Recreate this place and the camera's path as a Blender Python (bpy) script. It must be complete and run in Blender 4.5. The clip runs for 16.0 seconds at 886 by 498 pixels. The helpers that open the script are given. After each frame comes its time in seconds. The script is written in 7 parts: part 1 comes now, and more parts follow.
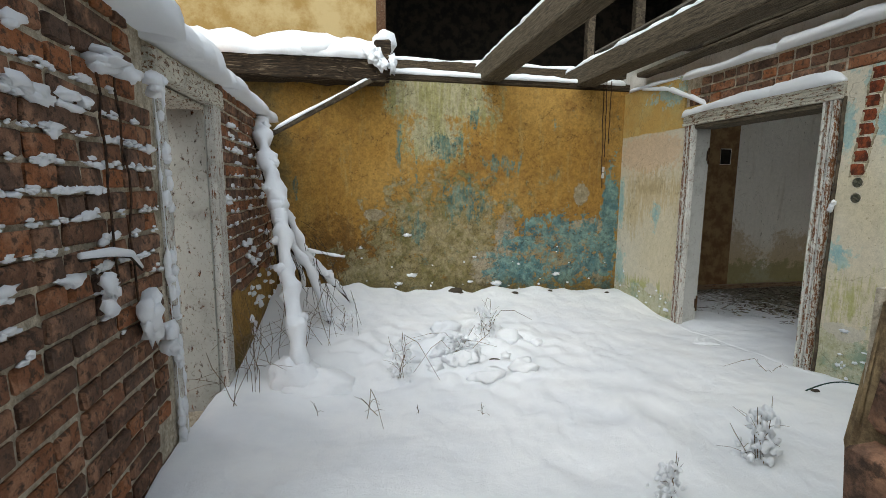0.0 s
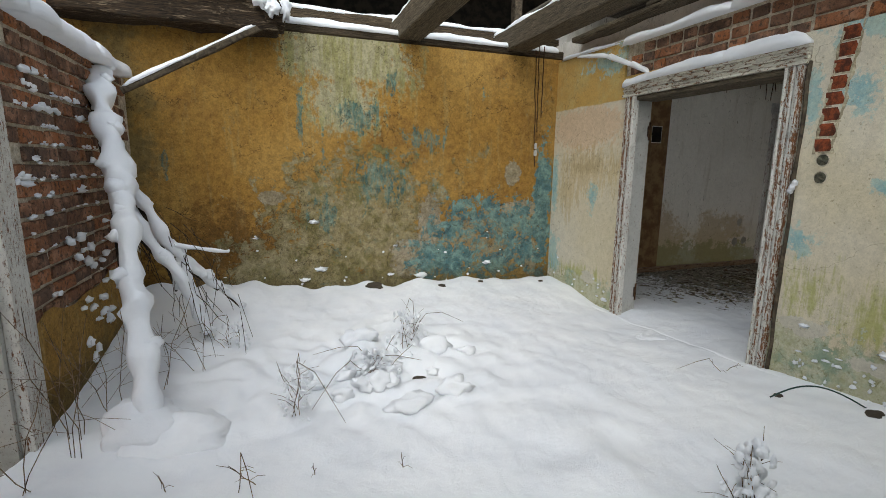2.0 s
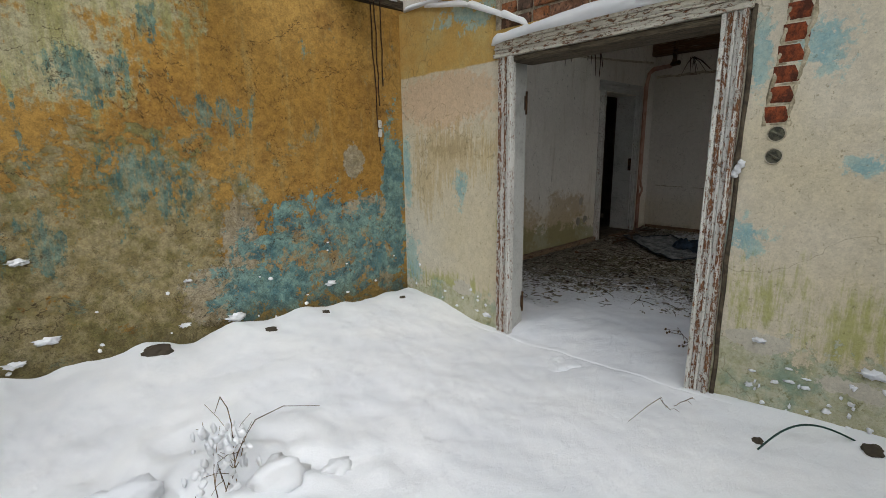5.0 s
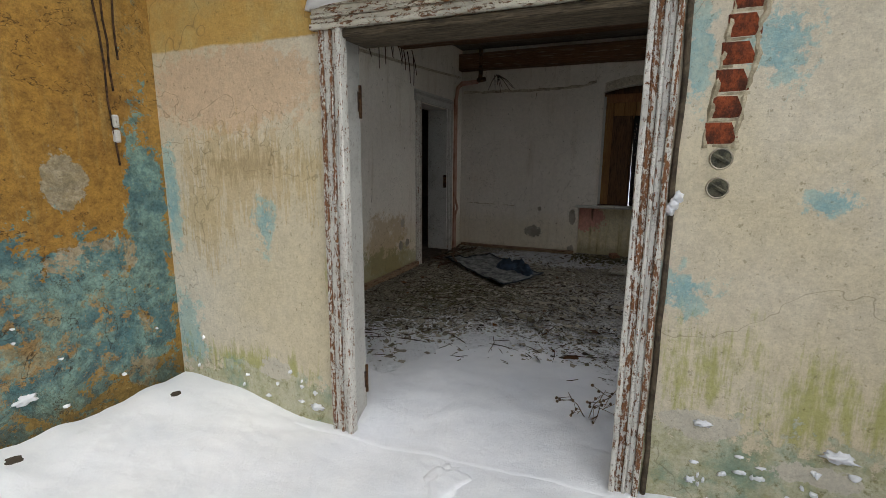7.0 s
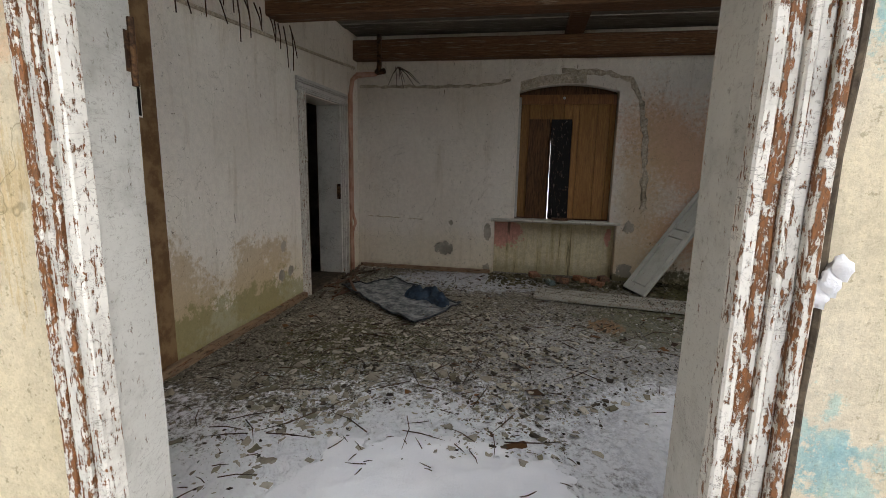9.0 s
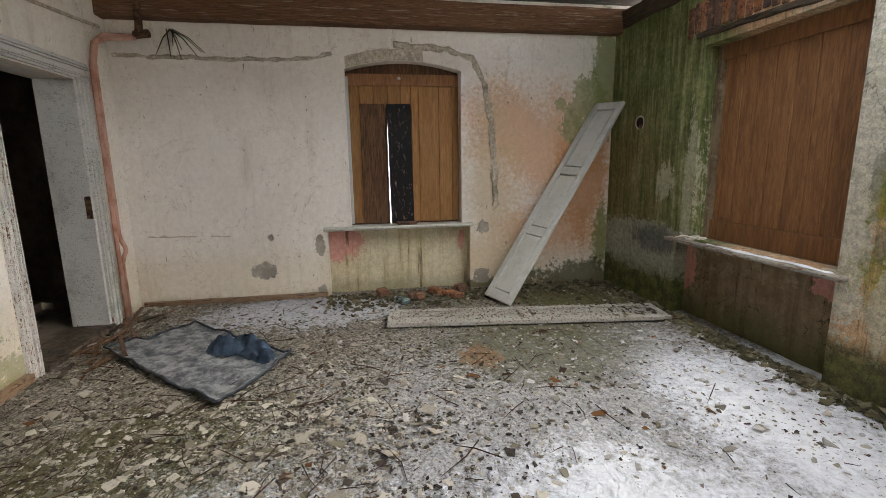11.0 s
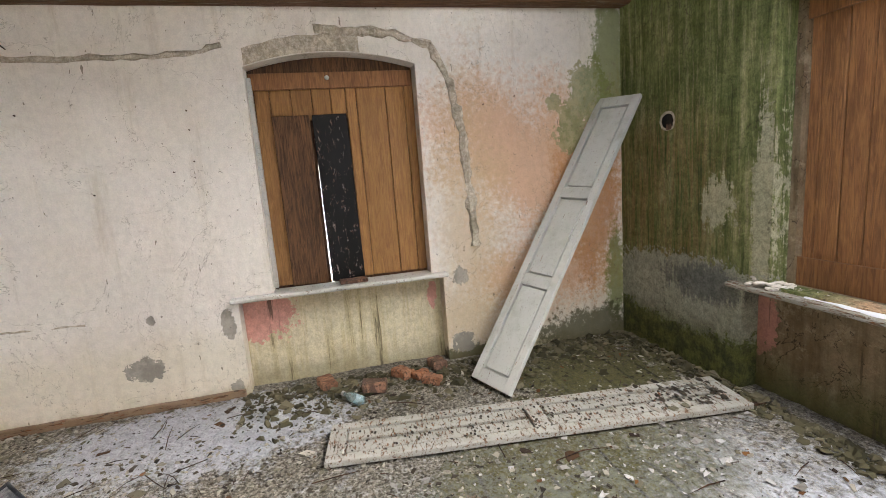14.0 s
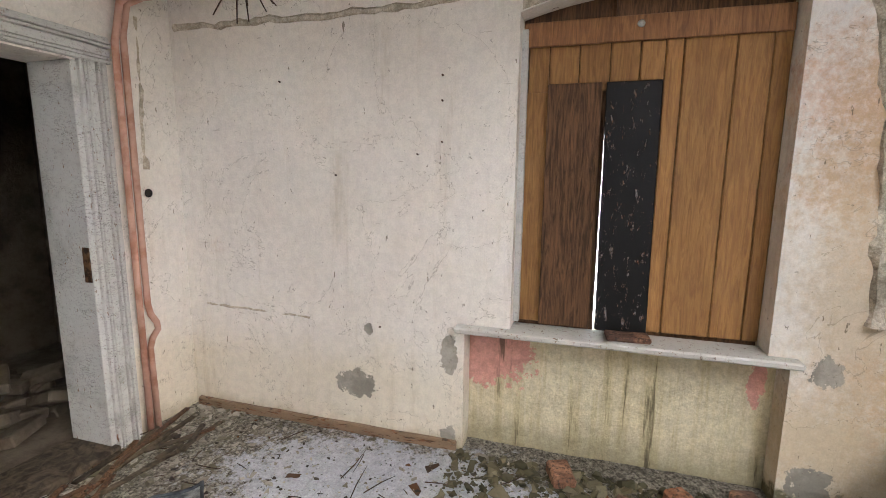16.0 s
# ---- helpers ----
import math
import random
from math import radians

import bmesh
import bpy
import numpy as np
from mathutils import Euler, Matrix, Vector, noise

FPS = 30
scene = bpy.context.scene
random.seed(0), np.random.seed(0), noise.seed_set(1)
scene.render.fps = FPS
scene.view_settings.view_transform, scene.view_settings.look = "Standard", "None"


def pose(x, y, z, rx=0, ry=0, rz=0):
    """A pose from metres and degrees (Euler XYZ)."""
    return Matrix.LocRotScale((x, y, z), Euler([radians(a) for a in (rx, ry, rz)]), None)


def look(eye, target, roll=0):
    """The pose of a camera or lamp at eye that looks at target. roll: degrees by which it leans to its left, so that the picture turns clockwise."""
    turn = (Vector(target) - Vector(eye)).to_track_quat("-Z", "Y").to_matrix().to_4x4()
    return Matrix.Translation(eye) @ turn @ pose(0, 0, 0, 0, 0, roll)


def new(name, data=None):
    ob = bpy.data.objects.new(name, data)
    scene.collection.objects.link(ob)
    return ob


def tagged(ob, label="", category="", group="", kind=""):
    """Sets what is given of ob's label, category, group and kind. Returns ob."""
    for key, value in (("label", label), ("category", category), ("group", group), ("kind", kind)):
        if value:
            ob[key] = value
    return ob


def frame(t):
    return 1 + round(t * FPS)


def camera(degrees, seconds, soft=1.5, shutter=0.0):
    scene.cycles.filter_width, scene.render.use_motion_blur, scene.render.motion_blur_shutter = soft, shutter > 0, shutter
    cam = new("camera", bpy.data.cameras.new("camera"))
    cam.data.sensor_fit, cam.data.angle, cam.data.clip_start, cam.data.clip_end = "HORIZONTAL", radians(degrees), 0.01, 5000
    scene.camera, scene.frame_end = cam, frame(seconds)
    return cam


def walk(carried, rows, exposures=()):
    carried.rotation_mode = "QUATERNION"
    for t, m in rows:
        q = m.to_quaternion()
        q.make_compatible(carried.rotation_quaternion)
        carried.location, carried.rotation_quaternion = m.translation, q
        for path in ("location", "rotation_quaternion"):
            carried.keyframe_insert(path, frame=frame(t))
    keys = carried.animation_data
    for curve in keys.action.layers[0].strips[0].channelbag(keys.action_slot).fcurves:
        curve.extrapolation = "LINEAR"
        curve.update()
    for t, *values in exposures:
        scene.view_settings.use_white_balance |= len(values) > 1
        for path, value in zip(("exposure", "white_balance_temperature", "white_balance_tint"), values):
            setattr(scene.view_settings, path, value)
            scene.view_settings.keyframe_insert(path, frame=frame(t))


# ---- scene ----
cam = camera(87.4, 16.0, 0.75)
PATH = [
    (0, (0.331, 0.537, 1.262), (0.708, 2.483, 0.991), 0.5),
    (0.5, (0.316, 0.703, 1.243), (0.731, 2.638, 0.954), 0.4),
    (1, (0.371, 0.894, 1.222), (0.854, 2.811, 0.918), 0.7),
    (1.5, (0.466, 1.004, 1.267), (1.056, 2.89, 0.957), 1.1),
    (2, (0.554, 1.179, 1.24), (1.235, 3.027, 0.889), 0.8),
    (2.5, (0.597, 1.402, 1.172), (1.372, 3.199, 0.761), 0.4),
    (3, (0.622, 1.631, 1.263), (1.461, 3.391, 0.821), -0.2),
    (3.2, (0.608, 1.711, 1.278), (1.484, 3.452, 0.828), -0.2),
    (5.3, (1.033, 2.485, 1.249), (2.429, 3.854, 0.83), -0.6),
    (5.5, (1.093, 2.585, 1.232), (2.542, 3.899, 0.813), -0.3),
    (6, (1.26, 2.798, 1.287), (2.868, 3.917, 0.883), -0.1),
    (6.5, (1.436, 2.958, 1.281), (3.182, 3.853, 0.895), 0.3),
    (7, (1.62, 3.132, 1.29), (3.435, 3.882, 0.913), 0.5),
    (7.5, (1.856, 3.223, 1.279), (3.707, 3.884, 0.911), 0.7),
    (8, (2.117, 3.343, 1.323), (4.004, 3.902, 0.963), 0.7),
    (8.2, (2.204, 3.384, 1.32), (4.106, 3.891, 0.964), 0.8),
    (10.3, (3.332, 3.516, 1.298), (5.302, 3.504, 0.95), 0.8),
    (10.5, (3.441, 3.534, 1.285), (5.408, 3.421, 0.94), 0.5),
    (11, (3.667, 3.509, 1.305), (5.606, 3.177, 0.94), -0.8),
    (11.5, (3.898, 3.396, 1.305), (5.778, 2.836, 0.915), -2.0),
    (12, (4.084, 3.254, 1.33), (5.861, 2.431, 0.921), -2.8),
    (12.5, (4.284, 3.176, 1.318), (5.967, 2.178, 0.906), -2.6),
    (13, (4.551, 3.23, 1.349), (6.258, 2.265, 0.951), -2.1),
    (13.5, (4.793, 3.221, 1.41), (6.625, 2.495, 1.071), -3.1),
    (14, (5.05, 3.189, 1.43), (6.969, 2.732, 1.104), -4.4),
    (14.5, (5.322, 3.216, 1.418), (7.274, 2.93, 1.087), -2.7),
    (15, (5.621, 3.231, 1.437), (7.591, 3.143, 1.102), -1.0),
    (15.5, (5.895, 3.233, 1.453), (7.861, 3.423, 1.139), -0.1),
    (16, (6.144, 3.312, 1.455), (8.037, 3.876, 1.142), 0.6),
]
walk(cam, [(t, look(eye, target, roll)) for t, eye, target, roll in PATH],
     [(0.0, 1.08, 6400, 3), (1.5, 1.08, 6400, 4), (3.0, 1.0, 6400, 6), (5.3, 1.06, 6450, 6), (6.5, 1.18, 6500, 7), (7.5, 1.42, 6600, 8), (8.2, 1.70, 6650, 9), (10.3, 3.25, 6700, 10), (11.5, 3.8, 6700, 10), (12.5, 3.97, 6800, 11), (14.5, 4.45, 6600, 12), (16.0, 4.35, 6550, 13)])

# ---- light ----
world = bpy.data.worlds.new("overcast_sky")
scene.world = world
world.use_nodes = True
wn, wl = world.node_tree.nodes, world.node_tree.links
sky = wn.new("ShaderNodeTexSky")
sky.sky_type = "NISHITA"
sky.sun_disc = False
sky.sun_elevation = radians(38)
sky.sun_rotation = radians(200)
sky.air_density, sky.dust_density, sky.ozone_density = 1.0, 1.5, 1.0
grey = wn.new("ShaderNodeHueSaturation")
grey.inputs["Saturation"].default_value = 0.40
wl.new(sky.outputs[0], grey.inputs["Color"])
wl.new(grey.outputs[0], wn["Background"].inputs[0])
wn["Background"].inputs[1].default_value = 0.13
sun = new("sun", bpy.data.lights.new("sun", "SUN"))
sun.data.energy, sun.data.angle, sun.data.color = 0.6, radians(60), (1.0, 0.99, 0.97)
sun.matrix_world = look((0, 0, 20), (8.0, 6.0, 0.0))

# ---- plan (metres) ----
RW = 3.385            # yard face of the wall with the wide doorway
RWI = 3.58            # its room face
BW = 5.495            # yard face of the ochre wall
LI = 5.66             # room face of the wall with the narrow doorway
FW = 8.42             # room face of the wall with the arched window
SW = 0.84             # room face of the mossy wall
LW = -0.47            # yard face of the brick wall
FZ = -0.03            # room floor
R = random.Random(7)


# ---- small tools ----
def lin(h):
    c = [int(h[i:i + 2], 16) / 255 for i in (1, 3, 5)]
    return tuple(v / 12.92 if v < 0.04045 else ((v + 0.055) / 1.055) ** 2.4 for v in c) + (1.0,)


class Mat:
    """A node material built by short calls."""

    def __init__(self, name, rough=0.85, metal=0.0):
        self.m = bpy.data.materials.new(name)
        self.m.use_nodes = True
        self.n, self.l = self.m.node_tree.nodes, self.m.node_tree.links
        self.b = self.n["Principled BSDF"]
        self.b.inputs["Roughness"].default_value = rough
        self.b.inputs["Metallic"].default_value = metal
        self.b.inputs["Specular IOR Level"].default_value = 0.3
        self.pos = self.n.new("ShaderNodeNewGeometry").outputs["Position"]
        self.hf = None

    def put(self, sock, v):
        if isinstance(v, bpy.types.NodeSocket):
            self.l.new(v, sock)
        else:
            sock.default_value = v

    def local(self):
        self.pos = self.n.new("ShaderNodeTexCoord").outputs["Object"]
        return self

    def rand(self):
        return self.n.new("ShaderNodeObjectInfo").outputs["Random"]

    def island(self):
        return self.n.new("ShaderNodeNewGeometry").outputs["Random Per Island"]

    def scaled(self, s, shift=None):
        v = self.n.new("ShaderNodeMapping")
        self.l.new(self.pos, v.inputs[0])
        v.inputs["Scale"].default_value = s
        if shift is not None:
            c = self.n.new("ShaderNodeCombineXYZ")
            for i in range(3):
                self.put(c.inputs[i], self.math("MULTIPLY", shift, 37.0 + 11 * i))
            self.l.new(c.outputs[0], v.inputs["Location"])
        return v.outputs[0]

    def noise(self, scale, detail=4, rough=0.6, vec=None, dist=0.0, seed=0.0):
        t = self.n.new("ShaderNodeTexNoise")
        src = vec if vec is not None else self.pos
        if seed:
            a = self.n.new("ShaderNodeVectorMath")
            a.operation = "ADD"
            self.l.new(src, a.inputs[0])
            a.inputs[1].default_value = (seed, seed * 1.7, seed * 0.6)
            src = a.outputs[0]
        self.l.new(src, t.inputs["Vector"])
        for k, v in (("Scale", scale), ("Detail", detail), ("Roughness", rough), ("Distortion", dist)):
            t.inputs[k].default_value = v
        return t.outputs["Fac"]

    def math(self, op, a, b=0.0, clamp=False):
        t = self.n.new("ShaderNodeMath")
        t.operation, t.use_clamp = op, clamp
        self.put(t.inputs[0], a)
        self.put(t.inputs[1], b)
        return t.outputs[0]

    def ramp(self, v, lo, hi, a=0.0, b=1.0):
        t = self.n.new("ShaderNodeMapRange")
        t.interpolation_type = "SMOOTHSTEP"
        self.put(t.inputs[0], v)
        for i, q in enumerate((lo, hi, a, b)):
            t.inputs[i + 1].default_value = q
        return t.outputs[0]

    def mix(self, a, b, f, mode="MIX"):
        t = self.n.new("ShaderNodeMix")
        t.data_type, t.blend_type = "RGBA", mode
        self.put(t.inputs[0], f)
        self.put(t.inputs[6], a)
        self.put(t.inputs[7], b)
        return t.outputs[2]

    def axis(self, i):
        t = self.n.new("ShaderNodeSeparateXYZ")
        self.l.new(self.pos, t.inputs[0])
        return t.outputs[i]

    def blob(self, c, r):
        """1 at the middle of an ellipsoid, 0 at its edge, negative outside."""
        s = self.n.new("ShaderNodeVectorMath")
        s.operation = "SUBTRACT"
        self.l.new(self.pos, s.inputs[0])
        s.inputs[1].default_value = c
        d = self.n.new("ShaderNodeVectorMath")
        d.operation = "DIVIDE"
        self.l.new(s.outputs[0], d.inputs[0])
        d.inputs[1].default_value = r
        q = self.n.new("ShaderNodeVectorMath")
        q.operation = "LENGTH"
        self.l.new(d.outputs[0], q.inputs[0])
        return self.math("SUBTRACT", 1.0, q.outputs["Value"])

    def patch(self, blobs, noise, k=1.2, soft=0.08, at=0.0):
        """A ragged mask from ellipsoids, whose outline the noise tears."""
        v = None
        for c, r in blobs:
            o = self.blob(c, r)
            v = o if v is None else self.math("MAXIMUM", v, o)
        if self.hf is None:
            self.hf = self.noise(24, 9, 0.72, seed=41.0)
        v = self.math("ADD", v, self.math("MULTIPLY", self.math("SUBTRACT", noise, 0.5), k * 1.7))
        v = self.math("ADD", v, self.math("MULTIPLY", self.math("SUBTRACT", self.hf, 0.5), 1.5))
        return self.ramp(v, at, at + soft)

    def both(self, a, b):
        return self.math("MULTIPLY", a, b)

    def bump(self, h, strength=0.4, dist=0.01):
        t = self.n.new("ShaderNodeBump")
        t.inputs["Strength"].default_value, t.inputs["Distance"].default_value = strength, dist
        self.l.new(h, t.inputs["Height"])
        if self.b.inputs["Normal"].is_linked:
            self.l.new(self.b.inputs["Normal"].links[0].from_socket, t.inputs["Normal"])
        self.l.new(t.outputs[0], self.b.inputs["Normal"])
        return self

    def grit(self, c, amount=0.5, size=1.0, gain=1.0):
        """Fine light and dark mottling of a colour at three scales."""
        a = self.ramp(self.noise(22 / size, 10, 0.78, seed=51.0), 0.40, 0.60)
        b = self.ramp(self.noise(95 / size, 6, 0.75, seed=57.0), 0.40, 0.60)
        d = self.ramp(self.noise(230 / size, 3, 0.7, seed=63.0), 0.42, 0.58)
        v = self.math("ADD", self.math("MULTIPLY", a, 0.45), self.math("MULTIPLY", b, 0.35))
        v = self.math("ADD", v, self.math("MULTIPLY", d, 0.20))
        g = self.math("ADD", (1.0 - amount * 0.55) * gain, self.math("MULTIPLY", v, amount * gain))
        t = self.n.new("ShaderNodeVectorMath")
        t.operation = "SCALE"
        self.put(t.inputs[0], c)
        self.put(t.inputs["Scale"], g)
        return t.outputs[0]

    def color(self, c):
        self.put(self.b.inputs["Base Color"], c)
        return self


def obj(name, bm, mat, parent=None, label="", category="", kind="", group="", smooth=False):
    me = bpy.data.meshes.new(name)
    bm.to_mesh(me)
    bm.free()
    if smooth:
        me.shade_smooth()
    for m in (mat if isinstance(mat, (list, tuple)) else [mat]):
        me.materials.append(m.m)
    ob = new(name, me)
    if parent is not None:
        ob.parent = parent
    return tagged(ob, label, category, group, kind)


def part(name, bm, mat, parent, label="", smooth=False):
    return obj(name, bm, mat, parent, label, smooth=smooth)


def thing(name, label, category, at=(0, 0, 0), rz=0.0, group=""):
    ob = new(name)
    ob.matrix_basis = pose(*at, 0, 0, rz)
    return tagged(ob, label, category, group)


def box(bm, lo, hi, m=None, bevel=0.0, rough=0.0, cuts=0):
    """A box between two corners; chamfered, cut along its length and worn where asked."""
    lo, hi = [min(a, b) for a, b in zip(lo, hi)], [max(a, b) for a, b in zip(lo, hi)]
    k = max(range(3), key=lambda i: hi[i] - lo[i])
    i, j = (k + 1) % 3, (k + 2) % 3
    bevel = min(bevel, 0.3 * (hi[i] - lo[i]), 0.3 * (hi[j] - lo[j]))

    def profile(d, c):
        a0, a1, b0, b1 = lo[i] + d, hi[i] - d, lo[j] + d, hi[j] - d
        if not c:
            return [(a0, b0), (a1, b0), (a1, b1), (a0, b1)]
        return [(a0 + c, b0), (a1 - c, b0), (a1, b0 + c), (a1, b1 - c), (a1 - c, b1), (a0 + c, b1), (a0, b1 - c), (a0, b0 + c)]

    stops = [lo[k] + (hi[k] - lo[k]) * t / (cuts + 1) for t in range(cuts + 2)]
    rings = [(s, 0.0) for s in stops]
    if bevel:
        rings[0], rings[-1] = (lo[k] + bevel, 0.0), (hi[k] - bevel, 0.0)
        rings = [(lo[k], bevel)] + rings + [(hi[k], bevel)]
    vs, made = [], []
    for s, d in rings:
        row = []
        for a, b in profile(d, bevel * (0.5 if d else 1.0)):
            co = [0.0, 0.0, 0.0]
            co[k], co[i], co[j] = s, a, b
            co = Vector(co)
            if rough:
                co += (noise.noise_vector(co * 6.0) * 0.6 + noise.noise_vector(co * 23.0) * 0.4) * rough
            row.append(bm.verts.new(m @ co if m is not None else co))
        made.append(row)
        vs += row
    n = len(made[0])
    for r0, r1 in zip(made, made[1:]):
        for q in range(n):
            bm.faces.new((r0[q], r0[(q + 1) % n], r1[(q + 1) % n], r1[q]))
    bm.faces.new(list(reversed(made[0])))
    bm.faces.new(made[-1])
    return vs


def tube(bm, pts, radii, sides=6, wob=0.0):
    """A tapering tube along points."""
    rings = []
    for i, p in enumerate(pts):
        p = Vector(p)
        a, b = Vector(pts[max(i - 1, 0)]), Vector(pts[min(i + 1, len(pts) - 1)])
        d = (b - a).normalized()
        u = d.orthogonal().normalized() if i == 0 else (rings[-1][1] - d * rings[-1][1].dot(d)).normalized()
        w = d.cross(u)
        r = radii[i] if isinstance(radii, (list, tuple)) else radii
        ring = []
        for k in range(sides):
            an = 2 * math.pi * k / sides
            q = p + (u * math.cos(an) + w * math.sin(an)) * r
            if wob:
                q += noise.noise_vector(q * 9.0) * wob * r
            ring.append(bm.verts.new(q))
        rings.append((ring, u))
    for (a, _), (b, _) in zip(rings, rings[1:]):
        for k in range(sides):
            bm.faces.new((a[k], a[(k + 1) % sides], b[(k + 1) % sides], b[k]))
    bm.faces.new(list(reversed(rings[0][0])))
    bm.faces.new(rings[-1][0])


def lump(bm, c, r, sub=2, rough=0.25, freq=5.0, flat=None):
    """An uneven rounded clod; flat: its underside is cut off at that height."""
    q = bmesh.ops.create_icosphere(bm, subdivisions=sub, radius=1.0)
    c, r = Vector(c), Vector(r)
    for v in q["verts"]:
        d = v.co.copy()
        k = 1 + rough * noise.noise(d * freq * 0.35 + c * 7.3) + rough * 0.5 * noise.noise(d * freq + c * 3.1)
        v.co = c + Vector((d.x * r.x, d.y * r.y, d.z * r.z)) * k
        if flat is not None:
            v.co.z = max(v.co.z, flat)


def ridge(bm, a, b, width, height, steps=40, side=8, seed=0.0, rough=0.35, sag=0.0, droop=0.0):
    """Snow lying along a line from a to b, rounded above, with an uneven edge."""
    a, b = Vector(a), Vector(b)
    d = b - a
    w = Vector((0, 0, 1)).cross(d).normalized()
    rows = []
    for i in range(steps + 1):
        t = i / steps
        p = a + d * t
        s = Vector((p.x * 2.1 + seed, p.y * 2.1, seed))
        hh = height * (1 + rough * noise.noise(s * 1.3) + rough * 0.6 * noise.noise(s * 4.1))
        ww = width * (1 + rough * 0.5 * noise.noise(s * 1.9 + Vector((5, 0, 0))) + rough * 0.3 * noise.noise(s * 6.0))
        end = min(1.0, min(t, 1 - t) * steps / 2.0 + 0.25)
        off = w * (0.15 * width * noise.noise(s * 1.1 + Vector((0, 9, 0))))
        row = []
        for k in range(side + 1):
            an = math.pi * k / side
            x, z = -math.cos(an), math.sin(an) ** 0.7
            q = p + off + w * (x * ww * 0.5 * end) + Vector((0, 0, z * hh * end - (droop * height if k in (0, side) else 0.0)))
            q += noise.noise_vector(q * 14.0) * height * 0.10 * rough
            row.append(bm.verts.new(q))
        rows.append(row)
    for r0, r1 in zip(rows, rows[1:]):
        for k in range(side):
            bm.faces.new((r0[k], r1[k], r1[k + 1], r0[k + 1]))
        bm.faces.new((r0[side], r1[side], r1[0], r0[0]))
    bm.faces.new(rows[0])
    bm.faces.new(list(reversed(rows[-1])))


def sheet(bm, nx, ny, f):
    """A grid of nx by ny cells, each vertex from f(u, v)."""
    g = [[bm.verts.new(f(i / nx, j / ny)) for i in range(nx + 1)] for j in range(ny + 1)]
    for j in range(ny):
        for i in range(nx):
            bm.faces.new((g[j][i], g[j][i + 1], g[j + 1][i + 1], g[j + 1][i]))
    return g


def cells(bm, lo, hi, holes, along, t0, t1):
    """A wall slab with rectangular holes. It runs along axis 0 or 1 from lo[0] to hi[0], height lo[1] to hi[1]; thickness t0 to t1."""
    us = sorted({lo[0], hi[0], *[h[0] for h in holes], *[h[2] for h in holes]})
    zs = sorted({lo[1], hi[1], *[h[1] for h in holes], *[h[3] for h in holes]})
    us = [u for u in us if lo[0] <= u <= hi[0]]
    zs = [z for z in zs if lo[1] <= z <= hi[1]]

    def solid(i, j):
        if not (0 <= i < len(us) - 1 and 0 <= j < len(zs) - 1):
            return False
        u, z = (us[i] + us[i + 1]) / 2, (zs[j] + zs[j + 1]) / 2
        return not any(h[0] < u < h[2] and h[1] < z < h[3] for h in holes)

    def vert(u, t, z):
        return bm.verts.new((u, t, z) if along == 0 else (t, u, z))

    def quad(*p):
        bm.faces.new([vert(*q) for q in p])

    for i in range(len(us) - 1):
        for j in range(len(zs) - 1):
            if not solid(i, j):
                continue
            a, b, c, d = us[i], us[i + 1], zs[j], zs[j + 1]
            quad((a, t0, c), (b, t0, c), (b, t0, d), (a, t0, d))
            quad((b, t1, c), (a, t1, c), (a, t1, d), (b, t1, d))
            if not solid(i - 1, j):
                quad((a, t1, c), (a, t0, c), (a, t0, d), (a, t1, d))
            if not solid(i + 1, j):
                quad((b, t0, c), (b, t1, c), (b, t1, d), (b, t0, d))
            if not solid(i, j - 1):
                quad((a, t1, c), (b, t1, c), (b, t0, c), (a, t0, c))
            if not solid(i, j + 1):
                quad((a, t0, d), (b, t0, d), (b, t1, d), (a, t1, d))
    bmesh.ops.remove_doubles(bm, verts=bm.verts, dist=1e-4)
    bmesh.ops.recalc_face_normals(bm, faces=bm.faces)


# ---- materials ----
def snow_mat():
    m = Mat("snow", 0.6)
    n = m.noise(2.0, 5, 0.6)
    m.color(m.mix((0.80, 0.82, 0.86, 1), (0.90, 0.91, 0.93, 1), m.ramp(n, 0.3, 0.7)))
    m.b.inputs["Subsurface Weight"].default_value = 0.0
    m.bump(m.noise(7, 6, 0.6), 0.3, 0.03).bump(m.noise(34, 6, 0.7), 0.45, 0.010).bump(m.noise(120, 4, 0.75), 0.6, 0.005).bump(m.noise(330, 3, 0.7), 0.5, 0.002)
    return m


def wood_mat(name, dark, light, scale=(1, 1, 1), rough=0.8, grain=0.5, wear=None):
    """Weathered timber; the grain runs along the axis that scale makes small."""
    m = Mat(name, rough).local()
    r = m.rand()
    v = m.scaled(scale, r)
    g = m.noise(14, 6, 0.65, vec=v, dist=1.2)
    g2 = m.noise(3, 3, 0.5, vec=v, dist=2.0, seed=4.0)
    c = m.mix(lin(dark), lin(light), m.ramp(g, 0.3, 0.7))
    c = m.mix(c, lin(dark), m.ramp(g2, 0.5, 0.75, 0, grain))
    c = m.mix(c, (0, 0, 0, 1), m.math("MULTIPLY", r, 0.35))
    if wear:
        c = m.mix(c, lin(wear), m.ramp(m.noise(7, 5, 0.7, vec=v, seed=9.0), 0.55, 0.68))
    c = m.mix(c, lin(dark), m.ramp(m.noise(40, 6, 0.7, vec=v), 0.52, 0.66, 0, 0.4))
    m.color(c).bump(g, 0.7, 0.008).bump(m.noise(120, 3, 0.6, vec=v), 0.3, 0.002)
    return m


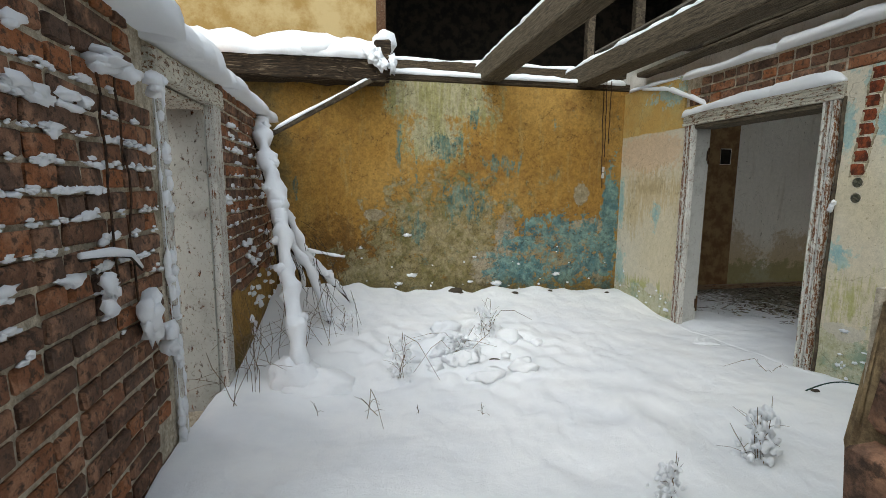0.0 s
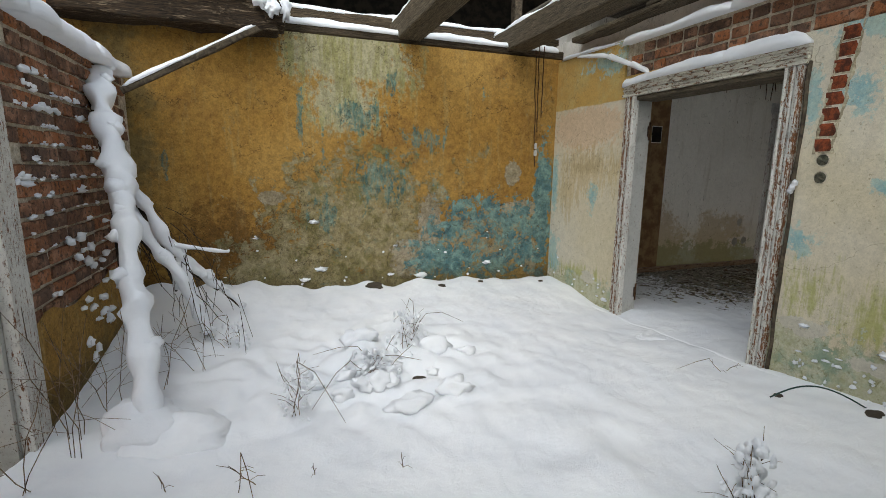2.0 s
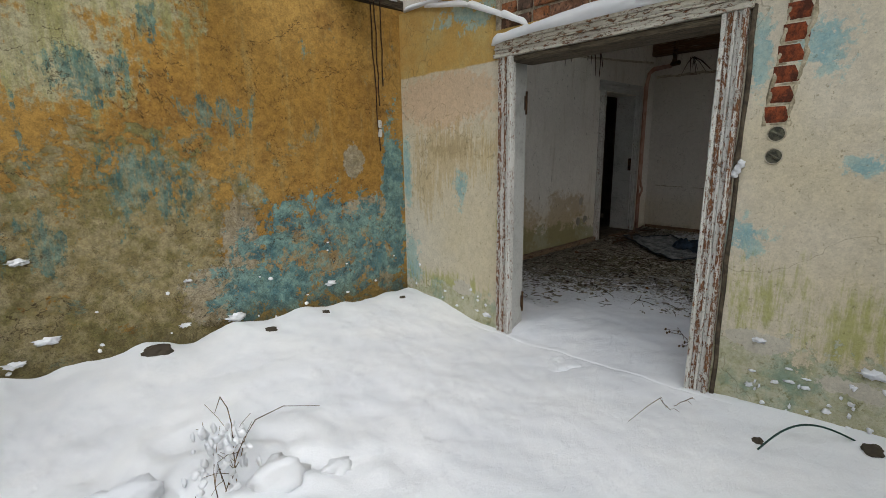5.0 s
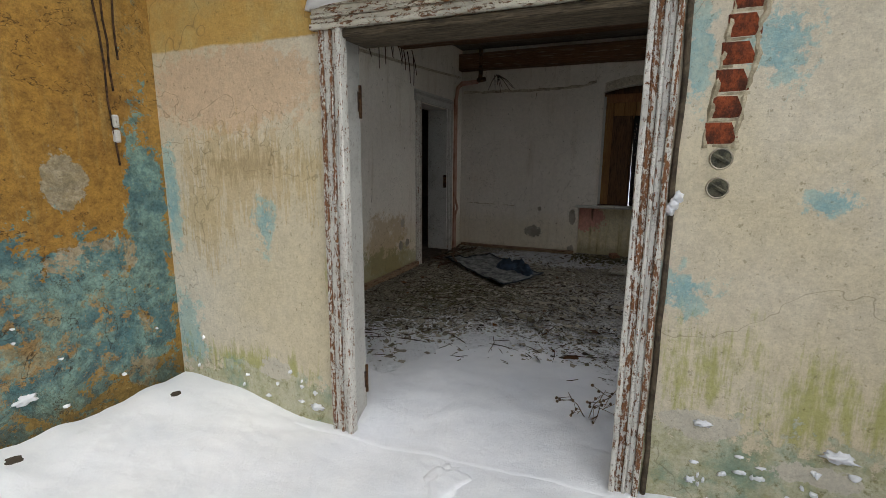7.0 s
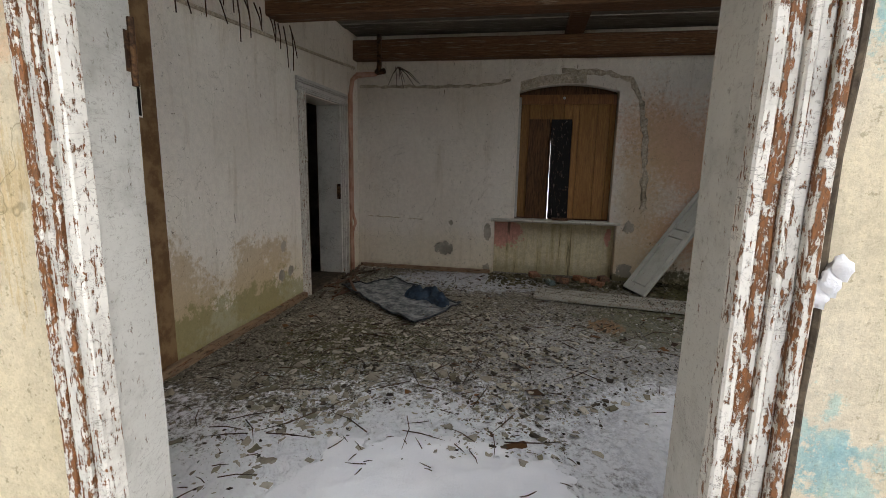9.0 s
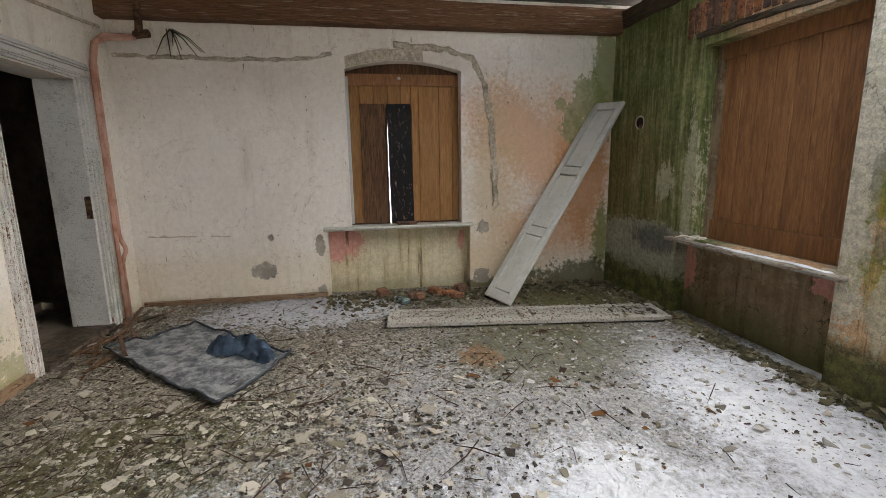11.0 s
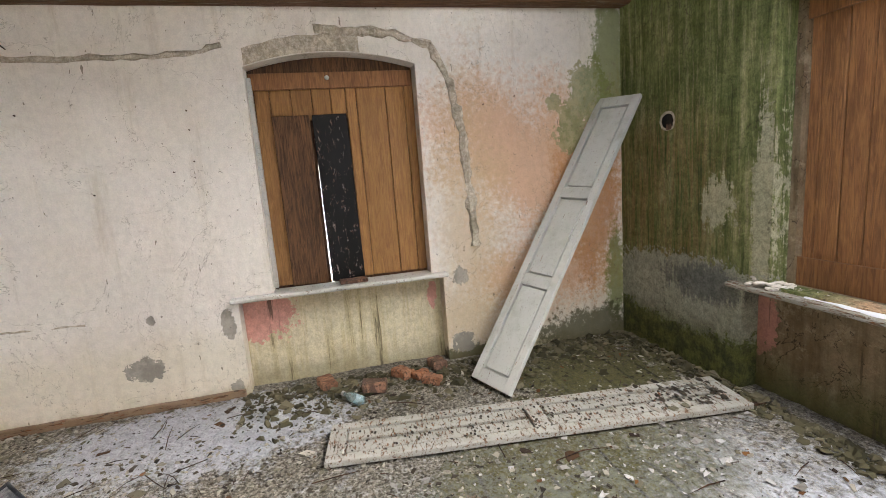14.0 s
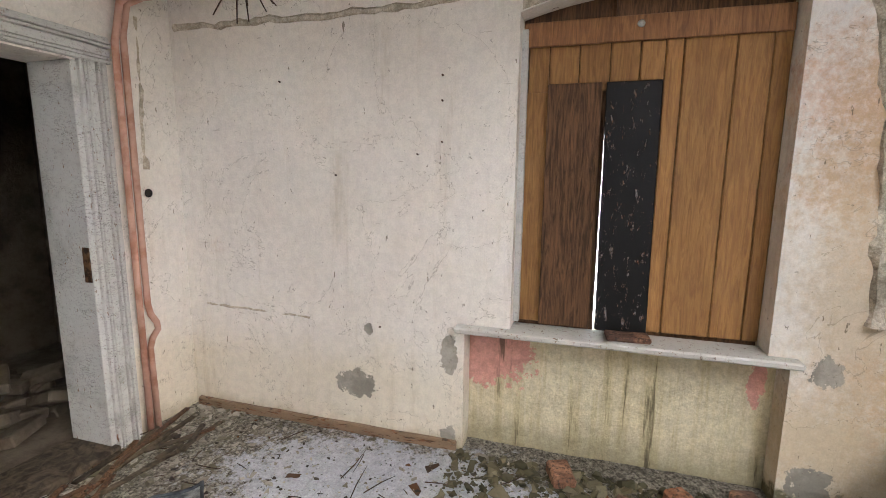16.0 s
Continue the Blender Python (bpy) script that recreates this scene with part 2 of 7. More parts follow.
def peeled_mat(name, paint, wood, amount=0.5, scale=(1, 1, 1), grime="#6b675c", strips=0.0, crackle=0.0):
    """Old oil paint that flakes off wood; strips: long bare edges, crackle: short cracks across the grain."""
    m = Mat(name, 0.6).local()
    v = m.scaled(scale)
    g = m.noise(16, 5, 0.6, vec=v, dist=1.0)
    w = m.mix(lin(wood), lin("#8a5a34"), m.ramp(g, 0.35, 0.7))
    w = m.mix(w, lin("#33241a"), m.ramp(m.noise(30, 6, 0.75, vec=v, seed=15.0), 0.52, 0.66, 0, 0.8))
    fl = m.noise(11, 9, 0.76, vec=v, dist=0.4, seed=3.0)
    if strips:
        long = m.noise(15, 4, 0.6, vec=m.scaled((scale[0] * 1.5, scale[1] * 1.5, scale[2] * 0.16)), seed=19.0)
        chip = m.noise(1.0, 7, 0.8, vec=m.scaled((34, 34, 60)), seed=23.0)
        fl = m.math("ADD", m.math("MULTIPLY", fl, 1.0 - strips), m.math("MULTIPLY", m.math("ADD", m.math("MULTIPLY", long, 0.62), m.math("MULTIPLY", chip, 0.38)), strips))
    k = m.ramp(fl, amount - 0.012, amount + 0.012)
    p = m.mix(lin(paint), lin(grime), m.ramp(m.noise(4, 5, 0.7, seed=6.0), 0.45, 0.8, 0, 0.6))
    p = m.mix(p, lin(grime), m.ramp(m.noise(70, 6, 0.75, seed=26.0), 0.55, 0.68, 0, 0.6))
    if crackle:
        cr = m.math("ABSOLUTE", m.math("SUBTRACT", m.noise(1.0, 5, 0.65, vec=m.scaled((16, 16, 55)), dist=0.5, seed=29.0), 0.5))
        p = m.mix(p, lin("#3c372f"), m.math("MULTIPLY", m.ramp(cr, 0.0, 0.016, 1, 0), m.ramp(m.noise(5, 5, 0.7, seed=31.0), 0.42, 0.62, 0.1, crackle)))
    m.color(m.mix(w, p, k)).bump(k, 0.8, 0.004).bump(g, 0.3, 0.003).bump(m.noise(90, 5, 0.7), 0.35, 0.0015)
    return m


def plaster_mat(name, spec):
    m = Mat(name, 0.9)
    spec(m)
    return m


def blobs(*rows):
    return [((r[0], r[1], r[2]), (r[3], r[4], r[5])) for r in rows]


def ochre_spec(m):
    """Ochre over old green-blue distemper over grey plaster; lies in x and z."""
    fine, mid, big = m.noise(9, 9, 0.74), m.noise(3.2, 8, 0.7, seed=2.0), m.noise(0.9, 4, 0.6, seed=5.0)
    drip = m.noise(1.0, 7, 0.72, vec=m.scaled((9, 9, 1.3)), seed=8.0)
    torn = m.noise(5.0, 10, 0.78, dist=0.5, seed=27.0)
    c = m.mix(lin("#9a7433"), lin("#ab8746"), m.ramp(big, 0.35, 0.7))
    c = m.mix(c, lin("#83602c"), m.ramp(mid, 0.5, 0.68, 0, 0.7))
    c = m.mix(c, lin("#a58e5a"), m.ramp(drip, 0.52, 0.66, 0, 0.55))
    c = m.mix(c, lin("#5f4019"), m.math("MULTIPLY", m.patch(blobs((0.2, BW, 0.45, 1.2, 0.5, 0.6)), mid, 1.4, 0.7), 0.75))
    # pale washed zone high up, with a grey-green run
    pale = m.patch(blobs((1.25, BW, 2.2, 0.75, 0.5, 0.42), (1.2, BW, 1.8, 0.4, 0.5, 0.35)), m.mix(drip, mid, 0.4), 1.9, 0.35)
    c = m.mix(c, m.mix(lin("#a7a284"), lin("#8c8a5c"), m.ramp(drip, 0.42, 0.6)), m.math("MULTIPLY", pale, 0.9))
    # grey-olive worn plaster low in the middle
    worn = m.patch(blobs((1.35, BW, 0.6, 0.85, 0.5, 0.75), (0.75, BW, 0.3, 0.6, 0.5, 0.35), (2.1, BW, 0.4, 0.5, 0.5, 0.4)), torn, 2.4, 0.12)
    wc = m.mix(lin("#7c7450"), lin("#9b9272"), m.ramp(fine, 0.4, 0.6))
    wc = m.mix(wc, lin("#5f602f"), m.ramp(mid, 0.48, 0.62, 0, 0.7))
    c = m.mix(c, wc, m.math("MULTIPLY", worn, 0.85))
    bare = m.patch(blobs((2.0, BW, 0.66, 0.14, 0.5, 0.3), (1.85, BW, 0.35, 0.25, 0.5, 0.2), (2.90, BW, 1.19, 0.09, 0.5, 0.13), (3.0, BW, 0.80, 0.3, 0.5, 0.10),
                         (0.55, BW, 0.95, 0.12, 0.5, 0.06), (3.15, BW, 0.3, 0.12, 0.5, 0.22)), torn, 0.9, 0.05)
    c = m.mix(c, m.mix(lin("#8f8266"), lin("#a89c84"), m.ramp(fine, 0.4, 0.6)), bare)
    # blue-green under-paint: thin runs, flecks, and a large field low by the corner
    teal = m.patch(blobs((1.32, BW, 1.68, 0.5, 0.5, 0.26), (0.80, BW, 1.62, 0.05, 0.5, 0.55), (1.0, BW, 1.25, 0.06, 0.5, 0.5), (1.62, BW, 1.95, 0.10, 0.5, 0.22),
                         (2.54, BW, 1.94, 0.07, 0.5, 0.13), (1.5, BW, 1.1, 0.6, 0.5, 0.35), (1.0, BW, 0.8, 0.2, 0.5, 0.3), (1.9, BW, 1.5, 0.5, 0.5, 0.2), (-0.24, BW, 1.25, 0.035, 0.5, 0.3)),
                   m.mix(torn, drip, 0.6), 3.0, 0.10, 0.55)
    flecks = m.both(m.ramp(m.noise(4.2, 10, 0.8, dist=0.3, seed=44.0), 0.60, 0.63), m.ramp(m.noise(0.8, 3, 0.5, seed=46.0), 0.45, 0.6))
    thin = m.ramp(m.noise(30, 8, 0.8, vec=m.scaled((1, 1, 0.35)), seed=48.0), 0.40, 0.56, 0.25, 1.0)
    teal = m.both(m.math("MAXIMUM", teal, m.math("MULTIPLY", flecks, 0.8)), thin)
    c = m.mix(c, m.mix(lin("#34605f"), lin("#6f877a"), m.ramp(fine, 0.4, 0.62)), m.math("MULTIPLY", teal, 0.85))
    low = m.patch(blobs((2.65, BW, 0.5, 0.75, 0.5, 0.42), (3.27, BW, 0.8, 0.12, 0.5, 0.8), (2.2, BW, 0.35, 0.4, 0.5, 0.25)), torn, 1.9, 0.06, 0.05)
    c = m.mix(c, m.mix(lin("#466f76"), lin("#789a92"), m.ramp(fine, 0.4, 0.6)), m.math("MULTIPLY", low, 0.92))
    flake = m.patch(blobs((2.7, BW, 0.5, 1.0, 0.5, 0.5)), m.noise(6.5, 10, 0.78, seed=12.0), 2.6, 0.05, 0.75)
    c = m.mix(c, m.mix(lin("#a5834e"), lin("#938a6c"), m.ramp(fine, 0.45, 0.55)), m.math("MULTIPLY", flake, 0.85))
    left = m.patch(blobs((-0.5, BW, 1.6, 0.3, 0.5, 1.2)), mid, 1.6, 0.8)
    c = m.mix(c, lin("#6d6646"), m.math("MULTIPLY", left, 0.6))
    foot = m.math("ADD", m.axis(2), m.math("MULTIPLY", m.math("SUBTRACT", torn, 0.5), 0.5))
    c = m.mix(c, lin("#4b4626"), m.ramp(foot, 0.32, 0.05, 0, 0.7))
    chips = m.both(m.ramp(m.noise(7.5, 9, 0.78, seed=52.0), 0.655, 0.67), m.ramp(m.axis(2), 1.5, 0.5, 0.25, 1.0))
    c = m.mix(c, m.mix(lin("#b3a585"), lin("#8a7d62"), m.ramp(fine, 0.42, 0.58)), chips)
    peel = m.math("ABSOLUTE", m.math("SUBTRACT", torn, 0.52))
    c = m.mix(c, lin("#3a2b16"), m.both(m.ramp(peel, 0.0, 0.010, 0.75, 0), m.ramp(m.axis(2), 1.3, 0.7)))
    w = m.math("ABSOLUTE", m.math("SUBTRACT", m.noise(1.1, 7, 0.62, dist=0.4, seed=21.0), 0.5))
    c = m.mix(c, lin("#33240f"), m.math("MULTIPLY", m.ramp(w, 0.0, 0.003, 1, 0), 0.8))
    c = m.mix(c, lin("#b39a64"), m.ramp(m.noise(60, 6, 0.78, seed=3.0), 0.6, 0.7, 0, 0.55))
    c = m.mix(c, lin("#3d2c14"), m.ramp(m.noise(38, 6, 0.75), 0.6, 0.68, 0, 0.7))
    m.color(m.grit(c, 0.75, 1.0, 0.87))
    m.bump(m.math("SUBTRACT", m.math("ADD", fine, m.math("MULTIPLY", torn, 1.2)), m.math("ADD", bare, m.math("MULTIPLY", worn, 0.7))), 0.7, 0.014).bump(m.noise(60, 6, 0.75), 0.5, 0.005)


def cream_spec(m):
    """Cream and pale yellow wall with moss, blue and bare grey plaster; lies in y and z."""
    fine, mid, big = m.noise(9, 9, 0.75), m.noise(3.0, 9, 0.72, seed=2.0), m.noise(0.8, 4, 0.6, seed=5.0)
    drip = m.noise(1.0, 5, 0.7, vec=m.scaled((10, 10, 1.2)), seed=8.0)
    X = RW
    c = m.mix(lin("#d6caac"), lin("#ddd4c0"), m.ramp(big, 0.35, 0.65))
    c = m.mix(c, lin("#cfbf93"), m.ramp(mid, 0.52, 0.75, 0, 0.35))
    pink = m.patch(blobs((X, 5.0, 1.62, 0.5, 0.62, 0.24)), mid, 0.5, 0.3)
    c = m.mix(c, lin("#d8bfa0"), pink)
    up = m.ramp(m.math("ADD", m.axis(2), m.math("MULTIPLY", mid, 0.05)), 1.832, 1.848)
    c = m.mix(c, m.mix(lin("#cba65e"), lin("#c9b67c"), m.ramp(mid, 0.4, 0.7)), m.both(up, m.ramp(m.axis(1), 4.0, 4.2)))
    streak = m.patch(blobs((X, 4.95, 1.22, 0.5, 0.5, 0.24), (X, 5.2, 1.0, 0.5, 0.2, 0.3)), m.noise(1.0, 8, 0.75, vec=m.scaled((30, 30, 3.0)), seed=4.0), 2.6, 0.45)
    c = m.mix(c, lin("#bb9c5c"), m.math("MULTIPLY", streak, 0.4))
    brush = m.patch(blobs((X, 4.93, 1.26, 0.5, 0.42, 0.12)), m.noise(1.0, 6, 0.75, vec=m.scaled((60, 60, 6)), seed=9.0), 3.0, 0.1, 0.45)
    c = m.mix(c, lin("#8d7344"), m.math("MULTIPLY", brush, 0.3))
    blue = m.patch(blobs((X, 4.82, 0.98, 0.5, 0.10, 0.16), (X, 5.45, 1.05, 0.5, 0.07, 0.35), (X, 2.95, 0.85, 0.5, 0.12, 0.11), (X, 2.75, 1.66, 0.5, 0.11, 0.15),
                         (X, 2.98, 1.62, 0.5, 0.06, 0.2), (X, 2.59, 1.17, 0.5, 0.08, 0.05), (X, 4.75, 2.15, 0.5, 0.32, 0.13), (X, 2.55, 2.0, 0.5, 0.5, 0.12), (X, 5.42, 0.3, 0.5, 0.14, 0.3), (X, 4.9, 0.12, 0.5, 0.5, 0.1)), m.mix(mid, fine, 0.6), 3.6, 0.3, 0.12)
    c = m.mix(c, m.mix(lin("#6badba"), lin("#adc9c0"), m.ramp(fine, 0.38, 0.62)), m.math("MULTIPLY", blue, 0.75))
    moss = m.patch(blobs((X, 2.86, 0.55, 0.5, 0.13, 0.3), (X, 2.3, 0.5, 0.5, 0.5, 0.22), (X, 5.0, 0.2, 0.5, 0.5, 0.12), (X, 4.42, 0.7, 0.5, 0.06, 0.2), (X, 1.7, 0.5, 0.5, 0.6, 0.3)), m.noise(1.0, 8, 0.74, vec=m.scaled((17, 17, 2.0)), seed=6.0), 2.4, 0.9)
    c = m.mix(c, lin("#a3a44c"), m.math("MULTIPLY", moss, 0.7))
    base = m.patch(blobs((X, 3.0, 0.1, 0.5, 0.8, 0.27), (X, 2.2, 0.08, 0.5, 1.2, 0.3), (X, 4.9, 0.0, 0.5, 0.75, 0.2)), fine, 0.9, 0.05)
    bc = m.mix(lin("#b0ae88"), lin("#cbc8ae"), m.ramp(fine, 0.35, 0.6))
    bc = m.mix(bc, lin("#86a08c"), m.ramp(mid, 0.5, 0.64, 0, 0.8))
    bc = m.mix(bc, lin("#77713f"), m.ramp(m.noise(18, 8, 0.78, seed=75.0), 0.54, 0.64, 0, 0.7))
    c = m.mix(c, bc, base)
    rim = m.patch(blobs((X, 2.86, 0.36, 0.5, 0.13, 0.05), (X, 4.8, 0.2, 0.5, 0.1, 0.06), (X, 2.5, 0.25, 0.5, 0.12, 0.04)), fine, 1.2, 0.05)
    c = m.mix(c, lin("#cfc9b8"), rim)
    w = m.math("ABSOLUTE", m.math("SUBTRACT", m.noise(0.8, 5, 0.55, dist=0.3, seed=31.0), 0.5))
    c = m.mix(c, lin("#6a5f45"), m.math("MULTIPLY", m.ramp(w, 0.0, 0.002, 1, 0), 0.45))
    m.color(m.grit(m.mix(c, lin("#6f6440"), m.math("MAXIMUM", m.ramp(m.noise(45, 4, 0.7), 0.6, 0.7, 0, 0.5), m.ramp(m.noise(140, 3, 0.7), 0.56, 0.7, 0, 0.25))), 0.30, 1.0, 0.88))
    m.bump(m.math("SUBTRACT", m.math("ADD", fine, m.both(base, m.noise(14, 8, 0.75))), base), 0.6, 0.014).bump(m.noise(60, 5, 0.7), 0.3, 0.004)


def white_spec(m):
    """Dirty whitewash of the room, with damp low down."""
    fine, mid, big = m.noise(11, 8, 0.7), m.noise(3.0, 7, 0.66, seed=2.0), m.noise(0.9, 4, 0.6, seed=5.0)
    drip = m.noise(1.0, 5, 0.7, vec=m.scaled((8, 8, 0.9)), seed=8.0)
    c = m.mix(lin("#dcd5ca"), lin("#e6e0d6"), m.ramp(big, 0.35, 0.65))
    c = m.mix(c, lin("#c3b8a6"), m.ramp(drip, 0.52, 0.75, 0, 0.7))
    c = m.mix(c, lin("#b3a896"), m.ramp(mid, 0.6, 0.78, 0, 0.35))
    low = m.math("ADD", m.axis(2), m.math("MULTIPLY", m.math("SUBTRACT", mid, 0.5), 0.35))
    c = m.mix(c, lin("#cdbf9c"), m.ramp(low, 0.62, 0.3, 0, 0.4))
    c = m.mix(c, lin("#8f8258"), m.ramp(low, 0.1, -0.06, 0, 0.7))
    # yellow damp beside the narrow door
    damp = m.patch(blobs((6.1, LI, 0.28, 0.55, 0.3, 0.45), (4.9, LI, 0.3, 0.9, 0.3, 0.5)), mid, 1.5, 0.4)
    c = m.mix(c, lin("#a98a4a"), m.math("MULTIPLY", damp, 0.55))
    rise = m.patch(blobs((5.5, LI, 0.08, 1.9, 0.3, 0.26)), fine, 1.3, 0.25)
    c = m.mix(c, lin("#7d7f49"), m.math("MULTIPLY", rise, 0.6))
    # salmon under-coat beside the arched window
    pink = m.patch(blobs((FW, 1.5, 1.45, 0.3, 1.15, 0.9), (FW, 1.5, 0.6, 0.3, 0.9, 0.5)), big, 1.2, 0.7)
    c = m.mix(c, lin("#cda380"), m.math("MULTIPLY", pink, 0.85))
    warm = m.patch(blobs((FW, 2.15, 1.0, 0.3, 0.42, 1.5), (FW, 2.2, 0.3, 0.3, 0.6, 0.5)), mid, 0.8, 0.8)
    c = m.mix(c, lin("#bfa781"), m.math("MULTIPLY", warm, 0.6))
    rust = m.patch(blobs((FW, 1.15, 1.05, 0.3, 0.45, 0.75)), m.mix(mid, drip, 0.5), 1.2, 0.6)
    c = m.mix(c, lin("#b8824f"), m.math("MULTIPLY", rust, 0.75))
    green = m.patch(blobs((FW, 1.28, 1.72, 0.3, 0.13, 0.22), (FW, 1.43, 1.9, 0.3, 0.07, 0.07), (FW, 1.1, 1.95, 0.3, 0.2, 0.25)), m.mix(mid, fine, 0.5), 1.3, 0.1)
    c = m.mix(c, m.mix(lin("#7d8558"), lin("#a09a72"), m.ramp(fine, 0.42, 0.6)), m.math("MULTIPLY", green, 0.85))
    moss = m.patch(blobs((FW, 0.93, 2.2, 0.3, 0.17, 0.75), (FW, 0.9, 0.45, 0.3, 0.12, 0.5)), m.mix(drip, fine, 0.5), 1.3, 0.4)
    c = m.mix(c, lin("#727c3e"), m.math("MULTIPLY", moss, 0.8))
    dark = m.patch(blobs((FW, 1.0, -0.02, 0.3, 1.0, 0.26), (FW, 2.2, -0.05, 0.3, 0.5, 0.14)), m.mix(fine, mid, 0.5), 1.6, 0.35)
    c = m.mix(c, lin("#4b4a2e"), m.math("MULTIPLY", dark, 0.85))
    # grey bare places
    bare = m.patch(blobs((FW, 4.5, 0.27, 0.3, 0.12, 0.08), (FW, 3.95, 0.5, 0.3, 0.05, 0.10), (FW, 4.42, 0.6, 0.3, 0.03, 0.03), (FW, 2.27, 0.1, 0.3, 0.1, 0.08),
                         (FW, 3.95, 0.05, 0.3, 0.05, 0.05), (FW, 2.26, 0.64, 0.3, 0.06, 0.07), (6.48, LI, 0.55, 0.05, 0.3, 0.06), (6.42, LI, 0.28, 0.05, 0.3, 0.06), (6.6, LI, 0.3, 0.05, 0.3, 0.05)), fine, 1.1, 0.05)
    c = m.mix(c, m.mix(lin("#8b867a"), lin("#aaa294"), m.ramp(mid, 0.42, 0.58)), bare)
    w = m.math("ABSOLUTE", m.math("SUBTRACT", m.noise(1.5, 6, 0.6, dist=0.5, seed=17.0), 0.5))
    c = m.mix(c, lin("#857a66"), m.math("MULTIPLY", m.ramp(w, 0.0, 0.003, 1, 0), 0.5))
    c = m.mix(c, lin("#5c5444"), m.ramp(m.noise(26, 6, 0.75, seed=7.0), 0.64, 0.68, 0, 0.75))
    sc = m.noise(1.0, 6, 0.7, vec=m.scaled((6, 6, 40)), seed=33.0)
    c = m.mix(c, lin("#9a8d7a"), m.ramp(sc, 0.66, 0.7, 0, 0.5))
    c = m.mix(c, lin("#b79a6a"), m.ramp(m.noise(2.2, 8, 0.74, seed=38.0), 0.62, 0.74, 0, 0.3))
    tick = m.noise(1.0, 4, 0.6, vec=m.scaled((30, 30, 9)), seed=65.0)
    c = m.mix(c, lin("#6f6552"), m.ramp(tick, 0.70, 0.715, 0, 0.8))
    m.color(m.grit(c, 0.20))
    m.bump(m.math("SUBTRACT", fine, m.math("ADD", bare, m.both(dark, 1.0))), 0.6, 0.012).bump(m.noise(60, 5, 0.7), 0.25, 0.003)


def moss_spec(m):
    """Mossy wall of the boarded window: green corner, orange and cream pier; lies in x and z."""
    fine, mid, big = m.noise(11, 10, 0.76), m.noise(3.4, 9, 0.73, seed=2.0), m.noise(1.1, 4, 0.6, seed=5.0)
    drip = m.noise(1.0, 6, 0.72, vec=m.scaled((11, 11, 1.0)), seed=8.0)
    Y = SW
    st = m.noise(1.0, 9, 0.78, vec=m.scaled((26, 26, 1.6)), seed=23.0)
    c = m.mix(lin("#c9a27a"), lin("#d2b28e"), m.ramp(big, 0.35, 0.65))
    c = m.mix(c, lin("#cfc0a0"), m.ramp(m.math("ADD", mid, m.math("MULTIPLY", drip, 0.4)), 0.68, 0.8, 0, 0.8))
    c = m.mix(c, lin("#7d6444"), m.ramp(st, 0.53, 0.60, 0, 0.75))
    c = m.mix(c, lin("#6f7050"), m.ramp(m.noise(5.5, 10, 0.8, seed=35.0), 0.60, 0.65, 0, 0.5))
    c = m.mix(c, lin("#d3c7ac"), m.ramp(m.noise(7.0, 10, 0.8, seed=37.0), 0.60, 0.66, 0, 0.4))
    cream = m.patch(blobs((5.80, Y, 1.35, 0.16, 0.5, 1.2), (5.65, Y, 2.1, 0.22, 0.5, 0.4), (5.1, Y, 2.4, 0.9, 0.5, 0.2)), m.mix(fine, mid, 0.5), 0.9, 0.05, 0.05)
    grey = m.patch(blobs((5.66, Y, 1.15, 0.07, 0.5, 0.22), (5.60, Y, 0.85, 0.06, 0.5, 0.12), (5.42, Y, 0.9, 0.09, 0.5, 0.10), (5.02, Y, 1.5, 0.05, 0.5, 0.6)), fine, 1.6, 0.06)
    c = m.mix(c, m.mix(lin("#d6cfbb"), lin("#bdb69c"), m.ramp(fine, 0.42, 0.68)), cream)
    c = m.mix(c, lin("#7d7b66"), m.math("MULTIPLY", grey, 0.6))
    ym = m.patch(blobs((5.62, Y, 1.05, 0.16, 0.5, 0.28), (5.22, Y, 1.05, 0.26, 0.5, 0.26), (5.05, Y, 1.7, 0.1, 0.5, 0.3), (5.5, Y, 0.7, 0.5, 0.5, 0.25)), m.mix(mid, m.noise(1.0, 8, 0.75, vec=m.scaled((18, 18, 2.5)), seed=14.0), 0.6), 2.2, 0.8, 0.15)
    c = m.mix(c, m.mix(lin("#a3942a"), lin("#777d34"), m.ramp(fine, 0.4, 0.6)), m.math("MULTIPLY", ym, 0.95))
    pale = m.patch(blobs((5.58, Y, 0.5, 0.06, 0.5, 0.28), (5.35, Y, 0.55, 0.1, 0.5, 0.15)), mid, 1.2, 0.1)
    c = m.mix(c, lin("#c6bfa4"), m.math("MULTIPLY", pale, 0.8))
    teal = m.patch(blobs((4.98, Y, 1.7, 0.06, 0.5, 0.3), (5.38, Y, 1.72, 0.04, 0.5, 0.06)), fine, 1.8, 0.1, 0.2)
    c = m.mix(c, lin("#7f9a80"), m.math("MULTIPLY", teal, 0.7))
    east = m.ramp(m.math("ADD", m.axis(0), m.math("MULTIPLY", m.math("SUBTRACT", mid, 0.5), 0.4)), 6.6, 6.9)
    g = m.mix(lin("#545f30"), lin("#858b58"), m.ramp(m.mix(drip, mid, 0.4), 0.4, 0.6))
    g = m.mix(g, lin("#a8a17c"), m.ramp(st, 0.52, 0.64, 0, 0.7))
    g = m.mix(g, lin("#373f20"), m.ramp(st, 0.46, 0.38, 0, 0.5))
    g = m.mix(g, lin("#b7b086"), m.ramp(m.math("ADD", drip, m.math("MULTIPLY", mid, 0.6)), 0.86, 1.05, 0, 0.75))
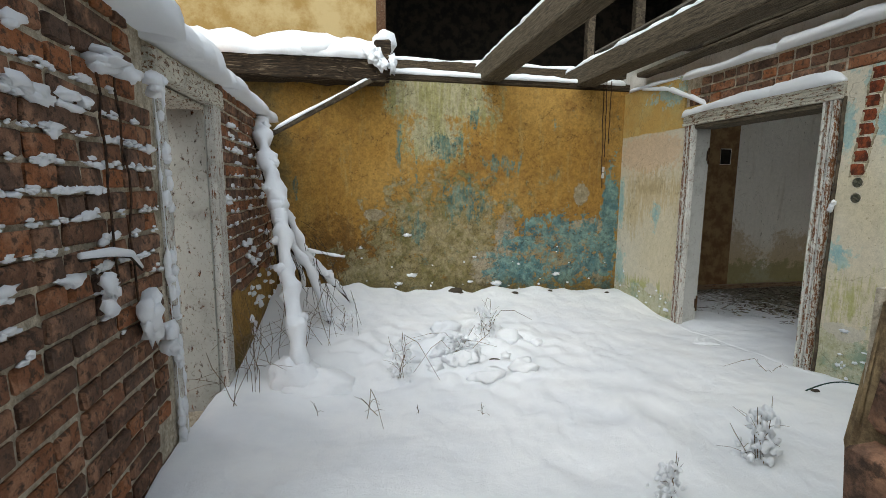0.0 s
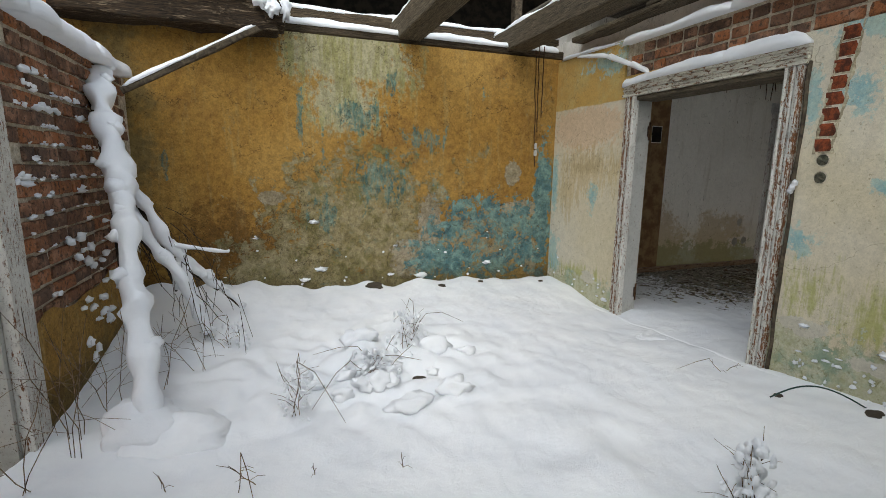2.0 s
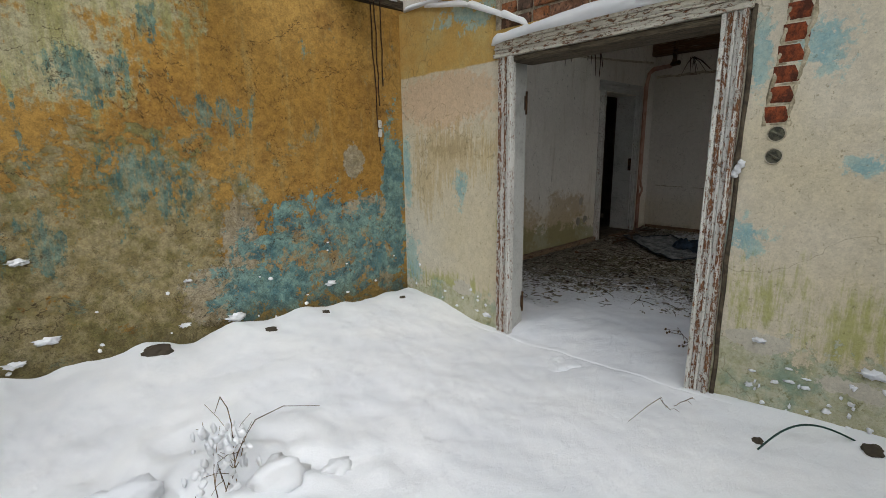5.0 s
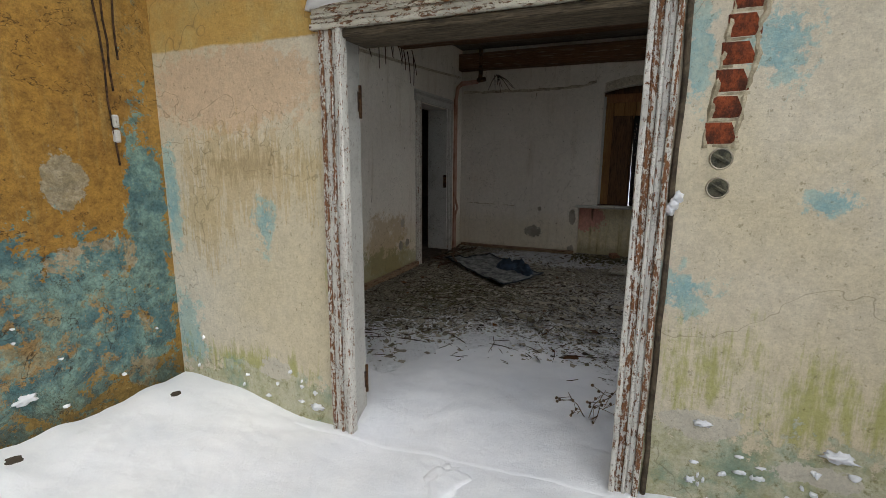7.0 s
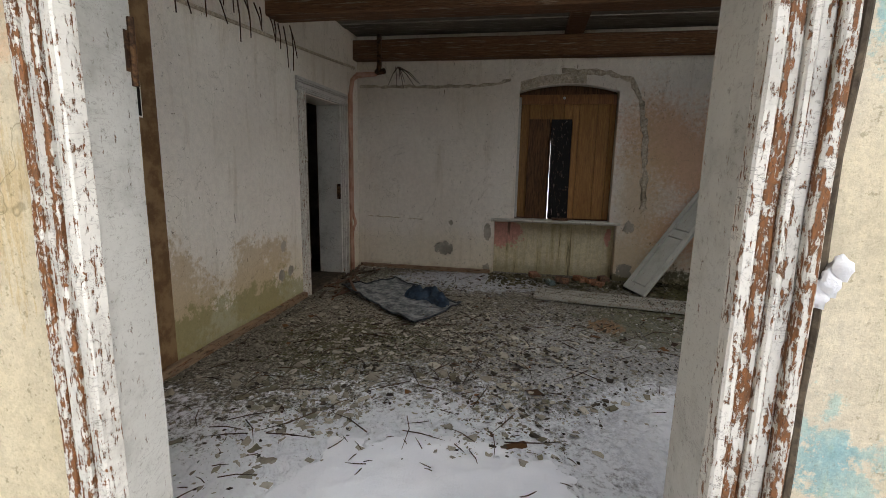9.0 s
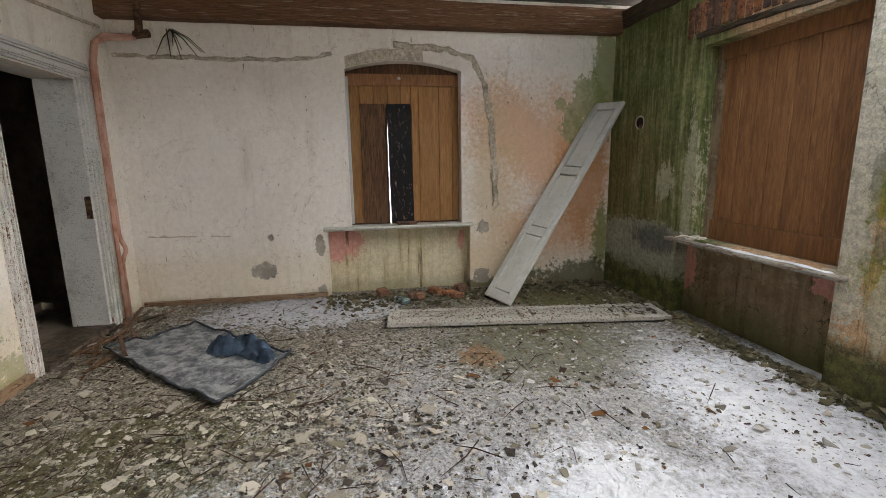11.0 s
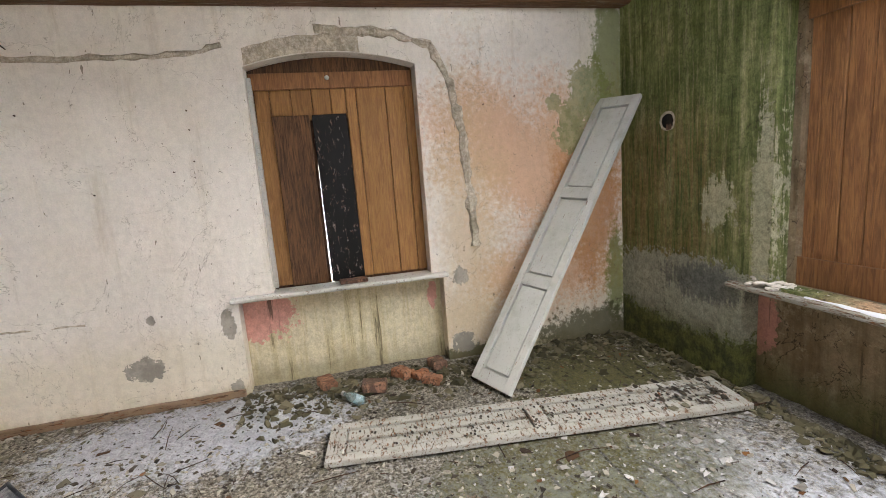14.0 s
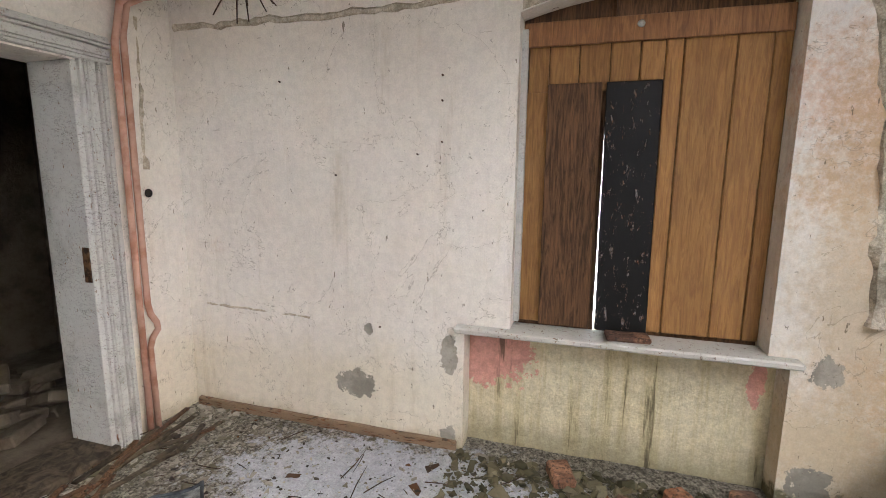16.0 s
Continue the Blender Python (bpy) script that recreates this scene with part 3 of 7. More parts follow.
    g = m.mix(g, lin("#94784f"), m.both(m.ramp(m.blob((7.95, Y, 1.1), (0.8, 0.5, 0.9)), 0.0, 0.6), m.ramp(st, 0.42, 0.56, 0, 0.6)))
    g = m.mix(g, lin("#b3b091"), m.patch(blobs((7.14, Y, 1.1, 0.08, 0.5, 0.7), (7.45, Y, 1.1, 0.15, 0.5, 0.2)), m.mix(fine, st, 0.5), 2.2, 0.2, 0.1))
    dado = m.patch(blobs((7.75, Y, 0.48, 0.95, 0.5, 0.27)), fine, 0.5, 0.06)
    g = m.mix(g, m.mix(lin("#9a9b88"), lin("#bab9a4"), m.ramp(mid, 0.4, 0.7)), dado)
    g = m.mix(g, lin("#5a5d5c"), m.both(m.patch(blobs((7.55, Y, 0.58, 0.42, 0.5, 0.15)), m.mix(mid, st, 0.6), 1.8, 0.4), 0.75))
    c = m.mix(c, g, east)
    low = m.math("ADD", m.axis(2), m.math("MULTIPLY", m.math("SUBTRACT", fine, 0.5), 0.22))
    c = m.mix(c, m.mix(lin("#3f4226"), lin("#646838"), m.ramp(fine, 0.4, 0.6)), m.ramp(low, 0.36, 0.16, 0, 0.95))
    w = m.math("ABSOLUTE", m.math("SUBTRACT", m.noise(0.9, 6, 0.6, dist=0.4, seed=19.0), 0.5))
    c = m.mix(c, lin("#3f3a26"), m.math("MULTIPLY", m.ramp(w, 0.0, 0.003, 1, 0), 0.6))
    m.color(m.grit(c, 0.8)).bump(m.math("ADD", m.math("ADD", fine, m.math("MULTIPLY", st, 1.2)), m.math("MULTIPLY", mid, 1.5)), 0.9, 0.016).bump(m.noise(70, 5, 0.7), 0.45, 0.005)


def niche_spec(pinkish):
    def spec(m):
        fine, mid = m.noise(11, 8, 0.7), m.noise(3.0, 7, 0.66, seed=2.0)
        drip = m.noise(1.0, 5, 0.7, vec=m.scaled((13, 13, 0.9)), seed=8.0)
        if pinkish:
            c = m.mix(lin("#d2c8aa"), lin("#c0b38c"), m.ramp(drip, 0.4, 0.65))
            c = m.mix(c, lin("#cf9a8b"), m.patch(blobs((FW, 3.75, 0.5, 0.6, 0.24, 0.2), (FW, 2.47, 0.5, 0.6, 0.04, 0.12)), fine, 1.3, 0.08))
            c = m.mix(c, lin("#8d8466"), m.ramp(m.math("ADD", m.axis(2), m.math("MULTIPLY", mid, 0.3)), 0.34, 0.12, 0, 0.7))
        else:
            c = m.mix(lin("#8a7a62"), lin("#6d5c44"), m.ramp(m.mix(drip, mid, 0.5), 0.42, 0.6))
            c = m.mix(c, lin("#9d9078"), m.ramp(m.noise(7, 9, 0.76, seed=4.0), 0.54, 0.62, 0, 0.7))
            w = m.math("ABSOLUTE", m.math("SUBTRACT", m.noise(2.2, 5, 0.6, dist=0.5, seed=29.0), 0.5))
            c = m.mix(c, lin("#2e261c"), m.math("MULTIPLY", m.ramp(w, 0.0, 0.006, 1, 0), 0.85))
            c = m.mix(c, lin("#b9877a"), m.patch(blobs((7.22, 0.6, 0.42, 0.10, 0.9, 0.22), (5.95, 0.6, 0.52, 0.14, 0.9, 0.08)), fine, 1.6, 0.08))
            c = m.mix(c, lin("#50542c"), m.ramp(m.math("ADD", m.axis(2), m.math("MULTIPLY", mid, 0.5)), 0.55, 0.2, 0, 0.85))
        c = m.mix(c, lin("#4a4334"), m.ramp(drip, 0.6, 0.68, 0, 0.75))
        m.color(m.grit(c, 0.45)).bump(fine, 0.9, 0.02).bump(m.noise(60, 5, 0.7), 0.4, 0.005)
    return spec


def brick_mat(name, wet=1.0):
    m = Mat(name, 0.9).local()
    r = m.rand()
    v = m.scaled((1, 1, 1), r)
    fine, mid = m.noise(40, 6, 0.7, vec=v), m.noise(9, 5, 0.6, vec=v)
    c = m.mix(lin("#6b5345"), lin("#99623f"), m.ramp(r, 0.1, 0.9))
    c = m.mix(c, lin("#5a473c"), m.ramp(m.math("FRACT", m.math("MULTIPLY", r, 7.13)), 0.5, 0.8, 0, 0.8))
    c = m.mix(c, lin("#b08468"), m.ramp(mid, 0.48, 0.62, 0, 0.6))
    c = m.mix(c, lin("#3f332b"), m.ramp(fine, 0.5, 0.62, 0, 0.85))
    m.color(m.grit(c, 0.6, 0.7)).bump(fine, 0.9, 0.01).bump(mid, 0.5, 0.015)
    return m


def mortar_mat():
    m = Mat("lime_mortar", 0.95)
    f, g = m.noise(30, 6, 0.7), m.noise(4, 5, 0.6)
    c = m.mix(lin("#a89c88"), lin("#cfc5b2"), m.ramp(f, 0.35, 0.65))
    m.color(m.grit(m.mix(c, lin("#4f4a35"), m.ramp(g, 0.52, 0.72, 0, 0.5)), 0.6)).bump(f, 0.7, 0.02)
    return m


def floor_mat():
    """Room floor: plaster crumbs, moss and thin blown snow."""
    m = Mat("littered_floor", 0.9)
    fine, mid, big = m.noise(55, 6, 0.75), m.noise(7, 7, 0.7, seed=2.0), m.noise(1.2, 4, 0.6, seed=5.0)
    c = m.mix(lin("#4b463c"), lin("#9a9486"), m.ramp(fine, 0.38, 0.62))
    c = m.mix(c, lin("#2c2a20"), m.ramp(mid, 0.5, 0.7, 0, 0.8))
    moss = m.patch(blobs((5.6, 4.6, FZ, 0.9, 0.7, 0.5), (6.7, 2.2, FZ, 0.6, 0.9, 0.5), (7.8, 1.5, FZ, 0.7, 0.7, 0.5)), mid, 2.0, 0.4)
    c = m.mix(c, lin("#4f4d28"), m.math("MULTIPLY", moss, 0.85))
    mossy = m.patch(blobs((6.75, 2.2, FZ, 0.75, 0.95, 0.5), (7.7, 1.5, FZ, 0.7, 0.6, 0.5)), m.mix(mid, big, 0.4), 1.6, 0.3)
    c = m.mix(c, m.mix(lin("#5d5a38"), lin("#474626"), m.ramp(fine, 0.42, 0.6)), m.math("MULTIPLY", mossy, 0.7))
    seam = m.math("ABSOLUTE", m.math("SUBTRACT", m.math("FRACT", m.math("MULTIPLY", m.math("ADD", m.axis(1), m.math("MULTIPLY", mid, 0.05)), 6.2)), 0.5))
    seam = m.both(m.ramp(seam, 0.0, 0.10, 1, 0), m.both(mossy, m.ramp(m.noise(3.0, 5, 0.7, seed=73.0), 0.42, 0.58)))
    c = m.mix(c, lin("#1d1a12"), m.math("MULTIPLY", seam, 0.8))
    rust = m.patch(blobs((6.65, 2.75, FZ, 0.22, 0.16, 0.5)), mid, 1.6, 0.3)
    c = m.mix(c, lin("#8a6640"), m.math("MULTIPLY", rust, 0.7))
    thick = m.patch(blobs((4.4, 2.3, FZ, 1.5, 1.45, 0.9), (4.9, 2.75, FZ, 0.9, 0.7, 0.9), (5.7, 1.45, FZ, 1.5, 0.8, 0.9), (4.0, 3.8, FZ, 1.3, 1.3, 0.9)), m.mix(mid, big, 0.5), 0.9, 0.6)
    dust = m.patch(blobs((5.6, 2.4, FZ, 1.9, 1.9, 0.9), (4.5, 3.6, FZ, 1.6, 1.6, 0.9), (7.9, 4.2, FZ, 0.6, 1.0, 0.9)), m.mix(fine, mid, 0.4), 2.4, 0.5)
    ice = m.patch(blobs((7.95, 4.1, FZ, 0.5, 1.0, 0.9)), mid, 0.9, 0.3)
    s = m.math("MAXIMUM", m.math("MULTIPLY", dust, m.ramp(m.axis(0), 4.6, 6.2, 0.66, 0.36)), m.math("MAXIMUM", thick, m.math("MULTIPLY", ice, 0.28)))
    c = m.mix(c, lin("#b6b9c0"), m.math("MULTIPLY", ice, 0.75))
    s = m.math("MULTIPLY", m.math("MULTIPLY", s, m.math("SUBTRACT", 1.0, m.math("MAXIMUM", m.math("MULTIPLY", rust, 0.8), m.math("MULTIPLY", mossy, 0.55)))), m.ramp(m.noise(34, 9, 0.8, seed=61.0), 0.36, 0.52, 0.35, 1.0))
    blown = m.patch(blobs((3.9, 4.0, FZ, 1.45, 1.75, 0.9)), m.mix(m.mix(mid, big, 0.3), fine, 0.35), 1.3, 0.35)
    deep = m.patch(blobs((4.55, 2.35, FZ, 1.2, 1.1, 0.9), (5.05, 2.5, FZ, 0.75, 0.65, 0.9), (5.4, 1.45, FZ, 1.2, 0.55, 0.9), (5.7, 0.7, FZ, 1.0, 0.6, 0.9)), m.mix(m.mix(mid, big, 0.3), fine, 0.25), 1.2, 0.9)
    c = m.mix(m.grit(c, 0.9), (0.62, 0.64, 0.69, 1), m.math("MULTIPLY", s, 0.92))
    m.color(m.mix(c, (0.84, 0.86, 0.89, 1), m.math("MULTIPLY", m.math("MAXIMUM", deep, blown), 0.95)))
    m.bump(m.ramp(m.noise(13, 3, 0.5, dist=0.6, seed=71.0), 0.42, 0.6), 0.6, 0.03).bump(fine, 0.7, 0.02).bump(mid, 0.7, 0.04)
    return m


SNOW = snow_mat()
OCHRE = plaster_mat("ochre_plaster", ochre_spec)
CREAM = plaster_mat("cream_plaster", cream_spec)
WHITE = plaster_mat("whitewash", white_spec)
MOSSY = plaster_mat("mossy_plaster", moss_spec)
NICHE1 = plaster_mat("stained_cream_plaster", niche_spec(True))
NICHE2 = plaster_mat("stained_brown_plaster", niche_spec(False))
BRICK = brick_mat("old_brick")
MORTAR = mortar_mat()
FLOOR = floor_mat()
TIMBER = wood_mat("grey_timber", "#332b22", "#6d6150", (1, 1, 1), 0.9)
TIMBER_Y = wood_mat("beam_timber", "#2f281f", "#766a57", (9, 0.6, 9), 0.9)
TIMBER_X = wood_mat("log_timber", "#2a231b", "#6b5c48", (0.6, 9, 9), 0.9)
BEAM_IN = wood_mat("brown_beam", "#4a3322", "#7c5a40", (9, 0.5, 9), 0.85, wear="#8d8272")
PLANK = wood_mat("stained_plank", "#8d643c", "#b4864f", (4, 4, 0.35), 0.6, 0.25)
PLANK_R = wood_mat("red_brown_plank", "#775236", "#a9784c", (4, 4, 0.35), 0.6, 0.35)
PLANK_D = wood_mat("dark_plank", "#3a2718", "#7d5a3d", (4, 4, 0.35), 0.7)
CHAR = wood_mat("charred_timber", "#15100c", "#4d3d2b", (0.6, 9, 9), 0.95, wear="#7a6c58")
CASE = peeled_mat("peeling_white_paint", "#d3d0c8", "#6b4a30", 0.455, (7, 7, 3.0), strips=0.45, crackle=0.8)
CASE_B = peeled_mat("nearly_bare_casing_wood", "#d3d0c8", "#6b4a30", 0.505, (7, 7, 3.0), strips=0.45, crackle=0.6)
CASE_H = peeled_mat("peeling_white_paint_head", "#cfcabb", "#5f4c38", 0.45, (6, 2.0, 6), crackle=0.6)
FLAKED = peeled_mat("flaking_grey_white_paint", "#c4c3bd", "#6a5a4a", 0.385, (6, 6, 2.0), crackle=0.9)
LINING = peeled_mat("grey_white_paint", "#bdbcb6", "#5b4d40", 0.36, (5, 5, 1.6), crackle=0.4)


# ---- structure: ground, floors, walls ----
def yard_height(x, y):
    z = 0.02
    z += 0.10 * math.exp(-((y - 5.5) / 0.7) ** 2) * (1 - 0.55 * max(0, min(1, (x - 1.5) / 1.8)))
    z += 0.10 * math.exp(-((x + 0.3) / 0.9) ** 2) * math.exp(-((y - 5.2) / 1.0) ** 2)
    z += 0.08 * math.exp(-((x + 0.5) / 0.6) ** 2) * math.exp(-((y - 2.6) / 0.8) ** 2)
    z += 0.08 * math.exp(-((x - 3.4) / 0.6) ** 2) * math.exp(-((y - 2.2) / 0.7) ** 2)
    z -= 0.06 * math.exp(-((x - 3.35) / 0.5) ** 2) * math.exp(-((y - 4.1) / 0.6) ** 2)
    z += 0.05 * math.exp(-((x - 2.0) / 0.8) ** 2) * math.exp(-((y - 4.0) / 1.0) ** 2)
    z += 0.08 * math.exp(-((x - 0.25) / 0.5) ** 2 - ((y - 2.25) / 0.35) ** 2)
    p = Vector((x, y, 0.3))
    z += 0.045 * noise.noise(p * 1.3) + 0.020 * noise.noise(p * 3.1) + 0.007 * noise.noise(p * 8.0) + 0.004 * noise.noise(p * 22.0)
    rough = math.exp(-((x - 1.0) / 0.8) ** 2 - ((y - 3.85) / 0.7) ** 2)
    z += rough * (0.10 * abs(noise.noise(p * 4.5 + Vector((3, 1, 0)))) + 0.05 * noise.noise(p * 9.0))
    rim = max(0.0, 1 - (BW - y) / 0.5)
    z += rim * 0.07 * noise.noise(Vector((x * 4.0, 2.0, 7.0)))
    for fx, fy in FOOT:
        d = ((x - fx) / 0.16) ** 2 + ((y - fy) / 0.16) ** 2
        z += 0.035 * math.exp(-d) * (d - 0.5)
    return z


FOOT = [(1.67, 2.70), (1.93, 2.66), (1.30, 2.25), (2.05, 3.05)]

bm = bmesh.new()
sheet(bm, 230, 260, lambda u, v: (lambda x, y: (x, y, yard_height(x, y)))(LW + 0.01 + u * (RW + 0.0 - LW), -1.0 + v * (BW - 0.005 + 1.0)))
obj("snow_ground", bm, SNOW, label="deep uneven snow covering the roofless yard floor", category="snow", kind="structure", smooth=True)


def door_height(u, v):
    x, y = RW - 0.10 + u * 1.7, 2.9 + v * 1.75
    k = 1 - u
    p = Vector((x, y, 0.3))
    e = max(0.0, 1 - abs(v - 0.5) * 2.2)
    z = FZ - 0.02 + (0.10 * k + 0.035 * k * noise.noise(p * 3.0) + 0.012 * noise.noise(p * 9.0)) * min(1, 2.5 * e + 0.6 * (u < 0.2))
    yh = yard_height(min(x, RW), y)
    t = max(0.0, min(1.0, 1 - (x - RW) / 0.6))
    t = t * t * (3 - 2 * t)
    low = FZ + 0.03 * max(0.0, 1 - (x - RW) / 1.1) + 0.008 * noise.noise(p * 7.0) - (0.0 if x < RW + 0.6 else 0.02)
    z, w = z * (1 - t) + (yh + 0.003) * t, max(0.0, min(1.0, (x - RW) / 0.2))
    return Vector((x, y, z * (1 - w) + max(z, low) * w if x > RW else yh + (0.003 if x > RW - 0.07 else -0.02)))


bm = bmesh.new()
sheet(bm, 90, 80, door_height)
obj("snow_drift", bm, SNOW, label="snow blown in through the wide doorway", category="snow", kind="structure", smooth=True)

bm = bmesh.new()
sheet(bm, 150, 150, lambda u, v: (lambda x, y: (x, y, FZ + 0.012 * noise.noise(Vector((x * 3, y * 3, 1))) + 0.006 * noise.noise(Vector((x * 11, y * 11, 1)))))(RW + 0.03 + u * (FW + 0.1 - RW), SW - 0.3 + v * (LI + 0.05 - SW + 0.3)))
obj("floor", bm, FLOOR, label="room floor under plaster crumbs, moss and blown snow", category="floor", kind="structure", smooth=True)

bm = bmesh.new()
sheet(bm, 4, 4, lambda u, v: (-400 + 800 * u, -400 + 800 * v, -0.22))
obj("ground", bm, SNOW, label="snow-covered ground around the ruin", category="ground", kind="structure")

TOPZ = 2.33
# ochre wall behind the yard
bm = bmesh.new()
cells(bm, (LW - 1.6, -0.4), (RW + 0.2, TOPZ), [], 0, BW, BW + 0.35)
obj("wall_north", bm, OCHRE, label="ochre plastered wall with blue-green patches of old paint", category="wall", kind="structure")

# wall with the wide doorway: two leaves, so that each side keeps its own paint
DOOR_R = (3.10, -0.4, 4.362, 1.83)
bm = bmesh.new()
cells(bm, (-1.0, -0.4), (BW, 2.0), [DOOR_R], 1, RW, RW + 0.06)
obj("wall_east", bm, CREAM, label="cream plastered wall with mossy and blue stains around a wide doorway", category="wall", kind="structure")
bm = bmesh.new()
cells(bm, (SW - 0.5, -0.4), (LI + 0.2, 2.5), [(DOOR_R[0], -0.4, 4.415, DOOR_R[3])], 1, RW + 0.063, RWI)
obj("wall_east_inner", bm, WHITE, label="whitewashed inner face of the doorway wall", category="wall", kind="structure")

# room walls
D2 = (6.97, FZ - 0.3, 7.87, 1.98)
bm = bmesh.new()
cells(bm, (RWI, -0.4), (FW, 2.95), [D2], 0, LI, LI + 0.3)
obj("wall_room_north", bm, WHITE, label="whitewashed wall with damp stains and a narrow doorway", category="wall", kind="structure")

W1 = (2.49, 0.66, 3.63, 2.295)
N1 = (2.40, -0.05, 3.87, 0.64)
bm = bmesh.new()
cells(bm, (SW - 0.4, -0.4), (LI + 0.3, 2.95), [W1, N1], 1, FW, FW + 0.14)
obj("wall_room_east", bm, WHITE, label="whitewashed wall with cracks around an arched window", category="wall", kind="structure")
bm = bmesh.new()
cells(bm, (SW - 0.4, -0.4), (LI + 0.3, 2.95), [(2.49, 0.66, 3.63, 2.295)], 1, FW + 0.143, FW + 0.45)
obj("wall_room_east_outer", bm, NICHE1, label="cream plaster of the parapet under the window", category="wall", kind="structure")

W2 = (5.84, 0.66, 7.08, 2.17)
N2 = (5.84, -0.1, 7.25, 0.62)
bm = bmesh.new()
cells(bm, (RW - 0.1, -0.4), (FW, 2.62), [W2, N2], 0, SW - 0.12, SW)
obj("wall_room_south", bm, MOSSY, label="green mossy and orange plastered wall around a boarded window", category="wall", kind="structure")
bm = bmesh.new()
cells(bm, (RW - 0.1, -0.4), (FW + 0.45, 2.62), [(5.9, 0.66, 7.04, 2.17)], 0, SW - 0.45, SW - 0.123)
obj("wall_room_south_outer", bm, NICHE2, label="brown damp plaster of the parapet under the window", category="wall", kind="structure")

# brick wall of the yard: mortar core, the bricks follow at the end
DL = (2.80, -0.4, 3.45, 1.70)
bm = bmesh.new()
cells(bm, (-1.6, -0.4), (BW, 1.86), [DL], 1, LW - 0.30, LW)
obj("wall_west", bm, MORTAR, label="bare brick wall with thick lime joints, dusted with snow", category="wall", kind="structure")

# next room beyond the brick wall: orange plaster
ORANGE = Mat("orange_plaster", 0.9)
ORANGE.color(ORANGE.mix(lin("#b06a35"), lin("#c58a55"), ORANGE.ramp(ORANGE.noise(2.0, 6, 0.65), 0.35, 0.7))).bump(ORANGE.noise(20, 6, 0.7), 0.4, 0.01)
bm = bmesh.new()
cells(bm, (-1.6, -0.4), (BW, 2.3), [], 1, -2.6, -2.35)
cells(bm, (-2.6, -0.4), (LW - 0.3, 2.3), [], 0, 4.9, 5.15)
obj("wall_far_west", bm, ORANGE, label="orange plastered wall of the neighbouring roofless room", category="wall", kind="structure")

# cross wall behind the start of the walk, broken through where one enters
bm = bmesh.new()
cells(bm, (0.87, -0.4), (1.25, 1.16), [], 0, 0.62, 0.92)
cells(bm, (1.252, -0.4), (RW, 1.9), [], 0, 0.62, 0.92)
cells(bm, (-2.4, -0.4), (RW + 0.4, 2.3), [], 0, -1.75, -1.5)
obj("wall_south", bm, MORTAR, label="broken brick cross wall with a ragged end", category="wall", kind="structure")

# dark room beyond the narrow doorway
# one dark grey-brown for all surfaces of the back room and its rubble
DARK = Mat("back_room_grey_brown", 0.95)
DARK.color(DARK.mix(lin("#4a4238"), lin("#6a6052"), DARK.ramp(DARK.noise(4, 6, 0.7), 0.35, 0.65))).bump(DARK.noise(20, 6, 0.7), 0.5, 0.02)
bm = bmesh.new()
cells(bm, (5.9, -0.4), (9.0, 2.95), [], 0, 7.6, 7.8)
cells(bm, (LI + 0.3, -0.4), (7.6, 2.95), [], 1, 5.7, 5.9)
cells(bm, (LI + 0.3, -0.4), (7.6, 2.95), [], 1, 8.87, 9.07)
obj("wall_back_room", bm, DARK, label="dark grey-brown walls of the unlit back room", category="wall", kind="structure")
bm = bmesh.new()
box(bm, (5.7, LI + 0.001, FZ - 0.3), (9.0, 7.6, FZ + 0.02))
obj("floor_back_room", bm, DARK, label="dark grey-brown floor of the unlit back room", category="floor", kind="structure")
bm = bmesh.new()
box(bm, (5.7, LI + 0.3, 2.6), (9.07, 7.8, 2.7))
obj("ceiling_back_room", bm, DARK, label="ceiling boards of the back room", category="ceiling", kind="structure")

# attic behind the ochre wall: plastered partition, dark void closed by an added roof
YELLOW = Mat("pale_yellow_plaster", 0.9)
YELLOW.color(YELLOW.mix(lin("#b39d70"), lin("#957844"), YELLOW.ramp(YELLOW.noise(1.5, 7, 0.7), 0.4, 0.6))).bump(YELLOW.noise(15, 6, 0.7), 0.4, 0.01)
# near-black that puts the shade of the void and of holes into the colour
BLACK = Mat("void_shade_black", 0.95)
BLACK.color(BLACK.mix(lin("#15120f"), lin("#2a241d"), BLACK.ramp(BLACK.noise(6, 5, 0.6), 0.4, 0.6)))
bm = bmesh.new()
cells(bm, (-3.5, 2.2), (0.66, 5.5), [], 0, 6.55, 6.8)
obj("attic_wall", bm, YELLOW, label="pale yellow flaking plaster partition of the attic", category="wall", kind="structure")
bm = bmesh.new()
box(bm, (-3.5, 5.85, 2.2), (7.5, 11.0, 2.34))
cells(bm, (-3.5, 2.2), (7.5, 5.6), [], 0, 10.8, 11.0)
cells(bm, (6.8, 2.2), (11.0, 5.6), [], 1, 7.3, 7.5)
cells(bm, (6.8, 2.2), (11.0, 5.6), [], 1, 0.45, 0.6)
obj("attic_void_boarding", bm, BLACK, label="boarding of the attic void, coloured near-black for its shade", category="wall", kind="structure")
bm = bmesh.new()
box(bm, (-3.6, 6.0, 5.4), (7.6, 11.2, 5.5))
obj("added_attic_roof", bm, BLACK, label="added roof boards that keep the attic void dark", category="roof", kind="structure")

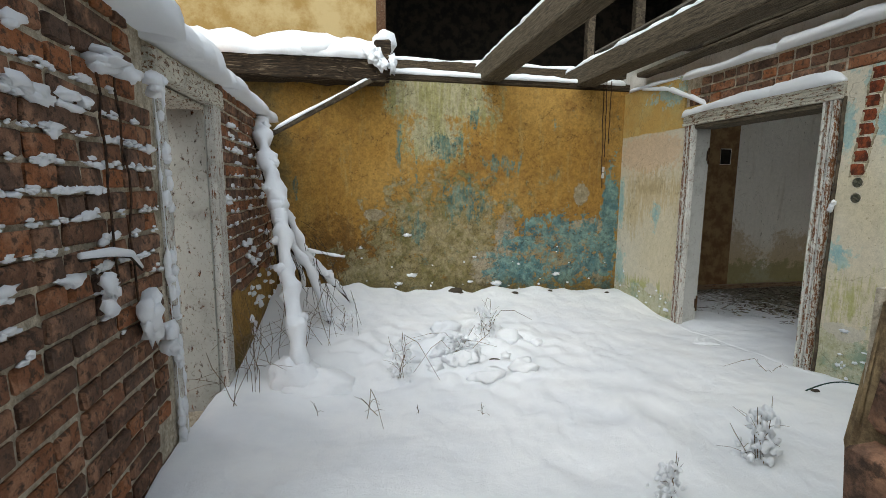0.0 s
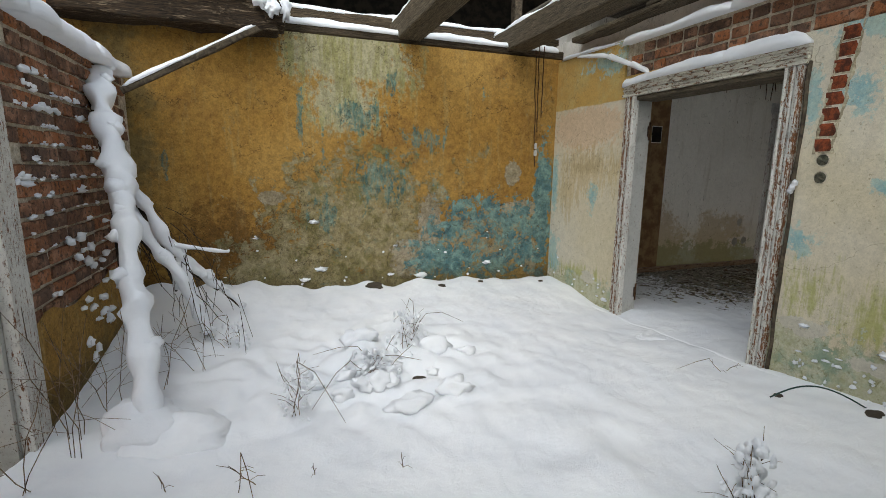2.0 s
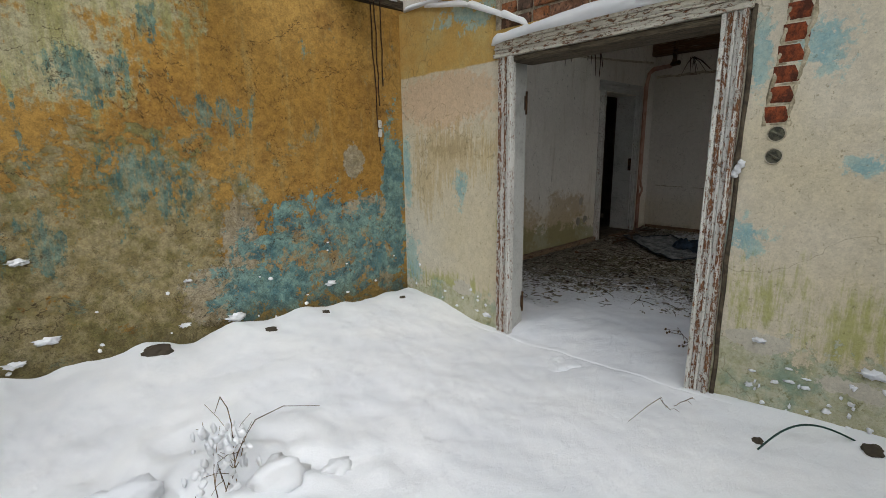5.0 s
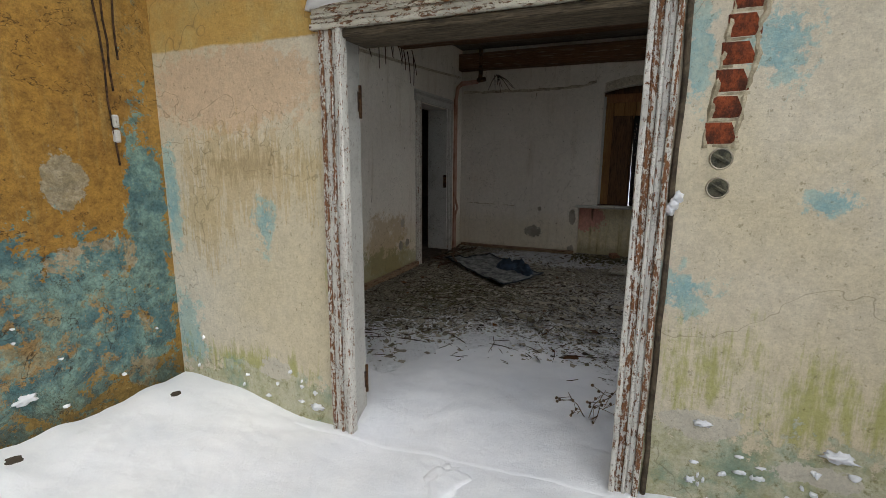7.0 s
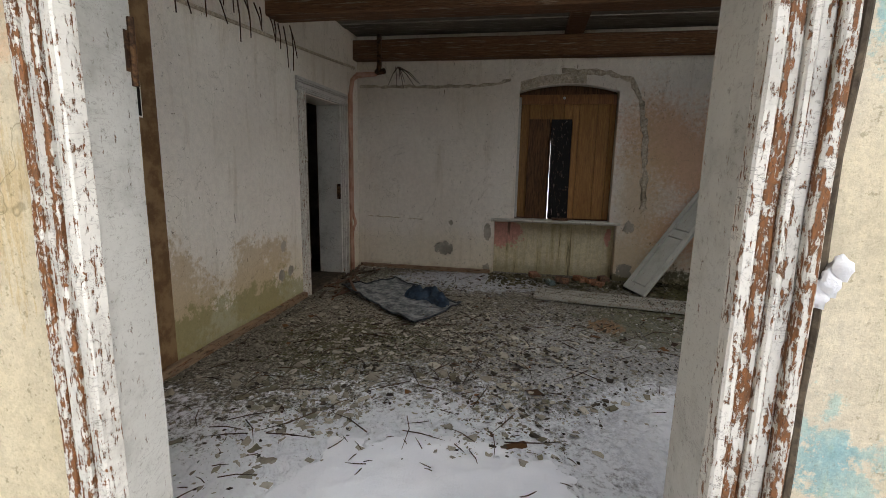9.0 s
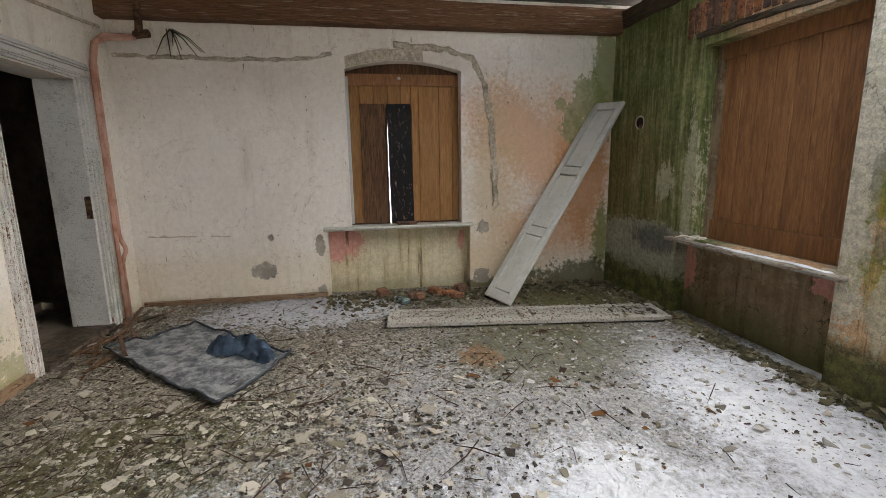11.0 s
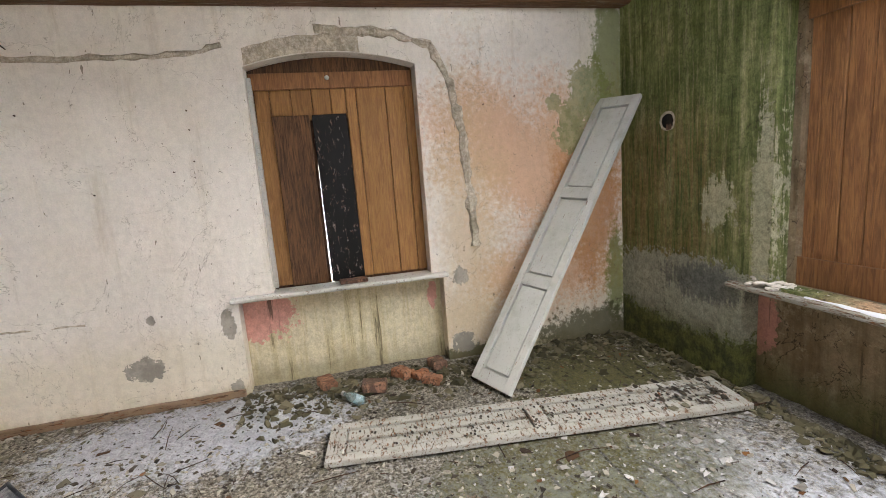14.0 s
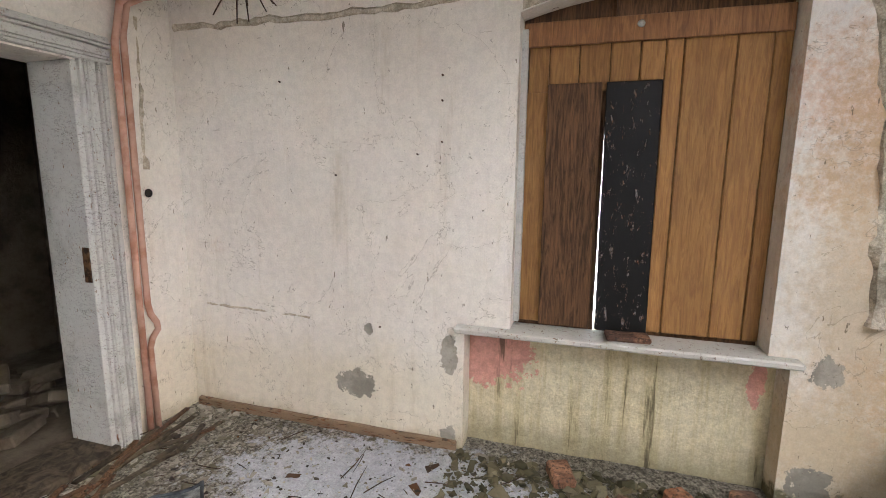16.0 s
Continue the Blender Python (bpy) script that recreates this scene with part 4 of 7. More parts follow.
# room ceiling: boards over the far half, open to the sky in front of the mossy wall
CEIL = wood_mat("ceiling_boards", "#5d554a", "#8d857a", (9, 0.5, 9), 0.9, wear="#a9a7a2")
bm = bmesh.new()
rr = random.Random(3)
x = RWI - 0.35
while x < FW + 0.4:
    w = 0.16 + rr.random() * 0.05
    y0 = SW - 0.3 if x > 6.55 or x < 3.75 else 2.15
    box(bm, (x, y0 + rr.random() * 0.12, 2.86 + rr.random() * 0.01), (x + w - 0.006, LI + 0.3, 2.885), bevel=0.002)
    x += w
obj("ceiling", bm, CEIL, label="loose grey ceiling boards, missing over the near part of the room", category="ceiling", kind="structure")


def beam(name, lo, hi, mat, label, cat="beam", rough=0.012, group="", rz=0.0):
    """A worn squared timber, modelled round its own middle."""
    lo, hi = Vector(lo), Vector(hi)
    mid = (lo + hi) / 2
    bm = bmesh.new()
    box(bm, lo - mid, hi - mid, bevel=0.012, rough=rough, cuts=14)
    ob = obj(name, bm, mat, label=label, category=cat, group=group)
    ob.matrix_basis = pose(*mid, 0, 0, rz)
    return ob


# timbers of the room
beam("wall_plate", (FW - 0.14, SW - 0.2, 2.57), (FW + 0.1, LI + 0.25, 2.80), BEAM_IN, "brown wall plate along the top of the window wall", group="room ceiling beams")
for bx, z0 in ((6.45, 2.50), (4.75, 2.50)):
    beam("ceiling_beam", (bx - 0.11, SW - 0.2, z0), (bx + 0.11, LI + 0.2, z0 + 0.24), BEAM_IN, "rough brown ceiling beam spanning the room", group="room ceiling beams")
bm = bmesh.new()
box(bm, (6.4, 2.95, 2.8), (8.5, 3.15, 2.86), bevel=0.01, rough=0.01, cuts=8)
obj("ceiling_board", bm, BEAM_IN, label="loose brown board lying across the beams", category="board")
beam("corner_timber", (7.0, SW - 0.25, 2.60), (8.5, SW + 0.02, 2.78), TIMBER_X, "rotten blackened timber on top of the mossy wall", rough=0.03)

for px, py, w in ((0.70, 6.52, 0.11), (4.7, 7.4, 0.16), (3.9, 7.4, 0.12), (5.4, 7.2, 0.14)):
    beam("attic_post", (px - w / 2, py - 0.06, 2.3), (px + w / 2, py + 0.06, 5.4), TIMBER if px > 1 else BEAM_IN, "upright brown post of the dark attic", "post", 0.006, "attic posts")
# brown patched strip with a broken flue hole on the room's north wall
BROWN = Mat("brown_patch_plaster", 0.95)
BROWN.color(BROWN.mix(lin("#6d5238"), lin("#8a7050"), BROWN.ramp(BROWN.noise(6, 6, 0.7), 0.4, 0.6))).bump(BROWN.noise(25, 6, 0.7), 0.5, 0.01)
bm = bmesh.new()
cells(bm, (4.05, FZ), (5.09, 2.5), [(4.83, 1.55, 4.99, 1.75)], 0, LI - 0.006, LI + 0.002)
obj("wall_patch", bm, BROWN, label="brown patched plaster strip with a broken flue hole", category="plaster", kind="structure")
# shallow black slab: the depth of the flue hole is only painted dark
bm = bmesh.new()
box(bm, (4.84, LI - 0.003, 1.56), (4.98, LI + 0.004, 1.74))
obj("flue_hole", bm, BLACK, label="flat black inset for the shade inside the flue hole", category="hole", kind="structure")


# ---- yard: beams, snow, doorways ----
JOIST = []
for jx, jw in ((1.80, 0.22), (2.90, 0.22)):
    JOIST.append(beam("ceiling_joist", (jx - jw / 2, -1.2, 2.37), (jx + jw / 2, BW + 0.55, 2.58), TIMBER_Y, "weathered grey ceiling joist capped with snow, open to the sky", "beam", 0.012, "yard joists"))
beam("wall_plate", (0.55, BW + 0.02, TOPZ + 0.01), (RW + 0.3, BW + 0.2, TOPZ + 0.09), TIMBER_X, "dark timber plate on top of the ochre wall")
beam("trimmer_beam", (0.55, BW + 0.32, 2.46), (RW + 0.6, BW + 0.5, 2.63), TIMBER_X, "brown cross timber behind the joist ends with snow on it")
beam("broken_log", (-1.5, 5.12, 2.23), (0.66, 5.40, 2.44), CHAR, "charred broken log end under thick snow", rough=0.05)
beam("broken_log_end", (0.57, 5.08, 2.29), (0.71, 5.42, 2.60), CHAR, "charred stub standing at the broken log's end", rough=0.04)


def cap(name, runs, label, smooth=True):
    bm = bmesh.new()
    for i, (a, b, w, h) in enumerate(runs):
        ridge(bm, a, b, w, h, steps=max(12, int((Vector(b) - Vector(a)).length * 22)), seed=i * 3.7 + a[0])
    return obj(name, bm, SNOW, label=label, category="snow", kind="stuff", smooth=smooth)


cap("joist_snow", [((1.80, -1.2, 2.56), (1.80, BW + 0.5, 2.56), 0.20, 0.08)], "snow lying along a grey joist")
cap("joist_snow", [((2.90, -1.2, 2.56), (2.90, BW + 0.5, 2.56), 0.20, 0.08)], "snow lying along a grey joist")
cap("plate_snow", [((0.66, BW + 0.1, TOPZ + 0.07), (RW + 0.05, BW + 0.1, TOPZ + 0.07), 0.22, 0.07)], "snow strip on the wall plate")
cap("trimmer_snow", [((0.6, BW + 0.41, 2.615), (RW + 0.5, BW + 0.41, 2.615), 0.2, 0.05)], "snow strip on the cross timber")
bm = bmesh.new()
ridge(bm, (-1.6, 5.26, 2.41), (0.68, 5.26, 2.43), 0.36, 0.17, steps=60, side=12, seed=4.0, rough=0.5)
lump(bm, (-0.1, 5.26, 2.53), (0.45, 0.2, 0.14), 3, 0.2)
lump(bm, (0.65, 5.25, 2.62), (0.11, 0.15, 0.10), 3, 0.25)
for c, r in (((0.55, 5.06, 2.43), (0.07, 0.05, 0.06)), ((0.62, 5.05, 2.37), (0.05, 0.04, 0.05)), ((0.51, 5.07, 2.47), (0.06, 0.05, 0.05)), ((0.71, 5.1, 2.39), (0.04, 0.06, 0.08))):
    lump(bm, c, r, 3, 0.9, 8.0)
obj("log_snow", bm, SNOW, label="thick pillow of snow on the broken log", category="snow", kind="stuff", smooth=True)

# leaning batten under the broken log
a, b = Vector((-0.36, 4.97, 1.71)), Vector((0.60, 5.16, 2.30))
batten = thing("broken_batten", "dark broken batten hanging from the log, snow on top", "batten")
bm = bmesh.new()
tube(bm, [a + (b - a) * t for t in (0, 0.2, 0.4, 0.6, 0.8, 1)], [0.022, 0.026, 0.027, 0.028, 0.03, 0.03], 6, 0.4)
part("batten", bm, TIMBER, batten)
bm = bmesh.new()
ridge(bm, a + Vector((0, 0, 0.016)), b + Vector((0, 0, 0.016)), 0.045, 0.03, 30, 6, 2.0, 0.5)
part("snow_strip", bm, SNOW, batten, "thin snow strip", True)

# top of the doorway wall: stepped brickwork with snow
bm = bmesh.new()
cells(bm, (1.0, 2.0), (4.5, 2.25), [], 1, RW + 0.02, RW + 0.12)
brick_top = obj("wall_east_bricks", bm, MORTAR, label="bare brick courses over the wide doorway", category="wall", kind="structure")
bm = bmesh.new()
cells(bm, (4.5, 2.0), (BW, 2.30), [], 1, RW, RW + 0.12)
obj("wall_east_top", bm, [CREAM], label="plastered top course of the doorway wall", category="wall", kind="structure")
cap("wall_snow", [((RW + 0.06, 1.0, 2.25), (RW + 0.06, 3.6, 2.255), 0.24, 0.085), ((RW + 0.06, 3.5, 2.25), (RW + 0.06, 4.6, 2.255), 0.2, 0.07), ((RW + 0.06, 4.5, 2.28), (RW + 0.08, BW, 2.31), 0.18, 0.045)], "snow along the top of the doorway wall")
cap("door_snow", [((RW - 0.02, 3.02, 1.93), (RW - 0.02, 3.6, 1.93), 0.12, 0.085), ((RW - 0.02, 3.45, 1.93), (RW - 0.02, 4.25, 1.93), 0.10, 0.07),
                  ((RW - 0.02, 4.15, 1.93), (RW - 0.02, 4.5, 1.91), 0.09, 0.06), ((RW - 0.005, 4.22, 1.98), (RW - 0.002, 4.45, 2.08), 0.05, 0.05), ((RW - 0.002, 4.4, 2.06), (RW, 4.75, 2.2), 0.05, 0.045), ((RW, 4.7, 2.19), (RW + 0.01, 5.2, 2.29), 0.06, 0.04)], "snow lying on the door casing and broken plaster edge")

# second layer of rotten boards above the doorway wall
for i, (y0, y1, zz, xx) in enumerate(((1.2, 4.3, 2.50, 3.44), (2.0, 5.2, 2.44, 3.40), (0.5, 3.9, 2.58, 3.54))):
    beam("rotten_board", (xx - 0.09, y0, zz - 0.02), (xx + 0.09, y1, zz + 0.03), TIMBER_Y, "rotten grey roof board above the doorway wall", "board", 0.02, "rotten boards")


# wide doorway: casing, lining and hinges
def casing_strip(bm, lo, hi, axis, bare=(0, 0, 0, 0, 0)):
    """Moulded casing: a flat with two raised beads and a sunk middle, on a plane of constant x; axis 2 upright, 1 level."""
    x0 = RW
    k = 1 if axis == 2 else 2
    w = hi[k] - lo[k]
    for i, (a, b, d) in enumerate(((0.0, 0.2, 0.042), (0.2, 0.42, 0.026), (0.42, 0.55, 0.036), (0.55, 0.8, 0.026), (0.8, 1.0, 0.034))):
        l2, h2 = list(lo), list(hi)
        had = len(bm.faces)
        l2[k], h2[k] = lo[k] + w * a, lo[k] + w * b
        box(bm, (x0 - d, l2[1], l2[2]), (x0 + 0.01, h2[1], h2[2]), bevel=0.004, rough=0.004, cuts=16)
        bm.faces.ensure_lookup_table()
        for f in bm.faces[had:]:
            f.material_index = bare[i]


dw = thing("door_1", "wide doorway casing of white flaking paint over brown wood", "doorway")
tagged(dw, kind="structure")
bm = bmesh.new()
casing_strip(bm, (RW, 4.315, -0.12), (RW, 4.432, 1.825), 2, (0, 0, 1, 0, 1))
part("casing", bm, [CASE, CASE_B], dw)
bm = bmesh.new()
casing_strip(bm, (RW, 3.035, -0.12), (RW, 3.14, 1.825), 2, (1, 0, 0, 1, 0))
part("casing", bm, [CASE, CASE_B], dw)
bm = bmesh.new()
casing_strip(bm, (RW, 3.02, 1.825), (RW, 4.47, 1.935), 1)
part("head_casing", bm, CASE_H, dw)
bm = bmesh.new()
splay = Matrix.Translation((RW - 0.02, 4.328, 0)) @ Matrix.Rotation(radians(12.5), 4, "Z")
box(bm, (0, 0, -0.12), (0.225, 0.028, 1.825), splay, 0.004, 0.003, 12)
lin_l = part("lining", bm, LINING, dw, "grey-white painted lining")
bm = bmesh.new()
box(bm, (RW - 0.02, 3.104, -0.12), (RWI + 0.005, 3.132, 1.825), bevel=0.004, rough=0.003, cuts=12)
part("lining", bm, LINING, dw, "grey-white painted lining")
bm = bmesh.new()
box(bm, (RW - 0.02, 3.136, 1.79), (RWI + 0.005, 4.34, 1.822), bevel=0.004, rough=0.003, cuts=12)
part("head_lining", bm, TIMBER_Y, dw, "bare grey head lining")
IRON = Mat("rusty_iron", 0.7, 0.6)
IRON.color(IRON.mix(lin("#3a2a20"), lin("#6d5138"), IRON.ramp(IRON.noise(30, 5, 0.7), 0.4, 0.6))).bump(IRON.noise(80, 4, 0.7), 0.4, 0.002)
for z in (0.155, 1.555):
    bm = bmesh.new()
    tube(bm, [(0.212, -0.006, z - 0.075), (0.212, -0.006, z + 0.075)], 0.008, 8)
    box(bm, (0.190, -0.003, z - 0.045), (0.212, 0.002, z + 0.045), None, 0.001)
    hinge = part("hinge", bm, IRON, lin_l, "rusty butt hinge")
    hinge.matrix_basis = splay
bm = bmesh.new()
box(bm, (RW - 0.018, 3.008, -0.05), (RW + 0.005, 3.027, 1.84), bevel=0.006, rough=0.012, cuts=14)
part("edge_batten", bm, TIMBER, dw, "bare dark edge batten")
bm = bmesh.new()
for o in ((0, 0, 0), (0, -0.012, 0.025), (0.005, 0.01, -0.02)):
    lump(bm, (RW - 0.025 + o[0], 3.012 + o[1], 1.15 + o[2]), (0.016, 0.015, 0.018), 2, 0.7, 8.0)
obj("snow_clump", bm, SNOW, label="small clump of snow stuck to the casing", category="snow", kind="stuff", smooth=True)

# old socket boxes in the cream wall
CUP = Mat("dull_olive_metal", 0.6)
CUP.color(CUP.mix(lin("#34332a"), lin("#5f5d4c"), CUP.ramp(CUP.noise(40, 5, 0.7), 0.4, 0.6)))
for z in (1.207, 1.302):
    sk = thing("socket_box", "round empty socket box set in cream plaster", "socket", (RW, 2.886, z), group="socket boxes")
    bm = bmesh.new()
    pts = [(0.03, -0.003), (0.033, -0.006), (0.036, 0.002), (0.036, 0.0), (0.03, 0.0)]
    for i in range(20):
        a0, a1 = 2 * math.pi * i / 20, 2 * math.pi * (i + 1) / 20
        for (r0, d0), (r1, d1) in zip(pts, pts[1:]):
            bm.faces.new([bm.verts.new((d, r * math.cos(a), r * math.sin(a))) for r, d, a in ((r0, d0, a0), (r1, d1, a0), (r1, d1, a1), (r0, d0, a1))])
    part("rim", bm, MORTAR, sk)
    bm = bmesh.new()
    tube(bm, [(-0.003, 0, 0), (-0.001, 0, 0)], 0.03, 20)
    part("cup", bm, CUP, sk, "dark olive cup")
    bm = bmesh.new()
    tube(bm, [(-0.006, -0.02, -0.012), (-0.012, 0.0, 0.0), (-0.006, 0.02, 0.012)], 0.006, 6)
    part("clip", bm, CUP, sk)

# brick doorway with splayed lining
LD = thing("door_2", "doorway casing of flaking white paint sagging in the brick wall", "doorway")
tagged(LD, kind="structure")


def tilted(bm, quadz, x0, x1):
    """A board between two upright edges: quadz gives y at foot and head of either side."""
    (ya0, ya1), (yb0, yb1), z0, z1 = quadz
    n = 14
    for i in range(n):
        t0, t1 = i / n, (i + 1) / n
        lo = [(ya0 + (ya1 - ya0) * t, yb0 + (yb1 - yb0) * t, z0 + (z1 - z0) * t) for t in (t0, t1)]
        vs = [bm.verts.new((x, y, z)) for x in (x0, x1) for (p, q, z) in lo for y in (p, q)]
        for f in ((0, 1, 3, 2), (4, 6, 7, 5), (0, 4, 5, 1), (2, 3, 7, 6), (0, 2, 6, 4), (1, 5, 7, 3)):
            bm.faces.new([vs[k] for k in f])
    bmesh.ops.remove_doubles(bm, verts=bm.verts, dist=1e-5)
    bmesh.ops.recalc_face_normals(bm, faces=bm.faces)
    for v in bm.verts:
        v.co += noise.noise_vector(v.co * 15) * 0.004


bm = bmesh.new()
tilted(bm, ((3.44, 3.43), (3.60, 3.58), -0.1, 1.70), LW - 0.01, LW + 0.035)
part("casing", bm, CASE, LD)
bm = bmesh.new()
tilted(bm, ((2.71, 2.69), (2.80, 2.775), -0.1, 1.70), LW - 0.01, LW + 0.018)
part("casing", bm, CASE, LD)
bm = bmesh.new()
m = Matrix.Translation((LW, 2.62, 1.69)) @ Matrix.Rotation(radians(0.6), 4, "X")
box(bm, (-0.01, 0.0, 0.0), (0.045, 1.0, 0.105), m, 0.006, 0.006, 14)
part("head_casing", bm, CASE_H, LD)
bm = bmesh.new()
tilted(bm, ((3.41, 3.405), (3.44, 3.435), -0.1, 1.69), LW - 0.28, LW - 0.012)
part("lining", bm, peeled_mat("flaked_lining_paint", "#b0afa7", "#2a2520", 0.41, (4, 4, 1.8)), LD, "white lining with black flaked spots")
bm = bmesh.new()
tilted(bm, ((2.80, 2.78), (2.825, 2.805), -0.1, 1.69), LW - 0.28, LW - 0.012)
part("lining", bm, LINING, LD)
bm = bmesh.new()
box(bm, (-0.28, 0.19, -0.03), (-0.012, 0.80, -0.003), m, 0.004, 0.003, 10)
part("head_lining", bm, CASE_H, LD)

# snow on the brick wall's sloping top
bm = bmesh.new()
ridge(bm, (LW - 0.1, 0.8, 1.86), (LW - 0.06, 2.75, 1.84), 0.40, 0.24, 60, 14, 1.0, 0.4)
ridge(bm, (LW - 0.05, 2.6, 1.82), (LW - 0.05, 3.8, 1.86), 0.34, 0.18, 46, 14, 2.0, 0.4)
ridge(bm, (LW - 0.05, 3.7, 1.85), (LW - 0.02, 5.3, 1.84), 0.30, 0.14, 46, 14, 3.0, 0.45)
obj("wall_snow", bm, SNOW, label="rounded snow on top of the brick wall and door head", category="snow", kind="stuff", smooth=True)


# ---- room: windows, doors, loose things ----
def planks(bm_parent, mat, edges, z0, z1, plane, axis, thick=0.025, label=""):
    """Upright boards side by side, each a part; edges are their borders along the wall."""
    rp = random.Random(int(edges[0] * 100))
    for a, b in zip(edges, edges[1:]):
        bm = bmesh.new()
        c = (a + b) / 2
        w = abs(b - a) / 2 - 0.002
        h = (z1 - z0) / 2
        d = rp.uniform(-0.003, 0.003)
        if axis == 1:
            box(bm, (d, -w, -h), (thick + d, w, h + rp.uniform(-0.008, 0.008)), None, 0.005, 0.0015, 8)
            at = (plane, c, (z0 + z1) / 2)
        else:
            box(bm, (-w, -thick + d, -h), (w, d, h + rp.uniform(-0.008, 0.008)), None, 0.005, 0.0015, 8)
            at = (c, plane, (z0 + z1) / 2)
        ob = part("plank", bm, mat, bm_parent)
        ob.location = at


win = thing("window_1", "arched window boarded with brown upright planks", "window")
tagged(win, kind="structure")
PX = FW + 0.13
planks(win, PLANK, [3.60, 3.50, 3.36, 3.22], 1.86, 2.08, PX, 1)
planks(win, PLANK, [3.63, 3.49], 0.70, 1.86, PX, 1)
planks(win, PLANK, [2.985, 2.91, 2.70, 2.56, 2.49], 0.70, 2.08, PX, 1)
planks(win, PLANK, [3.22, 3.09, 2.985], 1.86, 2.08, PX, 1)
bm = bmesh.new()
box(bm, (-0.012, -0.56, -0.055), (0.012, 0.56, 0.055), None, 0.003, 0.002, 8)
ob = part("top_board", bm, PLANK_R, win)
ob.location = (PX - 0.014, 3.06, 2.125)
bm = bmesh.new()
lump(bm, (0, 0, 0), (0.008, 0.017, 0.017), 2, 0.1)
ob = part("knob", bm, LINING, ob, "white wall plug")
ob.location = (-0.016, 0.04, 0.015)
BLACKP = peeled_mat("black_flaked_paint", "#0b0a09", "#8f8a84", 0.405, (3.5, 3.5, 1.5), "#141110")
for nm, mt, y0, y1, lean, lab in (("dark_board", PLANK_D, 3.25, 3.50, 0.0, "dark weathered board"), ("black_board", BLACKP, 2.985, 3.225, -0.012, "black painted board flaking white")):
    bm = bmesh.new()
    box(bm, (-0.012, -(y1 - y0) / 2, -0.6), (0.012, (y1 - y0) / 2, 0.6), None, 0.004, 0.003, 8)
    ob = part(nm, bm, mt, win, lab)
    ob.matrix_basis = pose(PX - 0.016, (y0 + y1) / 2, 1.295, math.degrees(lean) * 0.9, 0, 0)
bm = bmesh.new()
box(bm, (FW + 0.09, 3.60, 0.70), (FW + 0.13, 3.632, 2.15), None, 0.003, 0.002, 8)
part("window_frame", bm, LINING, win, "narrow white flaking frame")
# boards added behind the planks to keep seams and arch dark, one slit open
for y0, y1, z0 in ((2.491, 3.206, 0.67), (3.228, 3.629, 0.67), (3.19, 3.245, 1.74)):
    bm = bmesh.new()
    box(bm, (PX + 0.03 + 0.022 * (z0 > 1), y0, z0), (PX + 0.05 + 0.022 * (z0 > 1), y1, 2.293), None, 0.001)
    part("backing_board", bm, PLANK_D, win)
# arch over the window
def arch_z(y):
    return 2.20 + 0.085 * (1 - ((y - 3.06) / 0.57) ** 2)


def arch_band(bm, low, high, x0, x1, n=24, a=2.49, b=3.63):
    """A slab between two curves over the window."""
    for i in range(n):
        y0, y1 = a + (b - a) * i / n, a + (b - a) * (i + 1) / n
        q = [bm.verts.new((x, y, f(y))) for x in (x0, x1) for y in (y0, y1) for f in (low, high)]
        for f in ((0, 1, 3, 2), (4, 6, 7, 5), (0, 2, 6, 4), (1, 5, 7, 3), (0, 4, 5, 1), (2, 3, 7, 6)):
            bm.faces.new([q[k] for k in f])
    bmesh.ops.remove_doubles(bm, verts=bm.verts, dist=1e-5)
    bmesh.ops.recalc_face_normals(bm, faces=bm.faces)


bm = bmesh.new()
arch_band(bm, arch_z, lambda y: 2.2965, FW, FW + 0.14)
part("arch_spandrel", bm, WHITE, win)
bm = bmesh.new()
arch_band(bm, lambda y: arch_z(y) + 0.006, lambda y: arch_z(y) + 0.115 + 0.02 * noise.noise(Vector((y * 9, 1, 0))), FW - 0.005, FW + 0.003, 40, 2.87, 3.62)
for v in bm.verts:
    v.co.x += 0.003 * noise.noise(v.co * 30)
part("bare_arch", bm, MORTAR, win, "bare grey mortar over the arch")


SILLG = peeled_mat("weathered_sill_paint", "#a29e93", "#655c4e", 0.47, (1.2, 7, 7), "#6f695b")
SILLP = peeled_mat("white_sill_paint", "#c6c4bb", "#6d675b", 0.40, (4, 4, 4), "#918c7e")


def sill(name, x0, y0, x1, y1, z, label, mat):
    s = thing(name, label, "windowsill")
    bm = bmesh.new()
    box(bm, (x0, y0, z - 0.032), (x1, y1, z), None, 0.008, 0.0015, 14)
    part("board", bm, mat, s)
    return s


sill("windowsill", FW - 0.07, 2.37, FW + 0.135, 3.91, 0.685, "white flaking windowsill board under the boarded window", SILLP)
sill("windowsill", 5.77, SW - 0.12, 7.33, SW + 0.06, 0.645, "weathered windowsill board with snow and plaster crumbs", SILLG)
bm = bmesh.new()
ridge(bm, (5.85, SW - 0.03, 0.643), (6.9, SW - 0.03, 0.643), 0.10, 0.011, 70, 8, 5.0, 1.3)
obj("sill_snow", bm, SNOW, label="thin snow on the windowsill", category="snow", kind="stuff", smooth=True)
bm = bmesh.new()
rq = random.Random(5)
for i in range(90):
    px = 7.22 - abs(rq.gauss(0, 0.16))
    lump(bm, (px, SW - 0.05 + rq.gauss(0, 0.035), 0.652 + max(0, 0.06 * (1 - (7.22 - px) / 0.25)) * rq.random()), (0.012 + rq.random() * 0.02,) * 2 + (0.01,), 1, 0.6)
obj("plaster_crumbs", bm, WHITE, label="heap of fallen plaster crumbs on the windowsill", category="rubble", kind="stuff")
bk = bmesh.new()
